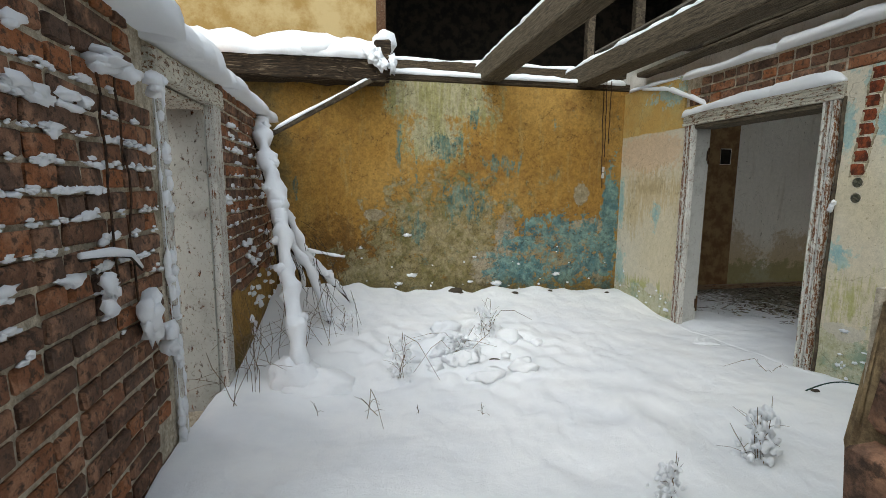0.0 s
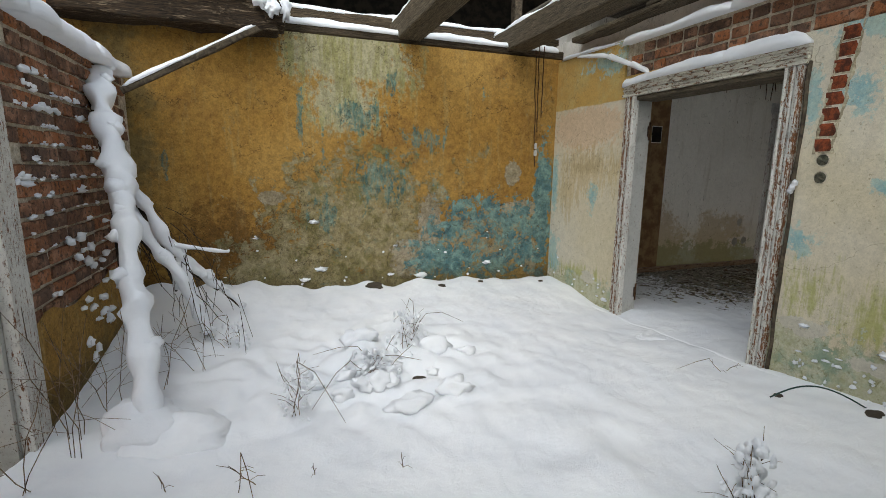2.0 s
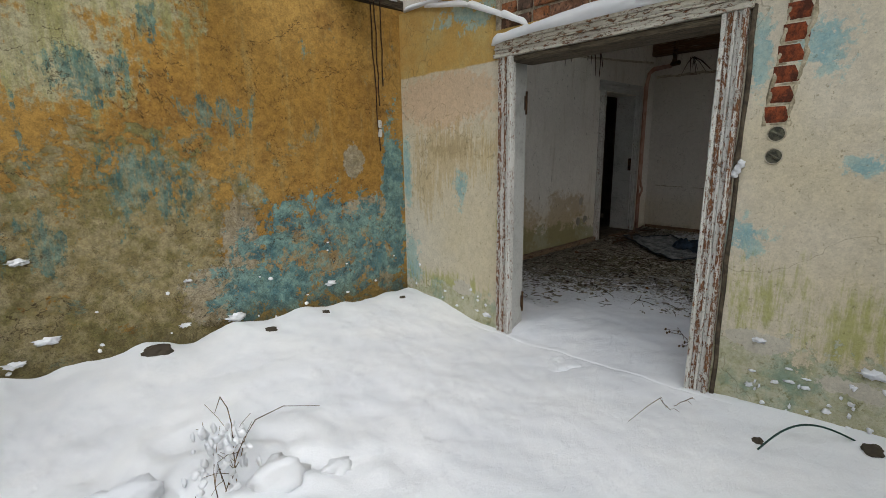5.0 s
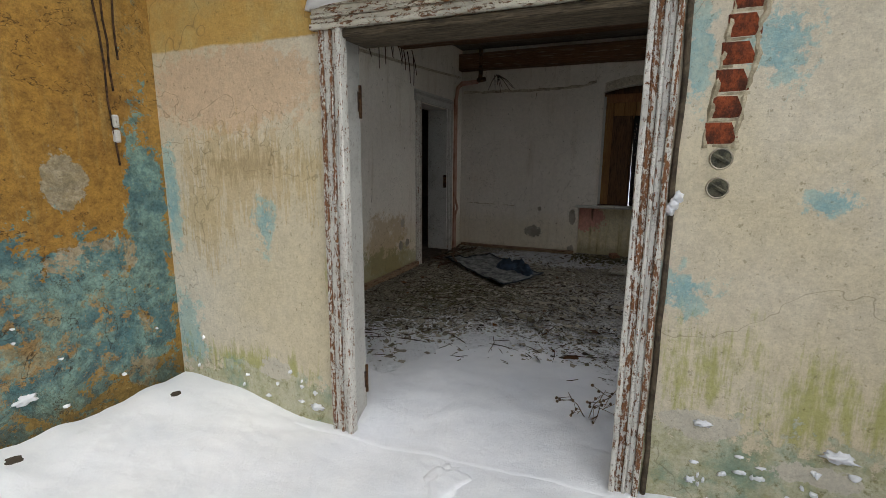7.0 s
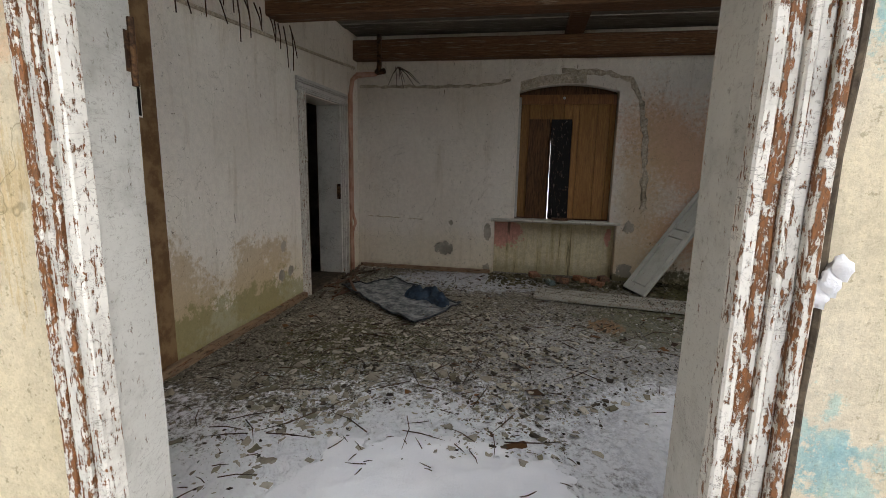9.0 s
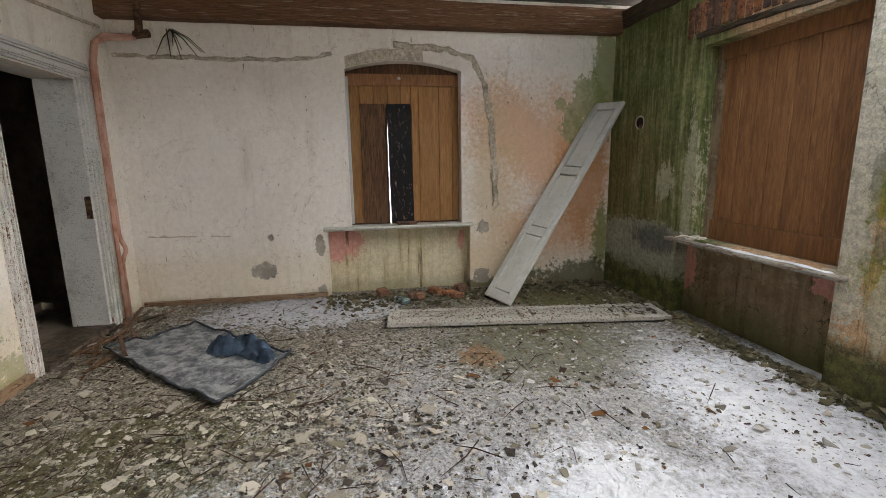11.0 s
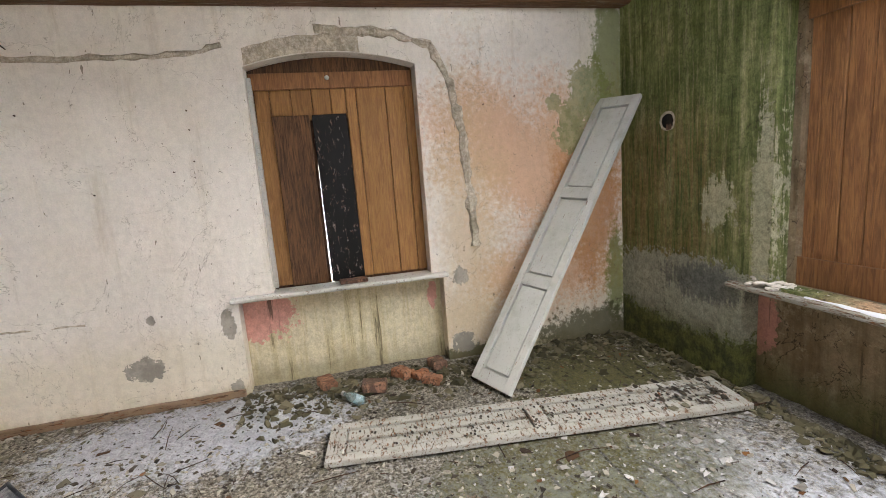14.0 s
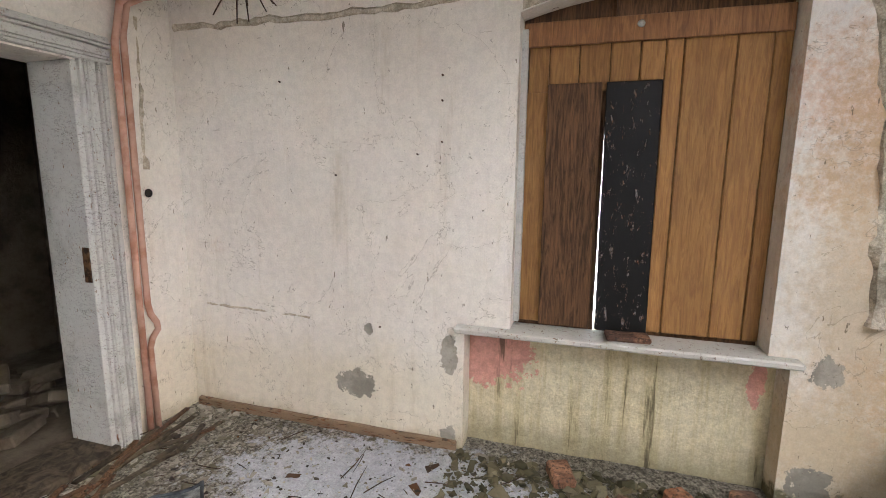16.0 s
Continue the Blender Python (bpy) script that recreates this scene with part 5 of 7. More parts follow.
box(bk, (-0.05, -0.1, 0), (0.05, 0.1, 0.025), None, 0.006, 0.006, 4)
ob = obj("brick_fragment", bk, BRICK, label="flat brick fragment lying on the windowsill", category="brick")
ob.matrix_basis = pose(FW + 0.02, 3.07, 0.687, 0, 0, 4)

win2 = thing("window_2", "large window boarded with red-brown planks", "window")
tagged(win2, kind="structure")
PY = SW - 0.17
planks(win2, PLANK_R, [7.08, 6.98, 6.86, 6.74, 6.58, 6.42, 6.27, 6.12, 5.96, 5.84], 0.80, 2.08, PY, 0)
# added board that shuts out light from behind, so the plank seams stay dark
bm = bmesh.new()
box(bm, (5.84, PY - 0.05, 0.67), (7.08, PY - 0.03, 2.16), None, 0.003)
part("backing_board", bm, PLANK_D, win2)
for z0, z1, nm in ((0.66, 0.82, "bottom_board"), (2.06, 2.2, "top_board")):
    bm = bmesh.new()
    box(bm, (-0.62, -0.012, -(z1 - z0) / 2), (0.62, 0.012, (z1 - z0) / 2), None, 0.003, 0.002, 8)
    ob = part(nm, bm, PLANK_R, win2)
    ob.location = (6.46, PY + 0.018, (z0 + z1) / 2)
bm = bmesh.new()
m = Matrix.Translation((6.46, SW - 0.06, 2.21)) @ Matrix.Rotation(radians(-2), 4, "Y")
box(bm, (-0.72, -0.08, 0.0), (0.72, 0.075, 0.05), m, 0.01, 0.02, 12)
part("lintel_board", bm, TIMBER_X, win2, "rotten lintel board")


def door_leaf(name, length, width, thick, mat, label, splits, crossbars):
    """A framed leaf with sunk panels, lying along its own x, face up."""
    s = thing(name, label, "door leaf")
    bm = bmesh.new()
    st = width * 0.17
    box(bm, (0, 0, 0.004), (length, st, thick), None, 0.004, 0.002, 12)
    part("stile", bm, mat, s)
    bm = bmesh.new()
    box(bm, (0, width - st, 0.004), (length, width, thick), None, 0.004, 0.002, 12)
    part("stile", bm, mat, s)
    rails = [(0.0, 0.09)] + [(c - 0.045, c + 0.045) for c in crossbars] + [(length - 0.09, length)]
    for a, b in rails:
        bm = bmesh.new()
        box(bm, (a, st, 0.004), (b, width - st, thick - 0.002), None, 0.003, 0.002, 3)
        part("rail", bm, mat, s)
    for (a0, a1), (b0, b1) in zip(rails, rails[1:]):
        for i in range(splits):
            w = (width - 2 * st) / splits
            bm = bmesh.new()
            box(bm, (a1, st + w * i, thick * 0.12), (b0, st + w * (i + 1), thick * 0.3), None, 0.0, 0.0)
            g = 0.014
            box(bm, (a1 + g, st + w * i + g, thick * 0.28), (b0 - g, st + w * (i + 1) - g, thick * 0.8), None, 0.004)
            part("panel", bm, mat, s)
    return s


LEAF = peeled_mat("grey_door_paint", "#b9bab2", "#6f6a5c", 0.37, (1.0, 6, 6), "#8d8c7a")
a0, a1 = Vector((7.98, 2.35, FZ)), Vector((7.655, 2.19, FZ))
top0, top1 = Vector((8.39, 0.99, 1.885)), Vector((8.21, 0.83, 1.90))
lean = door_leaf("door_leaf_leaning", 2.36, 0.36, 0.04, LEAF, "narrow grey panelled door leaf leaning in the corner", 1, [0.78, 1.5])
ex = ((top0 + top1) / 2 - (a0 + a1) / 2).normalized()
ey = (a1 - a0) - ex * (a1 - a0).dot(ex)
ey.normalize()
ez = ex.cross(ey)
org = a0
if ez.dot(Vector((-1, 0.6, 0))) < 0:
    ey = -ey
    ez = ex.cross(ey)
    org = a1
lean.matrix_basis = Matrix.Translation(org + Vector((0, 0, 0.01))) @ Matrix((ex, ey, ez)).transposed().to_4x4()

LEAF2 = peeled_mat("dirty_cream_paint", "#a6a49b", "#4a4436", 0.445, (6, 1.6, 6), "#77745f")
flat = door_leaf("door_leaf_lying", 2.38, 0.37, 0.04, LEAF2, "cream panelled door leaf lying flat on the littered floor", 2, [1.18])
flat.matrix_basis = pose(7.31, 3.36, FZ + 0.01, 0, 0, -97.5)

# rubble bricks under the window
brick_at = [(8.31, 3.34, 20, 0.9), (8.12, 3.02, 80, 1.0), (8.26, 2.80, 35, 0.9), (8.33, 2.52, 10, 0.9), (8.08, 2.62, 60, 0.8), (8.2, 2.68, 120, 0.7)]
bm = bmesh.new()
box(bm, (-0.115, -0.058, 0), (0.115, 0.058, 0.066), None, 0.012, 0.012, 4)
b0 = obj("loose_brick", bm, BRICK, label="chipped red brick lying on the rubble", category="brick", group="loose bricks")
for i, (x, y, rz, s) in enumerate(brick_at):
    mm = pose(x, y, FZ, 3 * (i % 3), -4 + 3 * (i % 4), rz) @ Matrix.Diagonal((s * 0.74, s * 1.05, s * 1.15, 1))
    if i == 0:
        b0.matrix_basis = mm
    else:
        c = b0.copy()
        scene.collection.objects.link(c)
        c.matrix_basis = mm

GLASS = Mat("dusty_glass", 0.15)
GLASS.color((0.45, 0.6, 0.6, 1))
GLASS.b.inputs["Transmission Weight"].default_value = 0.7
bt = thing("glass_bottle", "dusty pale blue bottle lying among bricks", "bottle")
bm = bmesh.new()
tube(bm, [(0, 0, 0), (0.005, 0, 0), (0.10, 0, 0), (0.135, 0, 0), (0.15, 0, 0), (0.19, 0, 0)], [0.02, 0.034, 0.034, 0.028, 0.014, 0.013], 16)
part("body", bm, GLASS, bt, smooth=True)
bm = bmesh.new()
tube(bm, [(0.185, 0, 0), (0.205, 0, 0)], 0.016, 14)
part("cap", bm, LINING, bt, "white cap")
bt.matrix_basis = pose(7.93, 3.12, FZ + 0.036, 0, 0, 35)

# narrow doorway
nd = thing("door_3", "narrow doorway with moulded white flaking casing", "doorway")
tagged(nd, kind="structure")


def casing_y(bm, x0, x1, z0, z1, up=True):
    w = (x1 - x0) if up else (z1 - z0)
    for a, b, d in ((0.0, 0.13, 0.026), (0.13, 0.20, 0.036), (0.20, 0.27, 0.018), (0.27, 0.55, 0.026), (0.55, 0.60, 0.014), (0.60, 0.69, 0.036), (0.69, 0.73, 0.020), (0.73, 0.80, 0.040), (0.80, 1.0, 0.022)):
        if up:
            box(bm, (x0 + w * a, LI - d, z0), (x0 + w * b, LI + 0.01, z1), None, 0.003, 0.003, 14)
        else:
            box(bm, (x0, LI - d, z0 + w * a), (x1, LI + 0.01, z0 + w * b), None, 0.003, 0.003, 10)


for x0, x1 in ((6.83, 6.96), (7.86, 8.0)):
    bm = bmesh.new()
    casing_y(bm, x0, x1, FZ, 1.99)
    part("casing", bm, CASE if x0 < 7 else FLAKED, nd)
bm = bmesh.new()
casing_y(bm, 6.80, 8.02, 1.99, 2.12, False)
part("head_casing", bm, FLAKED, nd)
bm = bmesh.new()
box(bm, (7.83, LI - 0.005, FZ), (7.862, LI + 0.28, 1.98), None, 0.003, 0.002, 8)
lin_n = part("lining", bm, FLAKED, nd)
bm = bmesh.new()
box(bm, (6.968, LI - 0.005, FZ), (6.99, LI + 0.28, 1.98), None, 0.003, 0.002, 8)
part("lining", bm, LINING, nd)
bm = bmesh.new()
box(bm, (6.97, LI - 0.04, FZ - 0.02), (7.86, LI + 0.29, FZ + 0.035), None, 0.008, 0.006, 10)
part("threshold", bm, TIMBER, nd, "dusty grey wooden threshold")
bm = bmesh.new()
box(bm, (7.836, LI + 0.0, 0.90), (7.824, LI + 0.045, 1.08), None, 0.003, 0.002)
part("lock_plate", bm, IRON, lin_n, "rusty keyhole plate")

# copper-coloured heating pipes in the corner
PIPE = Mat("faded_pink_paint", 0.6)
PIPE.color(PIPE.mix(lin("#a87a64"), lin("#bf9784"), PIPE.ramp(PIPE.noise(8, 5, 0.6), 0.4, 0.6))).bump(PIPE.noise(60, 4, 0.6), 0.3, 0.002)
for i, (px, py) in enumerate(((8.035, LI - 0.045), (8.08, LI - 0.05))):
    bm = bmesh.new()
    if i == 0:
        pts = [(px, py, FZ), (px, py, 1.0), (px, py, 2.1), (px + 0.03, py - 0.02, 2.30), (px + 0.12, py - 0.05, 2.38), (px + 0.3, py - 0.25, 2.42)]
    else:
        pts = [(px, py, FZ), (px - 0.008, py, 0.47), (px + 0.004, py - 0.01, 0.53), (px + 0.034, py - 0.02, 0.575), (px + 0.030, py - 0.02, 0.615), (px + 0.004, py - 0.01, 0.67), (px, py, 0.73), (px, py, 2.15), (px + 0.02, py - 0.02, 2.30), (px + 0.08, py - 0.06, 2.35), (px + 0.2, py - 0.25, 2.39)]
    tube(bm, pts, 0.0175, 10)
    obj("heating_pipe", bm, PIPE, label="faded pink painted pipe running up the corner", category="pipe", group="corner pipes", smooth=True)
bm = bmesh.new()
tube(bm, [(8.27, 5.33, 2.42), (8.27, 5.32, 2.5), (8.27, 5.32, 2.85)], 0.03, 10)
tube(bm, [(8.29, 5.37, 2.42), (8.27, 5.25, 2.43)], 0.034, 10)
obj("pipe_elbow", bm, IRON, label="dark iron pipe elbow under the beam", category="pipe", smooth=True)

# frayed lath and wires on the walls
RUST = Mat("rusty_wire", 0.8, 0.3)
RUST.color(RUST.mix(lin("#2b211b"), lin("#57402f"), RUST.ramp(RUST.noise(40, 3, 0.6), 0.4, 0.6)))
wr = random.Random(11)
bm = bmesh.new()
for i in range(9):
    o = Vector((FW - 0.03, 5.12 + wr.uniform(-0.03, 0.03), 2.5))
    e = o + Vector((-0.15 + wr.uniform(-0.08, 0.1), wr.uniform(-0.32, 0.12), -0.15 - wr.random() * 0.18))
    tube(bm, [o, o.lerp(e, 0.5) + Vector((0, 0, 0.03)), e], [0.006, 0.005, 0.003], 4)
obj("frayed_reeds", bm, RUST, label="frayed bundle of reeds hanging from the wall top", category="reeds", kind="stuff")
bm = bmesh.new()
for i in range(30):
    x = 4.3 + i * 0.085 + wr.uniform(-0.03, 0.03)
    o = Vector((x, LI - 0.015, 2.5 + wr.uniform(-0.02, 0.05)))
    e = o + Vector((wr.uniform(-0.05, 0.12), -0.03, -0.12 - wr.random() * 0.25))
    tube(bm, [o, o.lerp(e, 0.5) + Vector((0, -0.01, 0)), e], [0.006, 0.005, 0.004], 4)
obj("broken_laths", bm, RUST, label="broken lath ends and nails hanging below the ceiling", category="laths", kind="stuff")
bm = bmesh.new()
tube(bm, [(4.2, LI - 0.01, 2.26), (5.4, LI - 0.012, 2.29), (6.4, LI - 0.01, 2.35), (7.5, LI - 0.012, 2.42), (8.3, LI - 0.01, 2.48)], 0.014, 6, 0.5)
obj("plaster_edge", bm, MORTAR, label="broken grey plaster edge along the wall top", category="plaster", kind="structure")


def gouge(name, pts, r, label):
    """A chased groove: a low ragged ridge of grey mortar against the wall."""
    bm = bmesh.new()
    out = []
    for a, b in zip(pts, pts[1:]):
        k = max(2, int((Vector(b) - Vector(a)).length / 0.04))
        out += [Vector(a).lerp(Vector(b), i / k) + noise.noise_vector(Vector(a).lerp(Vector(b), i / k) * 18) * 0.008 for i in range(k)]
    tube(bm, out, [r * (1 + 0.5 * noise.noise(p * 20)) for p in out], 6, 0.6)
    return obj(name, bm, MORTAR, label=label, category="crack", kind="structure")


gouge("wall_chase", [(FW + 0.012, 3.15, 2.42), (FW + 0.012, 2.62, 2.40), (FW + 0.012, 2.38, 2.33), (FW + 0.012, 2.24, 2.05), (FW + 0.012, 2.18, 1.75), (FW + 0.012, 2.14, 1.2), (FW + 0.012, 2.12, 0.82)], 0.038, "chased cable groove in grey mortar")
gouge("wall_crack", [(FW + 0.006, 5.62, 2.28), (FW + 0.006, 4.9, 2.27), (FW + 0.006, 4.2, 2.27), (FW + 0.006, 3.85, 2.30), (FW + 0.006, 3.7, 2.36)], 0.02, "ragged plaster break below the beam")
gouge("wall_groove", [(FW + 0.004, 5.52, 0.65), (FW + 0.004, 5.1, 0.64), (FW + 0.004, 4.75, 0.63)], 0.008, "dark horizontal groove in the whitewash")

# baseboards
BASE = peeled_mat("brown_baseboard_paint", "#8a735c", "#4a3c2e", 0.46, (1, 1, 6), "#5d5344")
bm = bmesh.new()
box(bm, (FW - 0.025, 3.9, FZ - 0.01), (FW + 0.005, LI - 0.03, FZ + 0.05), None, 0.006, 0.006, 14)
obj("baseboard", bm, BASE, label="worn brown baseboard under the whitewashed wall", category="baseboard", kind="structure")
bm = bmesh.new()
box(bm, (RWI, LI - 0.05, FZ - 0.01), (6.83, LI + 0.005, FZ + 0.055), None, 0.008, 0.01, 18)
obj("baseboard", bm, BASE, label="worn brown baseboard along the damp wall", category="baseboard", kind="structure")


# tarpaulin with crumpled denim
TARP = Mat("dirty_blue_tarp", 0.6)
TARP.color(TARP.grit(TARP.mix(lin("#3d4349"), lin("#8b8d8c"), TARP.ramp(TARP.noise(9, 8, 0.76), 0.4, 0.62)), 0.6)).bump(TARP.noise(25, 5, 0.6), 0.5, 0.01)
bm = bmesh.new()
p00, p10, p01, p11 = Vector((7.25, 5.42, 0)), Vector((7.72, 4.95, 0)), Vector((6.22, 4.36, 0)), Vector((6.88, 4.05, 0))


def tarp(u, v):
    p = p00.lerp(p10, u).lerp(p01.lerp(p11, u), v)
    e = 0.05 * noise.noise(Vector((u * 3, v * 3, 0)))
    rim = max(0, abs(u - 0.5) * 2 - 0.85) + max(0, abs(v - 0.5) * 2 - 0.88)
    return Vector((p.x + e, p.y + 0.05 * noise.noise(Vector((v * 3, u * 3, 4))), FZ + 0.022 + 0.02 * noise.noise(p * 5) + 0.012 * noise.noise(p * 13) + rim * 0.2 * max(0, noise.noise(Vector((u * 5, v * 5, 9))) + 0.35)))


sheet(bm, 60, 70, tarp)
sheet_ob = obj("tarpaulin", bm, TARP, label="dirty blue-grey tarpaulin spread on the littered floor", category="tarpaulin", smooth=True)
HEM = Mat("dark_wet_hem", 0.7)
HEM.color(HEM.mix(lin("#1d2126"), lin("#3a4046"), HEM.ramp(HEM.noise(14, 5, 0.7), 0.4, 0.6)))
for edge in ((lambda t: tarp(t, 1.0)), (lambda t: tarp(0.0, t)), (lambda t: tarp(1.0, t)), (lambda t: tarp(t, 0.0))):
    bm = bmesh.new()
    tube(bm, [edge(k / 40) + Vector((0, 0, 0.004)) for k in range(41)], 0.009, 6, 0.5)
    part("hem", bm, HEM, sheet_ob, "dark rolled hem", True)
DENIM = Mat("blue_denim", 0.9)
DENIM.color(DENIM.mix(lin("#1a2530"), lin("#36475a"), DENIM.ramp(DENIM.noise(12, 6, 0.7), 0.35, 0.7))).bump(DENIM.noise(200, 3, 0.6), 0.4, 0.002)
bm = bmesh.new()


def cloth(u, v):
    a, r = u * 2 * math.pi, 0.03 + v * 0.24
    x, y = r * math.cos(a) * 1.05, r * math.sin(a) * 0.42 + 1.4 * (r * math.cos(a)) ** 2
    p = Vector((x * 9, y * 9, 2.0))
    return Vector((x, y, max(0.0, (1 - v) ** 0.7 * 0.12 + 0.085 * noise.noise(p) + 0.05 * noise.noise(p * 2.3))))


sheet(bm, 60, 26, cloth)
ob = obj("denim_garment", bm, DENIM, label="crumpled dark blue denim garment on the tarpaulin", category="clothing", smooth=True)
ob.matrix_basis = pose(7.0, 4.36, FZ + 0.02, 0, 0, 60)

# ---- small litter on the room floor ----


def litter(name, mat, count, place, size, label, flat=0.35, seed=0, bare=True):
    """Many small angular chips as one object."""
    g = np.random.default_rng(seed)
    vs, fs = [], []
    base = np.array([(-1, -1, 0), (1, -1, 0), (1, 1, 0), (-1, 1, 0), (-0.7, -0.7, 1), (0.7, -0.7, 1), (0.7, 0.7, 1), (-0.7, 0.7, 1)])
    quads = [(4, 5, 6, 7), (0, 1, 5, 4), (1, 2, 6, 5), (2, 3, 7, 6), (3, 0, 4, 7)]
    made = 0
    while made < count:
        x, y = place(g)
        if not (RWI - 0.3 < x < FW - 0.03 and SW + 0.02 < y < LI - 0.04):
            continue
        if 2.6 < y < 5.4 and g.random() < 0.97 * max(0.0, min(1.0, (5.2 + 0.5 * math.sin(y * 5.0) - x) / 0.9)):
            continue
        if bare and (x - 4.4) ** 2 / 1.0 + (y - 2.3) ** 2 / 0.9 < 1.0 and g.random() < 0.85:
            continue
        s = min(size * (0.35 + g.pareto(2.6)), size * 2.8)
        v = base * np.array([s * g.uniform(0.6, 1.6), s * g.uniform(0.5, 1.1), s * flat * g.uniform(0.6, 1.6)])
        v += g.normal(0, 0.36, v.shape) * s * np.array([1, 1, flat])
        a, b = g.uniform(0, 6.28), g.normal(0, 0.25)
        ca, sa = math.cos(a), math.sin(a)
        v[:, 2] += v[:, 0] * math.sin(b)
        v = np.stack([v[:, 0] * ca - v[:, 1] * sa + x, v[:, 0] * sa + v[:, 1] * ca + y, v[:, 2] + FZ + 0.002], 1)
        k = len(vs)
        vs.extend(map(tuple, v))
        fs.extend(tuple(q + k for q in f) for f in quads)
        made += 1
    me = bpy.data.meshes.new(name)
    me.from_pydata(vs, [], fs)
    me.materials.append(mat.m)
    return tagged(new(name, me), label, "debris", kind="stuff")


def chip_mat(name, cols, rough=0.9):
    m = Mat(name, rough)
    r = m.island()
    c = m.mix(lin(cols[0]), lin(cols[1]), m.ramp(r, 0.0, 1.0))
    c = m.mix(c, lin(cols[2]), m.ramp(m.math("FRACT", m.math("MULTIPLY", r, 13.7)), 0.6, 0.9))
    m.color(m.mix(c, (0.05, 0.045, 0.04, 1), m.ramp(m.noise(60, 4, 0.7), 0.5, 0.75, 0, 0.6)))
    return m


CHIP = chip_mat("plaster_chips", ("#857f72", "#b3ad9f", "#66614f"))
DIRT = chip_mat("dark_crumbs", ("#332d25", "#4b4338", "#26221c"))
LEAFM = chip_mat("dead_leaves", ("#4a3018", "#6d4a26", "#2b2018"))
spread = lambda g: (g.uniform(RWI, FW), g.uniform(SW, LI))
litter("plaster_chips", CHIP, 14000, lambda g: (g.normal(5.9, 1.1), g.normal(4.2, 0.8)) if g.random() < 0.6 else spread(g), 0.0046, "grey-white plaster chips strewn over the room floor", seed=1)
litter("dark_crumbs", DIRT, 12000, lambda g: (g.normal(5.9, 1.0), g.normal(4.0, 0.9)) if g.random() < 0.6 else spread(g), 0.0036, "dark dirt crumbs strewn over the room floor", seed=2)
litter("plaster_lumps", chip_mat("snowy_lumps", ("#8f8c86", "#b5b3b0", "#77736a")), 900, lambda g: (g.uniform(4.9, 7.4), g.normal(1.9, 0.6)), 0.007, "lumps of plaster half covered by thin snow", flat=0.5, seed=3)
litter("corner_rubble", chip_mat("mossy_rubble", ("#35321f", "#55503a", "#6d6650")), 5600, lambda g: (FW - abs(g.normal(0, 0.3)), g.uniform(SW, 3.9)) if g.random() < 0.45 else (g.uniform(4.6, FW), SW + abs(g.normal(0, 0.075))), 0.010, "mossy rubble along the foot of the walls", flat=0.6, seed=4)
litter("plaster_flakes", CHIP, 2600, lambda g: (g.normal(5.3, 1.0), g.normal(4.3, 0.8)), 0.0105, "larger pale plaster flakes strewn over the room floor", flat=0.16, seed=11)
litter("rotten_crumbs", DIRT, 1300, lambda g: (g.normal(5.6, 1.0), g.normal(4.1, 0.8)), 0.007, "larger dark rotten crumbs strewn over the room floor", flat=0.3, seed=12)
litter("dead_leaves", LEAFM, 420, spread, 0.011, "brown dead leaves scattered on the room floor", flat=0.12, seed=5)
bm = bmesh.new()
tw = random.Random(21)
for i in range(620):
    x, y = (tw.gauss(5.8, 1.1), tw.gauss(4.3, 0.8)) if i % 4 else (tw.uniform(RWI, FW - 0.1), tw.uniform(SW + 0.1, LI - 0.1))
    if not (RWI < x < FW - 0.1 and SW + 0.05 < y < LI - 0.06) or x < 4.3 and 2.9 < y < 4.6:
        continue
    L, a = 0.04 + tw.random() ** 3 * 0.28, tw.uniform(0, 6.28)
    d = Vector((math.cos(a), math.sin(a), 0)) * L
    o = Vector((x, y, FZ + 0.012))
    tube(bm, [o, o + d * 0.5 + Vector((tw.uniform(-1, 1), tw.uniform(-1, 1), 0.3)) * L * 0.08, o + d], [0.002 + 0.004 * L, 0.002 + 0.004 * L, 0.001], 4)
obj("twigs", bm, RUST, label="dry twigs and straw scattered on the room floor", category="twigs", kind="stuff")

bm = bmesh.new()
for i in range(40):
    c = (tw.uniform(6.9, 8.2), tw.uniform(6.2, 7.1), FZ + 0.05 + abs(tw.gauss(0, 0.1)))
    box(bm, (-0.12, -0.06, -0.033), (0.12, 0.06, 0.033), Matrix.Translation(c) @ Euler((tw.uniform(-0.4, 0.4), tw.uniform(-0.4, 0.4), tw.uniform(0, 3.1))).to_matrix().to_4x4(), 0.008)
obj("brick_rubble", bm, DARK, label="heap of grey-brown brick rubble in the dark back room", category="rubble", kind="stuff")

# broken hole in the mossy wall
hole = thing("wall_hole", "broken hole in mossy plaster showing red brick", "hole")
tagged(hole, kind="structure")
bm = bmesh.new()
ring = []
for i in range(18):
    a = 2 * math.pi * i / 18
    r = 0.075 + 0.02 * noise.noise(Vector((math.cos(a) * 2, math.sin(a) * 2, 5)))
    ring.append((7.89 + r * math.cos(a) * 1.05, 1.66 + r * math.sin(a) * 0.9))
for (x0, z0), (x1, z1) in zip(ring, ring[1:] + ring[:1]):
    q = [bm.verts.new(p) for p in ((x0, SW + 0.004, z0), (x1, SW + 0.004, z1), (7.89 + (x1 - 7.89) * 0.72, SW + 0.002, 1.66 + (z1 - 1.66) * 0.72), (7.89 + (x0 - 7.89) * 0.72, SW + 0.002, 1.66 + (z0 - 1.66) * 0.72))]
    bm.faces.new(q)
part("broken_rim", bm, MORTAR, hole)
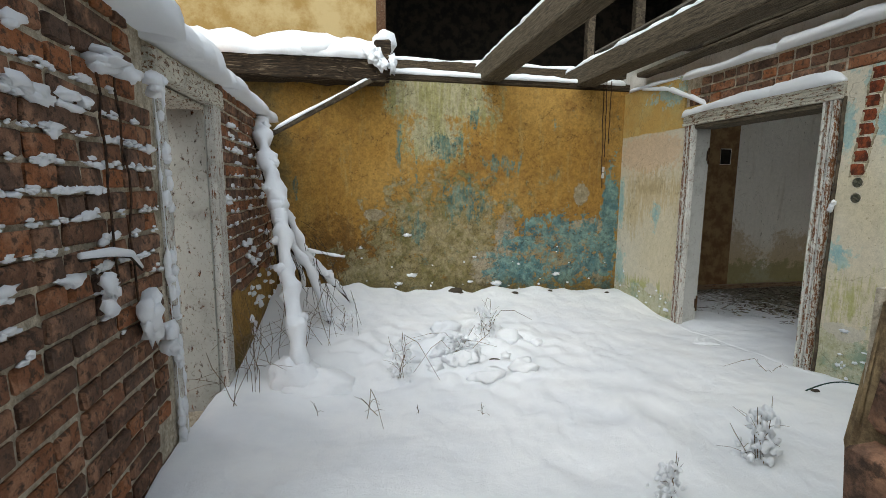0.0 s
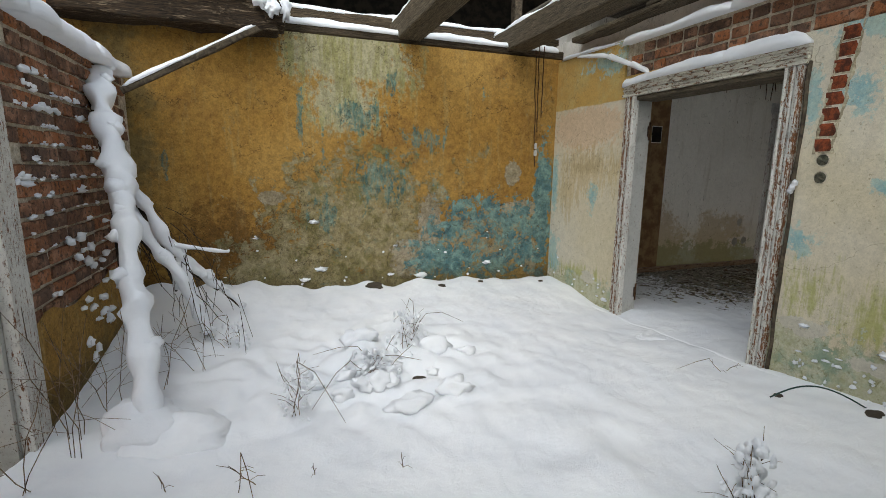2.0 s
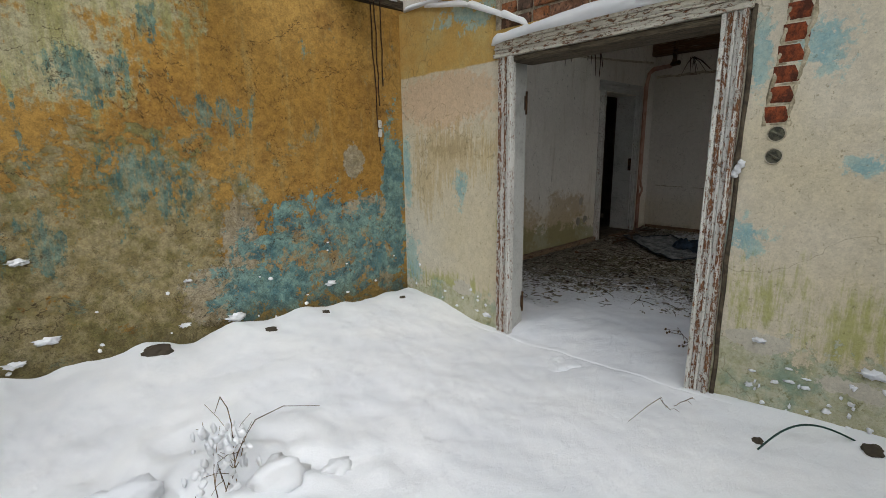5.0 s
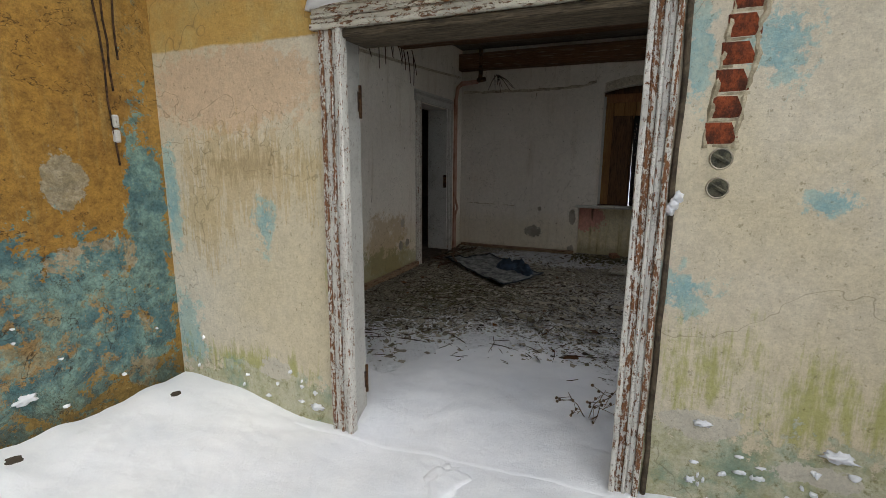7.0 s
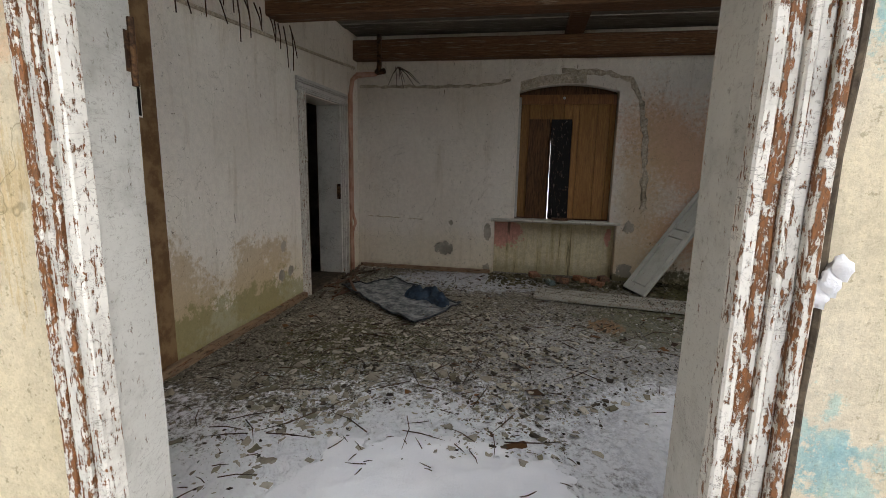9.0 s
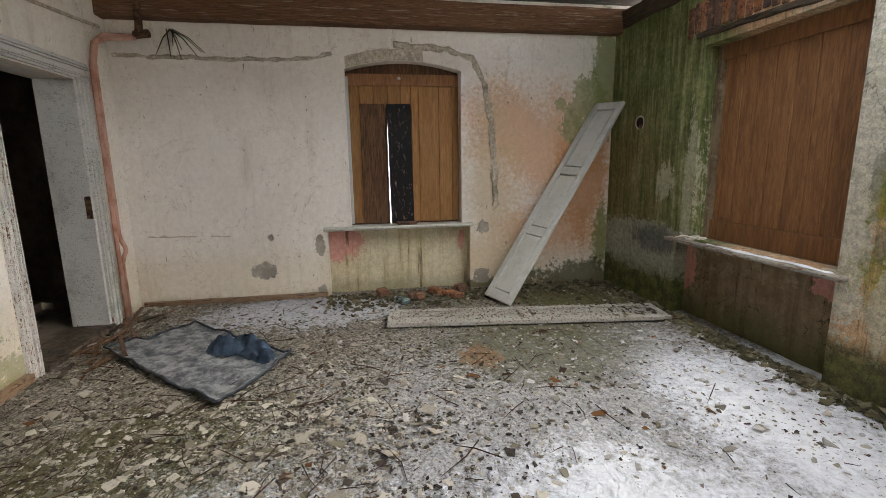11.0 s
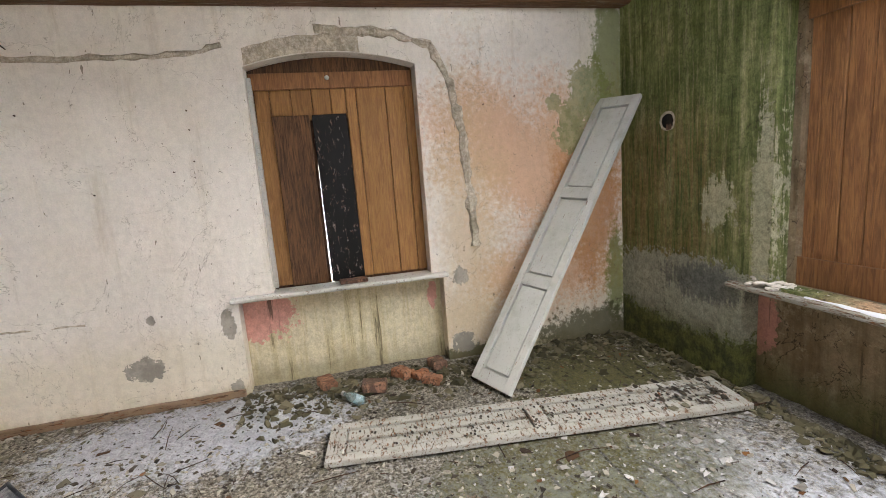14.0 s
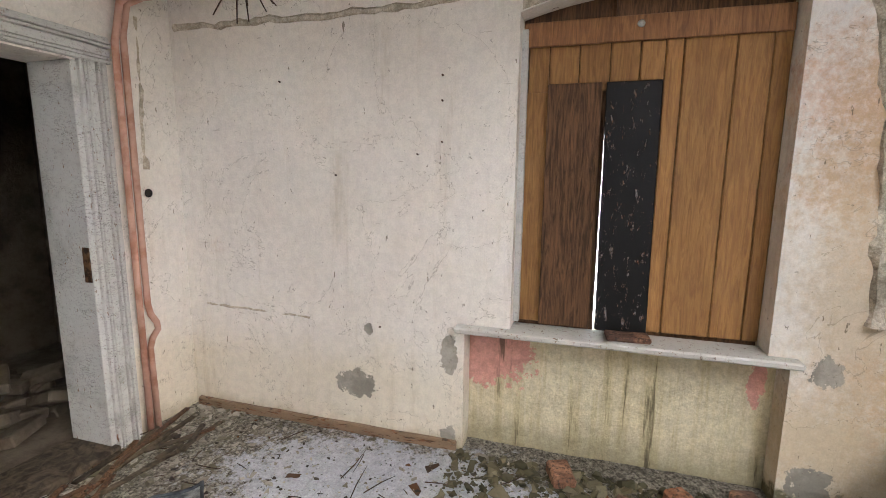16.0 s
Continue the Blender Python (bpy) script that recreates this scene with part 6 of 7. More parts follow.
# flat black face in place of the shaded hollow
bm = bmesh.new()
bm.faces.new([bm.verts.new((7.89 + (x - 7.89) * 0.74, SW + 0.003, 1.66 + (z - 1.66) * 0.74)) for x, z in ring])
part("hollow", bm, BLACK, hole, "hollow shown by a flat black face")
bm = bmesh.new()
box(bm, (7.85, SW - 0.01, 1.60), (7.90, SW + 0.008, 1.64), None, 0.006, 0.006, 2)
part("brick_stub", bm, BRICK, hole, "broken red brick stub")
# soldier course over the boarded window
sg2 = random.Random(77)
top = bpy.data.objects["wall_room_south"]
MB = brick_mat("mossy_brick")
bm = bmesh.new()
box(bm, (-0.03, 0.0, -0.115), (0.03, 0.03, 0.115), None, 0.008, 0.006, 2)
sol = obj("soldier_brick", bm, MB)
sol.parent = top
sol.location = (5.74, SW - 0.012, 2.385)
for i in range(1, 22):
    c = sol.copy()
    scene.collection.objects.link(c)
    c.matrix_basis = pose(5.74 + i * 0.072, SW - 0.014 + sg2.uniform(-0.006, 0.004), 2.385 + sg2.uniform(-0.012, 0.012), 0, 0, sg2.uniform(-2, 2))
# crumbs on the lying door leaf
def crumbs(name, mat, n, seed):
    g = random.Random(seed)
    bm = bmesh.new()
    for i in range(n):
        t = g.random() ** 0.6
        p = Vector((7.40, 3.36, 0)).lerp(Vector((7.12, 1.02, 0)), t) + Vector((g.uniform(-0.06, 0.30), 0, FZ + 0.049))
        r = g.uniform(0.004, 0.011) * (2.4 if t > 0.75 and g.random() < 0.3 else 1)
        lump(bm, p, (r * 1.2, r * 0.8, r * 0.25), 1, 0.9)
    return obj(name, bm, mat, label="crumbs and dirt lying on the fallen door leaf", category="debris", kind="stuff")


crumbs("dark_crumbs", DIRT, 420, 3)
crumbs("plaster_crumbs", CHIP, 160, 4)

gouge("wall_chase", [(8.20, LI + 0.008, 2.28), (8.20, LI + 0.008, 1.9), (8.18, LI + 0.008, 1.6), (8.19, LI + 0.008, 1.42)], 0.016, "chased cable groove beside the pipes")
# black disc on the wall, colouring in the shade of a socket hole
bm = bmesh.new()
tube(bm, [(8.19, LI - 0.003, 1.34), (8.19, LI + 0.002, 1.34)], 0.024, 16)
obj("socket_hole", bm, BLACK, label="round socket hole in the whitewash, its shade a flat black disc", category="hole", kind="structure")
# split laths swept into the corner
for i in range(24):
    bm = bmesh.new()
    L = tw.uniform(0.15, 0.7)
    box(bm, (-L / 2, -0.015, 0), (L / 2, 0.015, 0.012), None, 0.003, 0.004, 5)
    ob = obj("split_lath", bm, PLANK_D if i % 2 else TIMBER, label="split brown lath lying by the baseboard", category="lath", group="split laths")
    ob.matrix_basis = pose(tw.uniform(6.9, 8.1), LI - 0.10 - tw.random() * 0.3, FZ + 0.006 + 0.0015 * i, 0, 0, tw.gauss(0, 25))
litter("corner_chips", CHIP, 900, lambda g: (FW - abs(g.normal(0, 0.5)), LI - abs(g.normal(0, 0.35))), 0.007, "plaster chips swept into the corner by the pipes", seed=9)
# small nails and plugs in the whitewash
for i, (y, z) in enumerate(((4.93, 1.95), (4.0, 1.94), (4.0, 1.82), (4.0, 1.62), (4.13, 1.56), (4.6, 1.45), (4.35, 0.62), (2.0, 1.9), (1.75, 1.95))):
    bm = bmesh.new()
    tube(bm, [(0.004, 0, 0), (-0.012, 0, 0.002)], [0.006, 0.004], 6)
    ob = obj("wall_nail", bm, RUST, label="rusty nail stub in the whitewashed wall", category="nail", group="wall nails")
    ob.location = (FW, y, z)


# ---- yard plants ----
STEM = Mat("dry_stem", 0.85)
STEM.color(STEM.mix(lin("#4a3b2e"), lin("#8a745c"), STEM.ramp(STEM.noise(25, 4, 0.6), 0.4, 0.65)))
BARK = Mat("dark_bark", 0.95)
BARK.color(BARK.mix(lin("#241e18"), lin("#4a4034"), BARK.ramp(BARK.noise(20, 6, 0.7), 0.4, 0.65))).bump(BARK.noise(30, 6, 0.7), 0.8, 0.01)


def chain(a, b, n, bend, rg):
    a, b = Vector(a), Vector(b)
    L = (b - a).length
    return [a.lerp(b, i / n) + Vector((rg.uniform(-1, 1), rg.uniform(-1, 1), rg.uniform(-1, 1))) * bend * L * (0 < i < n) for i in range(n + 1)]


def snowed_limb(parent, pts, r, snow, rg, name="branch"):
    bm = bmesh.new()
    n = len(pts)
    tube(bm, pts, [r * (1 - 0.6 * i / (n - 1)) for i in range(n)], 6, 0.3)
    limb = part(name, bm, BARK, parent)
    if snow:
        bm = bmesh.new()
        q = [p + Vector((0.3 * snow, -0.25 * snow, 0.55 * snow)) for p in pts]
        fine = []
        for a, b in zip(q, q[1:]):
            fine += [a.lerp(b, k / 10) for k in range(10)]
        fine.append(q[-1])
        tube(bm, fine, [snow * (1 - 0.35 * i / len(fine)) * (0.65 + 0.5 * (noise.noise(p * 10) + 0.5)) for i, p in enumerate(fine)], 14, 0.55)
        for p in fine:
            if rg.random() < 0.3:
                lump(bm, p + Vector((rg.uniform(-1, 1), rg.uniform(-1, 1), rg.uniform(-0.6, 1))) * snow * 0.55, (snow * rg.uniform(0.3, 0.6),) * 3, 2, 0.5, 5.0)
        part("snow_load", bm, SNOW, limb, "thick clinging snow", True)


rg = random.Random(8)
shrub = thing("fallen_tree", "slanting dead trunk laden with snow against the brick wall", "tree")
trunk = [Vector(p) for p in ((-0.48, 4.95, 1.80), (-0.42, 4.65, 1.60), (-0.33, 4.42, 1.34), (-0.25, 4.20, 1.07), (-0.17, 3.93, 0.74), (-0.10, 3.68, 0.43), (-0.03, 3.45, 0.11), (0.0, 3.36, -0.05))]
snowed_limb(shrub, trunk, 0.05, 0.085, rg, "trunk")
for p, q, r, s in (((-0.25, 4.2, 1.0), (0.10, 4.45, 0.12), 0.025, 0.045), ((-0.30, 4.35, 1.15), (0.16, 4.75, 0.35), 0.03, 0.05), ((-0.30, 4.4, 1.0), (0.30, 4.9, 0.15), 0.02, 0.035),
                   ((-0.05, 4.52, 0.72), (0.24, 4.72, 0.62), 0.008, 0.017), ((-0.1, 4.6, 0.7), (0.12, 4.55, 0.05), 0.02, 0.035), ((-0.36, 4.7, 1.2), (-0.15, 5.0, 0.3), 0.025, 0.04)):
    snowed_limb(shrub, chain(p, q, 4, 0.05, rg), r, s, rg)
bm = bmesh.new()
for i in range(60):
    t = rg.random()
    o = Vector((-0.38, 4.8, 1.0)).lerp(Vector((0.2, 4.4, 0.5)), t) + Vector((rg.uniform(-0.1, 0.15), rg.uniform(-0.2, 0.2), rg.uniform(-0.2, 0.1)))
    tube(bm, chain(o, o + Vector((rg.uniform(-0.1, 0.2), rg.uniform(-0.15, 0.15), rg.uniform(-0.45, -0.1))), 3, 0.06, rg), [0.0028, 0.0024, 0.002, 0.0014], 4)
tagged(part("twig", bm, BARK, shrub), kind="stuff")
bm = bmesh.new()
for i in range(40):
    o = Vector((LW + 0.03, rg.uniform(4.0, 5.2), rg.uniform(0.1, 0.9)))
    lump(bm, o, (0.02, rg.uniform(0.012, 0.04), rg.uniform(0.012, 0.03)), 2, 0.6, 7.0)
tagged(part("snow_tuft", bm, SNOW, shrub, "small snow tufts", True), kind="stuff")
bm = bmesh.new()
lump(bm, (0.12, 3.40, 0.0), (0.24, 0.17, 0.11), 4, 0.35, 3.0)
lump(bm, (-0.06, 3.45, 0.03), (0.17, 0.15, 0.16), 4, 0.35, 3.0)
part("snow_mound", bm, SNOW, shrub, "", True)


def dry_weed(name, at, h, n, seed, snow=0.0, spreadr=0.2, label="", arch=0.0):
    g = random.Random(seed)
    z = yard_height(at[0], at[1]) - 0.02
    w = thing(name, label, "weed", (at[0], at[1], z), group="dry weeds")
    for i in range(n):
        bm = bmesh.new()
        a = g.uniform(0, 6.28)
        L = h * g.uniform(0.55, 1.0)
        d = Vector((math.cos(a) * spreadr * g.random(), math.sin(a) * spreadr * g.random(), L))
        o = Vector((g.uniform(-0.04, 0.04), g.uniform(-0.04, 0.04), 0))
        pts = chain(o, o + d, 4, 0.04, g)
        if arch and i % 2 == 0:
            pts += [pts[-1] + Vector((math.cos(a) * arch * 0.4, math.sin(a) * arch * 0.4, -0.02)), pts[-1] + Vector((math.cos(a) * arch, math.sin(a) * arch, -L * 0.6))]
        tube(bm, pts, [0.0018] * (len(pts) - 1) + [0.001], 5)
        for k in range(3):
            b = pts[1].lerp(pts[min(3, len(pts) - 1)], g.random())
            e = b + Vector((g.uniform(-1, 1) * 0.12, g.uniform(-1, 1) * 0.12, g.uniform(-0.02, 0.12))) * (h / 0.35)
            tube(bm, [b, b.lerp(e, 0.5) + Vector((0, 0, 0.01)), e], [0.0012, 0.001, 0.0008], 4)
        part("stem", bm, STEM, w)
    if snow:
        bm = bmesh.new()
        for k in range(70):
            q = g.random()
            lump(bm, (g.uniform(-1, 1) * spreadr * 0.6 * (1 - 0.5 * q), g.uniform(-1, 1) * spreadr * 0.6 * (1 - 0.5 * q), h * (0.02 + 0.75 * q)), [snow * g.uniform(0.12, 0.34) * f for f in (1.0, 1.0, 1.3)], 2, 0.6, 3.0)
        tagged(part("snow_load", bm, SNOW, w, "clinging snow", True), kind="stuff")
    return w


dry_weed("dry_weed", (2.15, 2.22), 0.34, 5, 1, 0.055, 0.14, "snow-wrapped dry weed standing in the yard")
dry_weed("dry_weed", (1.52, 2.0), 0.24, 2, 2, 0.04, 0.12, "snow-wrapped dry weed standing in the yard")
dry_weed("dry_weed", (0.62, 3.40), 0.34, 4, 3, 0.035, 0.16, "bent dry weed stems poking from snow", 0.3)
dry_weed("dry_weed", (1.34, 3.95), 0.34, 5, 4, 0.05, 0.22, "bent dry weed stems poking from snow", 0.35)
dry_weed("dry_weed", (1.05, 3.65), 0.24, 5, 5, 0.05, 0.3, "bent dry weed stems poking from snow", 0.3)
dry_weed("dry_weed", (0.42, 2.88), 0.22, 2, 6, 0.0, 0.18, "single dry stems poking from snow", 0.2)
dry_weed("dry_weed", (1.0, 2.84), 0.14, 1, 7, 0.0, 0.02, "single dry stem poking from snow")
dry_weed("dry_weed", (0.70, 2.89), 0.09, 1, 9, 0.0, 0.04, "single dry stem poking from snow")
dry_weed("dry_weed", (0.10, 2.98), 0.12, 1, 10, 0.0, 0.04, "single dry stem poking from snow")
dry_weed("dry_weed", (3.12, 3.10), 0.14, 2, 11, 0.0, 0.12, "drooping dry sprig beside the doorway", 0.2)
dry_weed("dry_weed", (0.28, 4.3), 0.25, 4, 12, 0.03, 0.2, "bent dry weed stems poking from snow", 0.2)
for i, (x, y, h) in enumerate(((-0.30, 3.05, 0.55), (-0.24, 3.3, 0.7), (-0.18, 3.6, 0.65), (-0.05, 3.85, 0.55), (-0.32, 3.5, 0.75), (0.12, 4.0, 0.5))):
    dry_weed("dry_weed", (x, y), h, 3, 20 + i, 0.0, 0.22, "tall thin dry stems before the brick doorway")


def room_weed(at, h, seed, label):
    g = random.Random(seed)
    w = thing("dry_weed", label, "weed", (at[0], at[1], FZ), group="dry weeds")
    for i in range(3):
        bm = bmesh.new()
        a = g.uniform(0, 6.28)
        pts = chain((0, 0, 0), (math.cos(a) * h * 0.5, math.sin(a) * h * 0.5, h * g.uniform(0.6, 1)), 4, 0.05, g)
        tube(bm, pts, [0.003, 0.003, 0.002, 0.002, 0.001], 4)
        for k in range(9):
            b = pts[1].lerp(pts[4], g.random())
            e = b + Vector((g.uniform(-1, 1), g.uniform(-1, 1), g.uniform(-0.6, 0.4))) * h * 0.3
            tube(bm, [b, e], [0.0018, 0.0012], 3)
            lump(bm, e, (0.007, 0.007, 0.009), 1, 0.4)
        part("stem", bm, STEM, w)


room_weed((3.93, 3.27), 0.28, 41, "dry seeded weed standing inside the doorway")

# snow lodged on bent weeds in the middle of the yard
bm = bmesh.new()
gc = random.Random(77)
for i in range(26):
    x, y, r = 1.05 + gc.gauss(0, 0.26), 3.72 + gc.gauss(0, 0.17), gc.uniform(0.03, 0.075)
    lump(bm, (x, y, yard_height(x, y) + r * 0.35), (r * gc.uniform(0.8, 1.5), r * gc.uniform(0.7, 1.1), r * gc.uniform(0.6, 1.0)), 3, 0.75, 3.0)
obj("snow_clods", bm, SNOW, label="rounded snow clods lodged on bent weeds", category="snow", kind="stuff", smooth=True)

# snow-capped stick and old wires on the brick wall
stick = thing("stick", "thin stick caught in the brick wall under a ridge of snow", "stick")
pts = [Vector((LW + 0.03, 2.02, 1.04)), Vector((LW + 0.045, 2.16, 1.035)), Vector((LW + 0.05, 2.28, 1.01)), Vector((LW + 0.05, 2.36, 0.95))]
bm = bmesh.new()
tube(bm, pts, [0.006, 0.006, 0.005, 0.003], 6, 0.3)
part("twig", bm, BARK, stick)
bm = bmesh.new()
tube(bm, [q + Vector((0, 0, 0.012)) for q in pts], [0.010, 0.016, 0.014, 0.006], 8, 0.4)
part("snow_strip", bm, SNOW, stick, "clinging snow", True)
for y, z0, z1 in ((2.20, 1.60, 0.95), (2.33, 1.68, 0.80)):
    bm = bmesh.new()
    tube(bm, chain((LW + 0.03, y, z0), (LW + 0.03, y + 0.03, z1), 9, 0.010, rg), 0.004, 5)
    obj("hanging_wire", bm, RUST, label="old wire hanging down the bare brick wall", category="wire", group="hanging wires")

# cable loop in the snow beside the doorway
CABLE = Mat("dark_green_cable", 0.5)
CABLE.color(lin("#1d3a36"))
bm = bmesh.new()
pts = []
for i in range(24):
    t = i / 23
    pts.append(Vector((2.98 + 0.34 * t, 2.72 - 0.28 * t + 0.03 * math.sin(t * 3.1), 0.06 + 0.085 * math.sin(t * 3.14))))
tube(bm, pts, 0.004, 8)
obj("cable", bm, CABLE, label="dark green cable looping out of the snow", category="cable", smooth=True)
for i, (x, y, r) in enumerate(((3.26, 2.40, 0.05), (3.08, 2.74, 0.03), (1.42, 5.36, 0.09), (2.06, 5.28, 0.05), (3.18, 5.3, 0.03), (1.30, 3.55, 0.05), (0.09, 3.30, 0.05), (2.5, 5.35, 0.04))):
    bm = bmesh.new()
    r *= 0.7
    lump(bm, (0, 0, 0), (r * 1.3, r, r * 0.7), 3, 0.35, 4.0)
    ob = obj("rubble_lump", bm, DIRT, label="dark lump of rubble poking out of the snow", category="rubble", group="rubble lumps")
    ob.location = (x, y, yard_height(x, y) - r * 0.15)
bm = bmesh.new()
lump(bm, (3.2, 3.78, yard_height(3.2, 3.78) - 0.012), (0.12, 0.10, 0.03), 4, 0.5, 3.0)
obj("snow_hummock", bm, SNOW, label="flat hummock of snow before the doorway", category="snow", kind="stuff", smooth=True)

# wires and snow lumps on the ochre wall
for i, (x, z0, z1, dx) in enumerate(((3.10, 2.46, 1.25, 0.05), (3.14, 2.46, 1.6, 0.02), (3.2, 2.44, 1.75, 0.0))):
    bm = bmesh.new()
    tube(bm, chain((x, BW - 0.012, z0), (x + dx, BW - 0.01, z1), 8, 0.006, rg), 0.005, 5)
    obj("hanging_wire", bm, RUST, label="old wire hanging down the ochre wall corner", category="wire", group="hanging wires")
bm = bmesh.new()
box(bm, (3.135, BW - 0.03, 1.36), (3.16, BW, 1.42), None, 0.005)
box(bm, (3.135, BW - 0.03, 1.43), (3.16, BW, 1.49), None, 0.005)
obj("wire_clip", bm, LINING, label="white porcelain wire connector on the ochre wall", category="connector")
bm = bmesh.new()
sg = random.Random(31)
for x, z, r in ((0.95, 0.29, 0.05), (1.915, 0.17, 0.055), (0.8, 0.2, 0.04), (0.4, 0.6, 0.02), (2.63, 0.26, 0.04), (1.6, 0.2, 0.03), (1.65, 0.48, 0.02), (0.90, 0.73, 0.04)):
    lump(bm, (x, BW - 0.005, z), (r, 0.025, r * 0.4), 3, 0.9, 8.0)
for k in range(24):
    lump(bm, (sg.uniform(0.1, 3.3), BW - 0.005, 0.1 + abs(sg.gauss(0, 0.22))), (sg.uniform(0.005, 0.02), 0.012, sg.uniform(0.004, 0.012)), 1, 0.5)
obj("wall_snow", bm, SNOW, label="small snow lumps caught on the ochre wall", category="snow", kind="stuff", smooth=True)
bm = bmesh.new()
for k in range(60):
    y = sg.uniform(1.9, 3.0) if k % 5 else sg.uniform(4.5, 5.45)
    lump(bm, (RW - 0.004, y, 0.04 + abs(sg.gauss(0, 0.16))), (0.010, sg.uniform(0.004, 0.018), sg.uniform(0.004, 0.012)), 2, 0.8, 8.0)
for y, z, r in ((2.45, 0.34, 0.05), (2.85, 0.37, 0.03), (4.55, 0.05, 0.04), (2.3, 0.2, 0.04)):
    lump(bm, (RW - 0.004, y, z), (0.016, r * 0.8, r * 0.35), 3, 1.0, 8.0)
obj("wall_snow", bm, SNOW, label="small snow lumps caught on the cream wall", category="snow", kind="stuff", smooth=True)

# ---- bricks, last ----
def brick_mesh(l, h, d, seed):
    bm = bmesh.new()
    g = random.Random(seed)
    vs = box(bm, (0, -l / 2, -h / 2), (d, l / 2, h / 2), None, 0.007)
    for v in bm.verts:
        v.co += Vector((g.uniform(-0.006, 0.004), g.uniform(-0.004, 0.004), g.uniform(-0.003, 0.003)))
    me = bpy.data.meshes.new("brick")
    bm.to_mesh(me)
    bm.free()
    me.materials.append(BRICK.m)
    return me


FULL = [brick_mesh(0.240, 0.065, 0.03, s) for s in range(6)]
HALF = [brick_mesh(0.111, 0.065, 0.03, s + 10) for s in range(4)]


def lay(parent, x, y0, y1, z0, z1, skip, seed, step=0.081, face=1, prefix="brick"):
    """Courses of stretchers and headers proud of the mortar."""
    g = random.Random(seed)
    z, row, made = z0, 0, 0
    while z < z1:
        y = y0 - (0.13 if row % 2 else 0.0)
        while y < y1:
            half = g.random() < 0.6 or (row % 2 == 0 and y == y0)
            L = 0.127 if half else 0.257
            c = y + L / 2
            if y0 - 0.02 <= c - L / 2 + 0.03 and c + L / 2 <= y1 + 0.06 and not skip(c, z):
                me = g.choice(HALF if half else FULL)
                ob = new(prefix, me)
                ob.parent = parent
                ob.matrix_basis = pose(x - (0.016 if face > 0 else -0.016) + g.uniform(-0.004, 0.004), c, z + 0.04 + g.uniform(-0.004, 0.004), g.uniform(-1.6, 1.6), 0 if face > 0 else 180, g.uniform(-2.5, 2.5))
                made += 1
            y += L
        z += step
        row += 1
    return made


wall_west = bpy.data.objects["wall_west"]
lay(wall_west, LW, 1.1, 2.64, 0.02, 1.82, lambda y, z: False, 1)
lay(wall_west, LW, 3.62, 5.4, 0.5, 1.82, lambda y, z: False, 2)
lay(bpy.data.objects["wall_east_bricks"], RW + 0.02, 1.9, 4.45, 1.995, 2.2, lambda y, z: False, 3, face=-1)
EDGE = Mat("pale_broken_plaster", 0.95)
EDGE.color(EDGE.grit(EDGE.mix(lin("#bdb298"), lin("#8d826b"), EDGE.ramp(EDGE.noise(20, 6, 0.7), 0.4, 0.6)), 0.4)).bump(EDGE.noise(50, 6, 0.7), 0.6, 0.008)
# exposed bricks in the broken plaster strip beside the doorway
we = bpy.data.objects["wall_east"]
g = random.Random(5)
REDM = Mat("red_brick", 0.9).local()
rv = REDM.scaled((1, 1, 1), REDM.rand())
REDM.color(REDM.grit(REDM.mix(lin("#8a4527"), lin("#4f2b1d"), REDM.ramp(REDM.noise(16, 8, 0.78, vec=rv), 0.4, 0.6)), 0.9, 0.5)).bump(REDM.noise(60, 6, 0.7, vec=rv), 0.8, 0.006)
REDB = brick_mesh(0.115, 0.068, 0.03, 91)
REDB.materials.clear()
REDB.materials.append(REDM.m)
for i in range(8):
    z = 1.385 + i * 0.081
    ob = new("brick", REDB)
    ob.parent = we
    k = 2.893 - 0.008 * i + g.uniform(-0.004, 0.004)
    ob.matrix_basis = pose(RW + 0.026, k, z, 0, 180, 0) @ Matrix.Diagonal((1, 0.86, 1.1, 1))
bm = bmesh.new()
for side in (-1, 1):
    pts = []
    for i in range(60):
        z = 1.335 + i * 0.0112
        y = 2.893 - 0.008 * (z - 1.385) / 0.081 + side * (0.044 + 0.012 * noise.noise(Vector((z * 11, side * 3.0, 0))) + 0.006 * noise.noise(Vector((z * 40, side * 5.0, 2))))
        pts.append(Vector((RW + 0.004, y, z)))
    tube(bm, pts, [0.010 + 0.007 * noise.noise(p * 35) for p in pts], 6, 0.6)
for i in range(8):
    z = 1.385 + i * 0.081 - 0.041
    box(bm, (RW - 0.001, 2.845 - 0.008 * i, z - 0.006), (RW + 0.012, 2.942 - 0.008 * i, z + 0.006), None, 0.002, 0.006, 4)
part("broken_edge", bm, EDGE, we)
# broken end of the cross wall
ws = bpy.data.objects["wall_south"]
PIER = Mat("ragged_brown_plaster", 0.95)
f1, f2 = PIER.noise(28, 8, 0.75), PIER.noise(6, 7, 0.7)
PIER.color(PIER.grit(PIER.mix(PIER.mix(lin("#6d5a44"), lin("#a08a68"), PIER.ramp(f1, 0.38, 0.62)), lin("#4f4c38"), PIER.ramp(f2, 0.5, 0.65, 0, 0.7)), 0.6)).bump(f1, 0.8, 0.015)
bm = bmesh.new()
for z0, z1, x0 in ((-0.3, 0.55, 0.845), (0.95, 1.17, 0.86)):
    box(bm, (x0, 0.60, z0), (0.96, 0.93, z1), None, 0.02, 0.035, 26)
part("ragged_plaster", bm, PIER, ws, "ragged brown plaster")
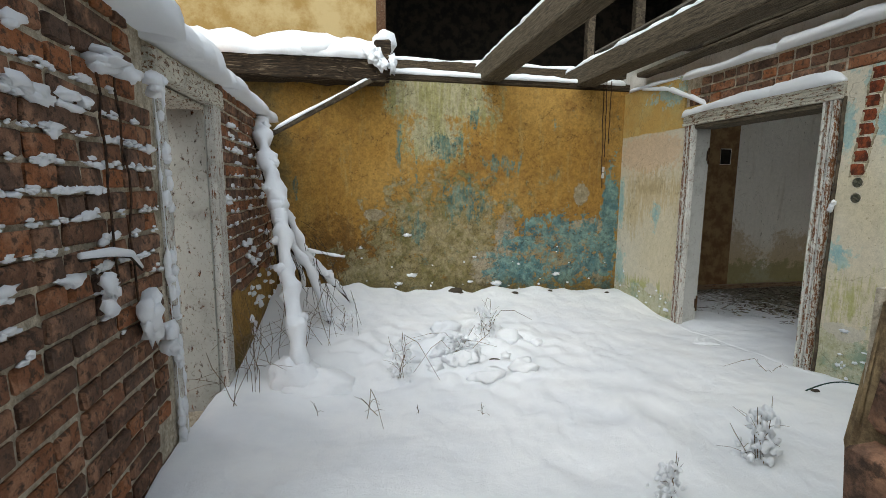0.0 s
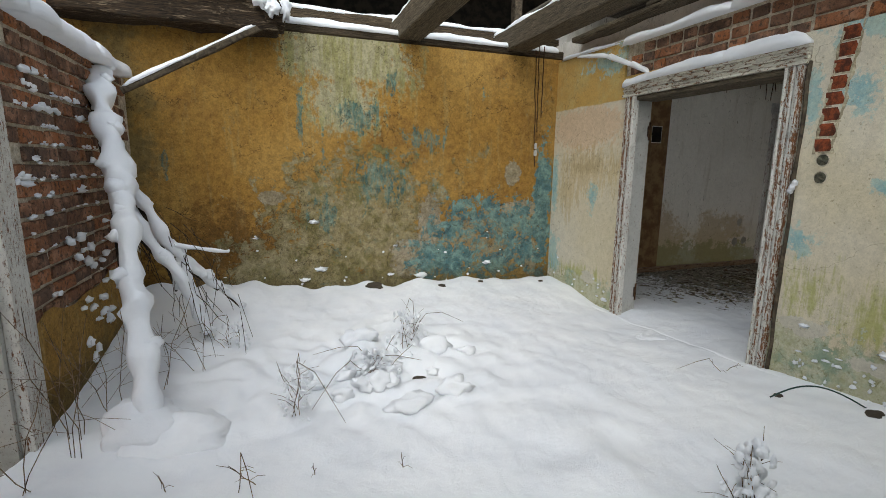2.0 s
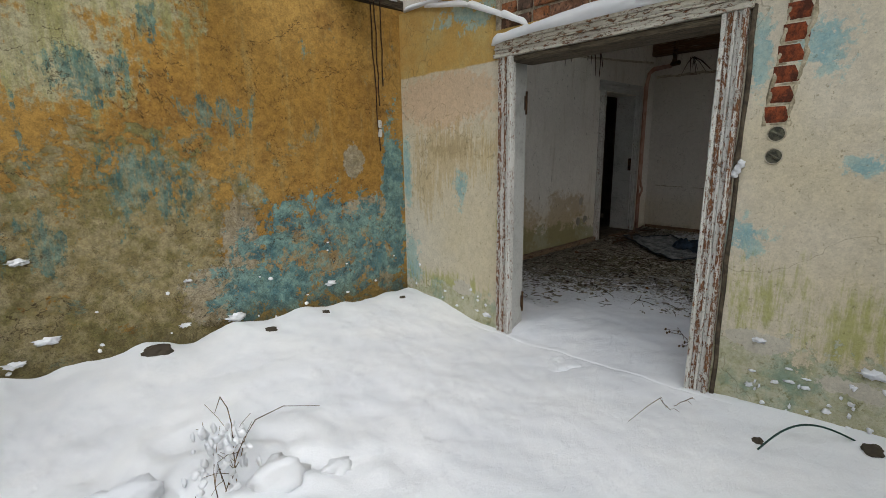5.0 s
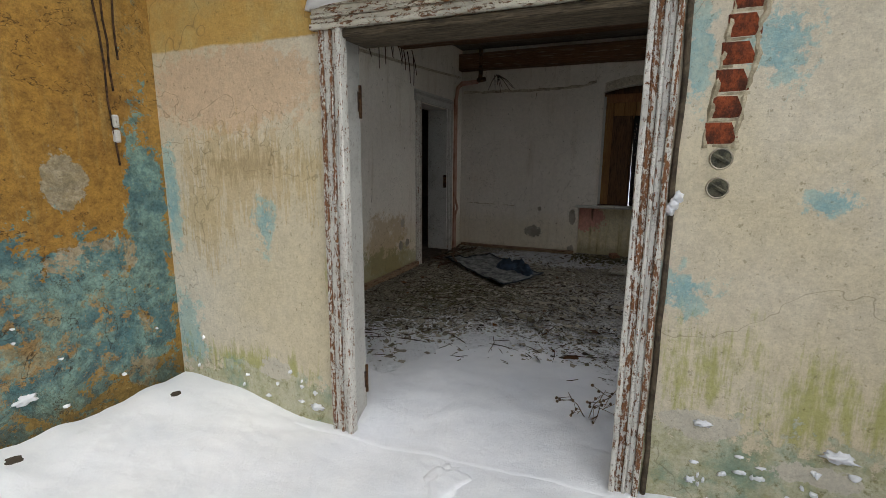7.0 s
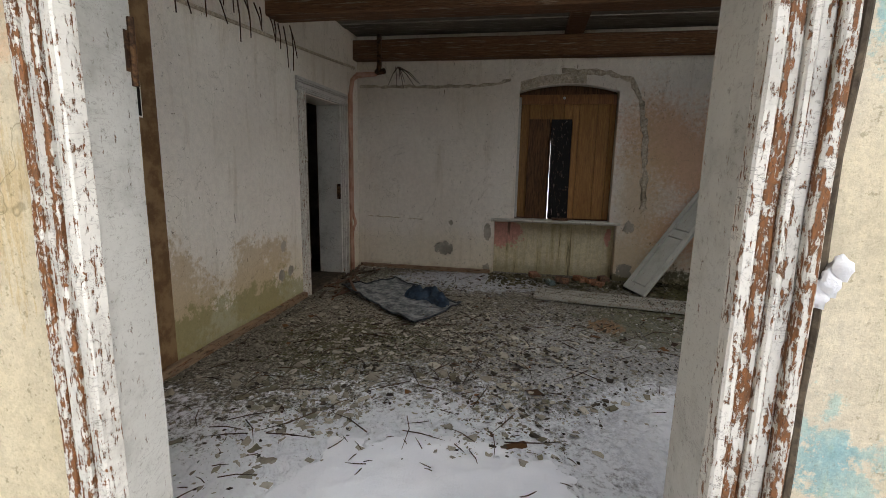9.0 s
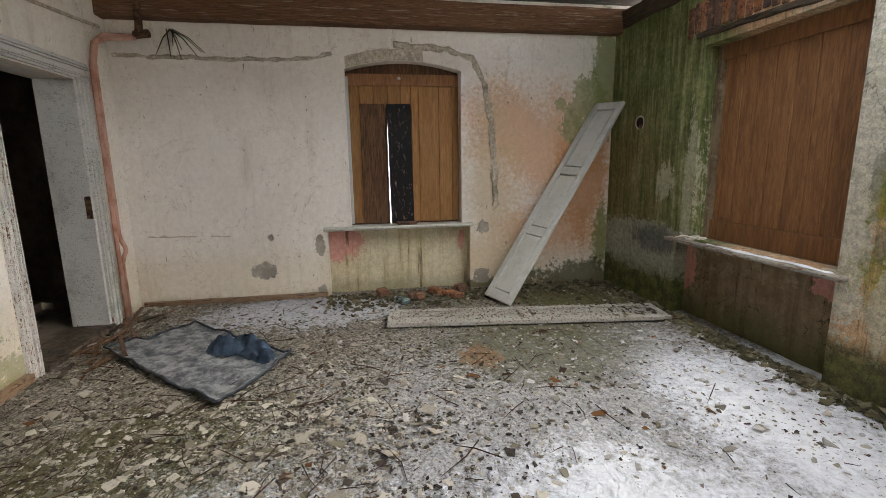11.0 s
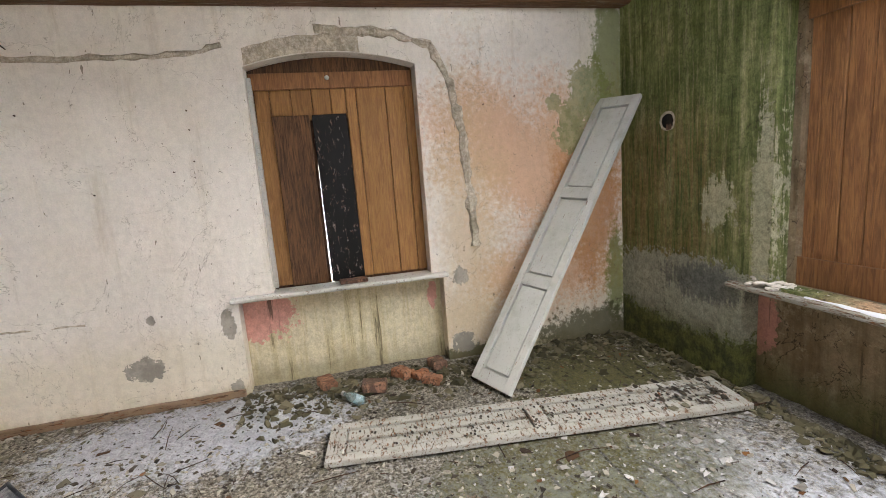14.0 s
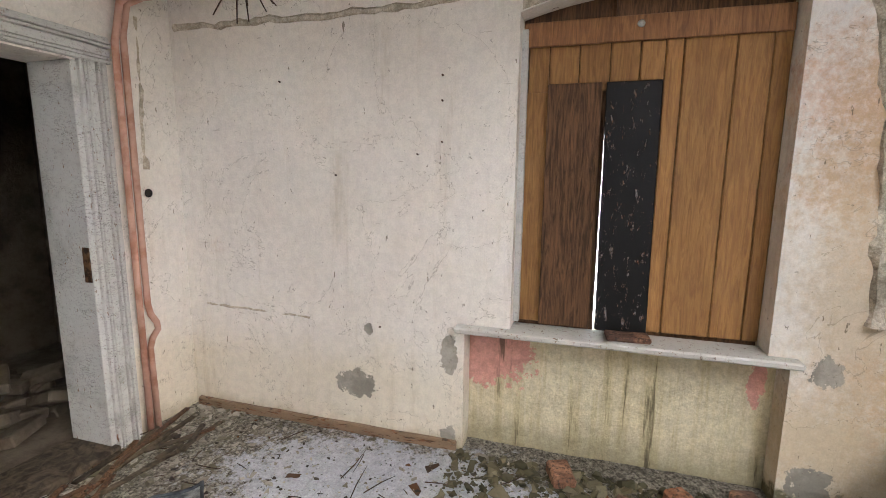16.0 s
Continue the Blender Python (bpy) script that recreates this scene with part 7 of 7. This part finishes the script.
for i in range(14):
    z = 0.0 + i * 0.081
    ob = new("brick", FULL[i % 6])
    ob.parent = ws
    ob.matrix_basis = pose(0.862 + g.uniform(-0.012, 0.012), 0.76 + g.uniform(-0.02, 0.02), z, 0, 180, 0)

# lower plaster left on the brick wall beyond its doorway, and snow on the bricks
bm = bmesh.new()
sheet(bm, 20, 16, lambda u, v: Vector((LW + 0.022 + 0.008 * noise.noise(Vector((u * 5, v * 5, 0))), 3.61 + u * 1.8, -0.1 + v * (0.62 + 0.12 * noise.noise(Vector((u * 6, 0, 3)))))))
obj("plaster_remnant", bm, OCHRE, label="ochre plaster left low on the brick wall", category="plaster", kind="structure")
bm = bmesh.new()
for k in range(300):
    near = k % 3 > 0
    y = sg.uniform(1.4, 2.62) if near else sg.uniform(3.65, 4.9)
    z = 0.1 + int(sg.triangular(8 if k % 6 else 0, 20, 17)) * 0.081 + 0.005
    r = sg.uniform(0.006, 0.018) if sg.random() < 0.85 else sg.uniform(0.018, 0.034)
    for q in range(3):
        f = sg.uniform(0.35, 0.9)
        lump(bm, (LW + 0.015, y + sg.uniform(-2.0, 2.0) * r, z + sg.uniform(-0.5, 0.9) * r), (r * 0.9 * f, r * sg.uniform(1.0, 2.2) * f, r * sg.uniform(0.5, 0.9) * f), 2, 0.7, 8.0)
obj("brick_snow", bm, SNOW, label="snow clods caught on the rough brick faces", category="snow", kind="stuff", smooth=True)
bm = bmesh.new()
for yy, xx in ((2.70, 0.02), (2.785, 0.015)):
    pts = [Vector((LW + xx, yy - 0.04 * t + 0.01 * noise.noise(Vector((t * 20, yy, 0))), 0.08 + 1.62 * t)) for t in [k / 90 for k in range(91)]]
    tube(bm, pts, [max(0.002, 0.004 + 0.024 * noise.noise(Vector((0, yy * 9, p.z * 7))) + 0.012 * noise.noise(Vector((3, yy, p.z * 23)))) for p in pts], 10, 0.4)
for k in range(30):
    z = sg.uniform(0.1, 1.68)
    lump(bm, (LW + 0.025, 2.71 + sg.uniform(-0.03, 0.03), z), (0.016, sg.uniform(0.01, 0.025), sg.uniform(0.015, 0.04)), 2, 0.45)
for c, r in (((LW + 0.06, 2.36, 0.76), (0.06, 0.07, 0.10)), ((LW + 0.07, 2.50, 0.66), (0.06, 0.06, 0.07)), ((LW + 0.05, 2.12, 0.91), (0.04, 0.035, 0.06)), ((LW + 0.06, 2.26, 1.64), (0.07, 0.1, 0.035)), ((LW + 0.07, 2.53, 1.63), (0.06, 0.06, 0.05))):
    for q in range(7):
        o = Vector((sg.uniform(-0.3, 0.3) * r[0], sg.uniform(-0.8, 0.8) * r[1], sg.uniform(-0.8, 0.8) * r[2]))
        f = sg.uniform(0.3, 0.6)
        lump(bm, Vector(c) + o, (r[0] * f, r[1] * f, r[2] * f), 2, 0.7, 8.0)
obj("casing_snow", bm, SNOW, label="snow clinging to the door casing and brick ledges", category="snow", kind="stuff", smooth=True)
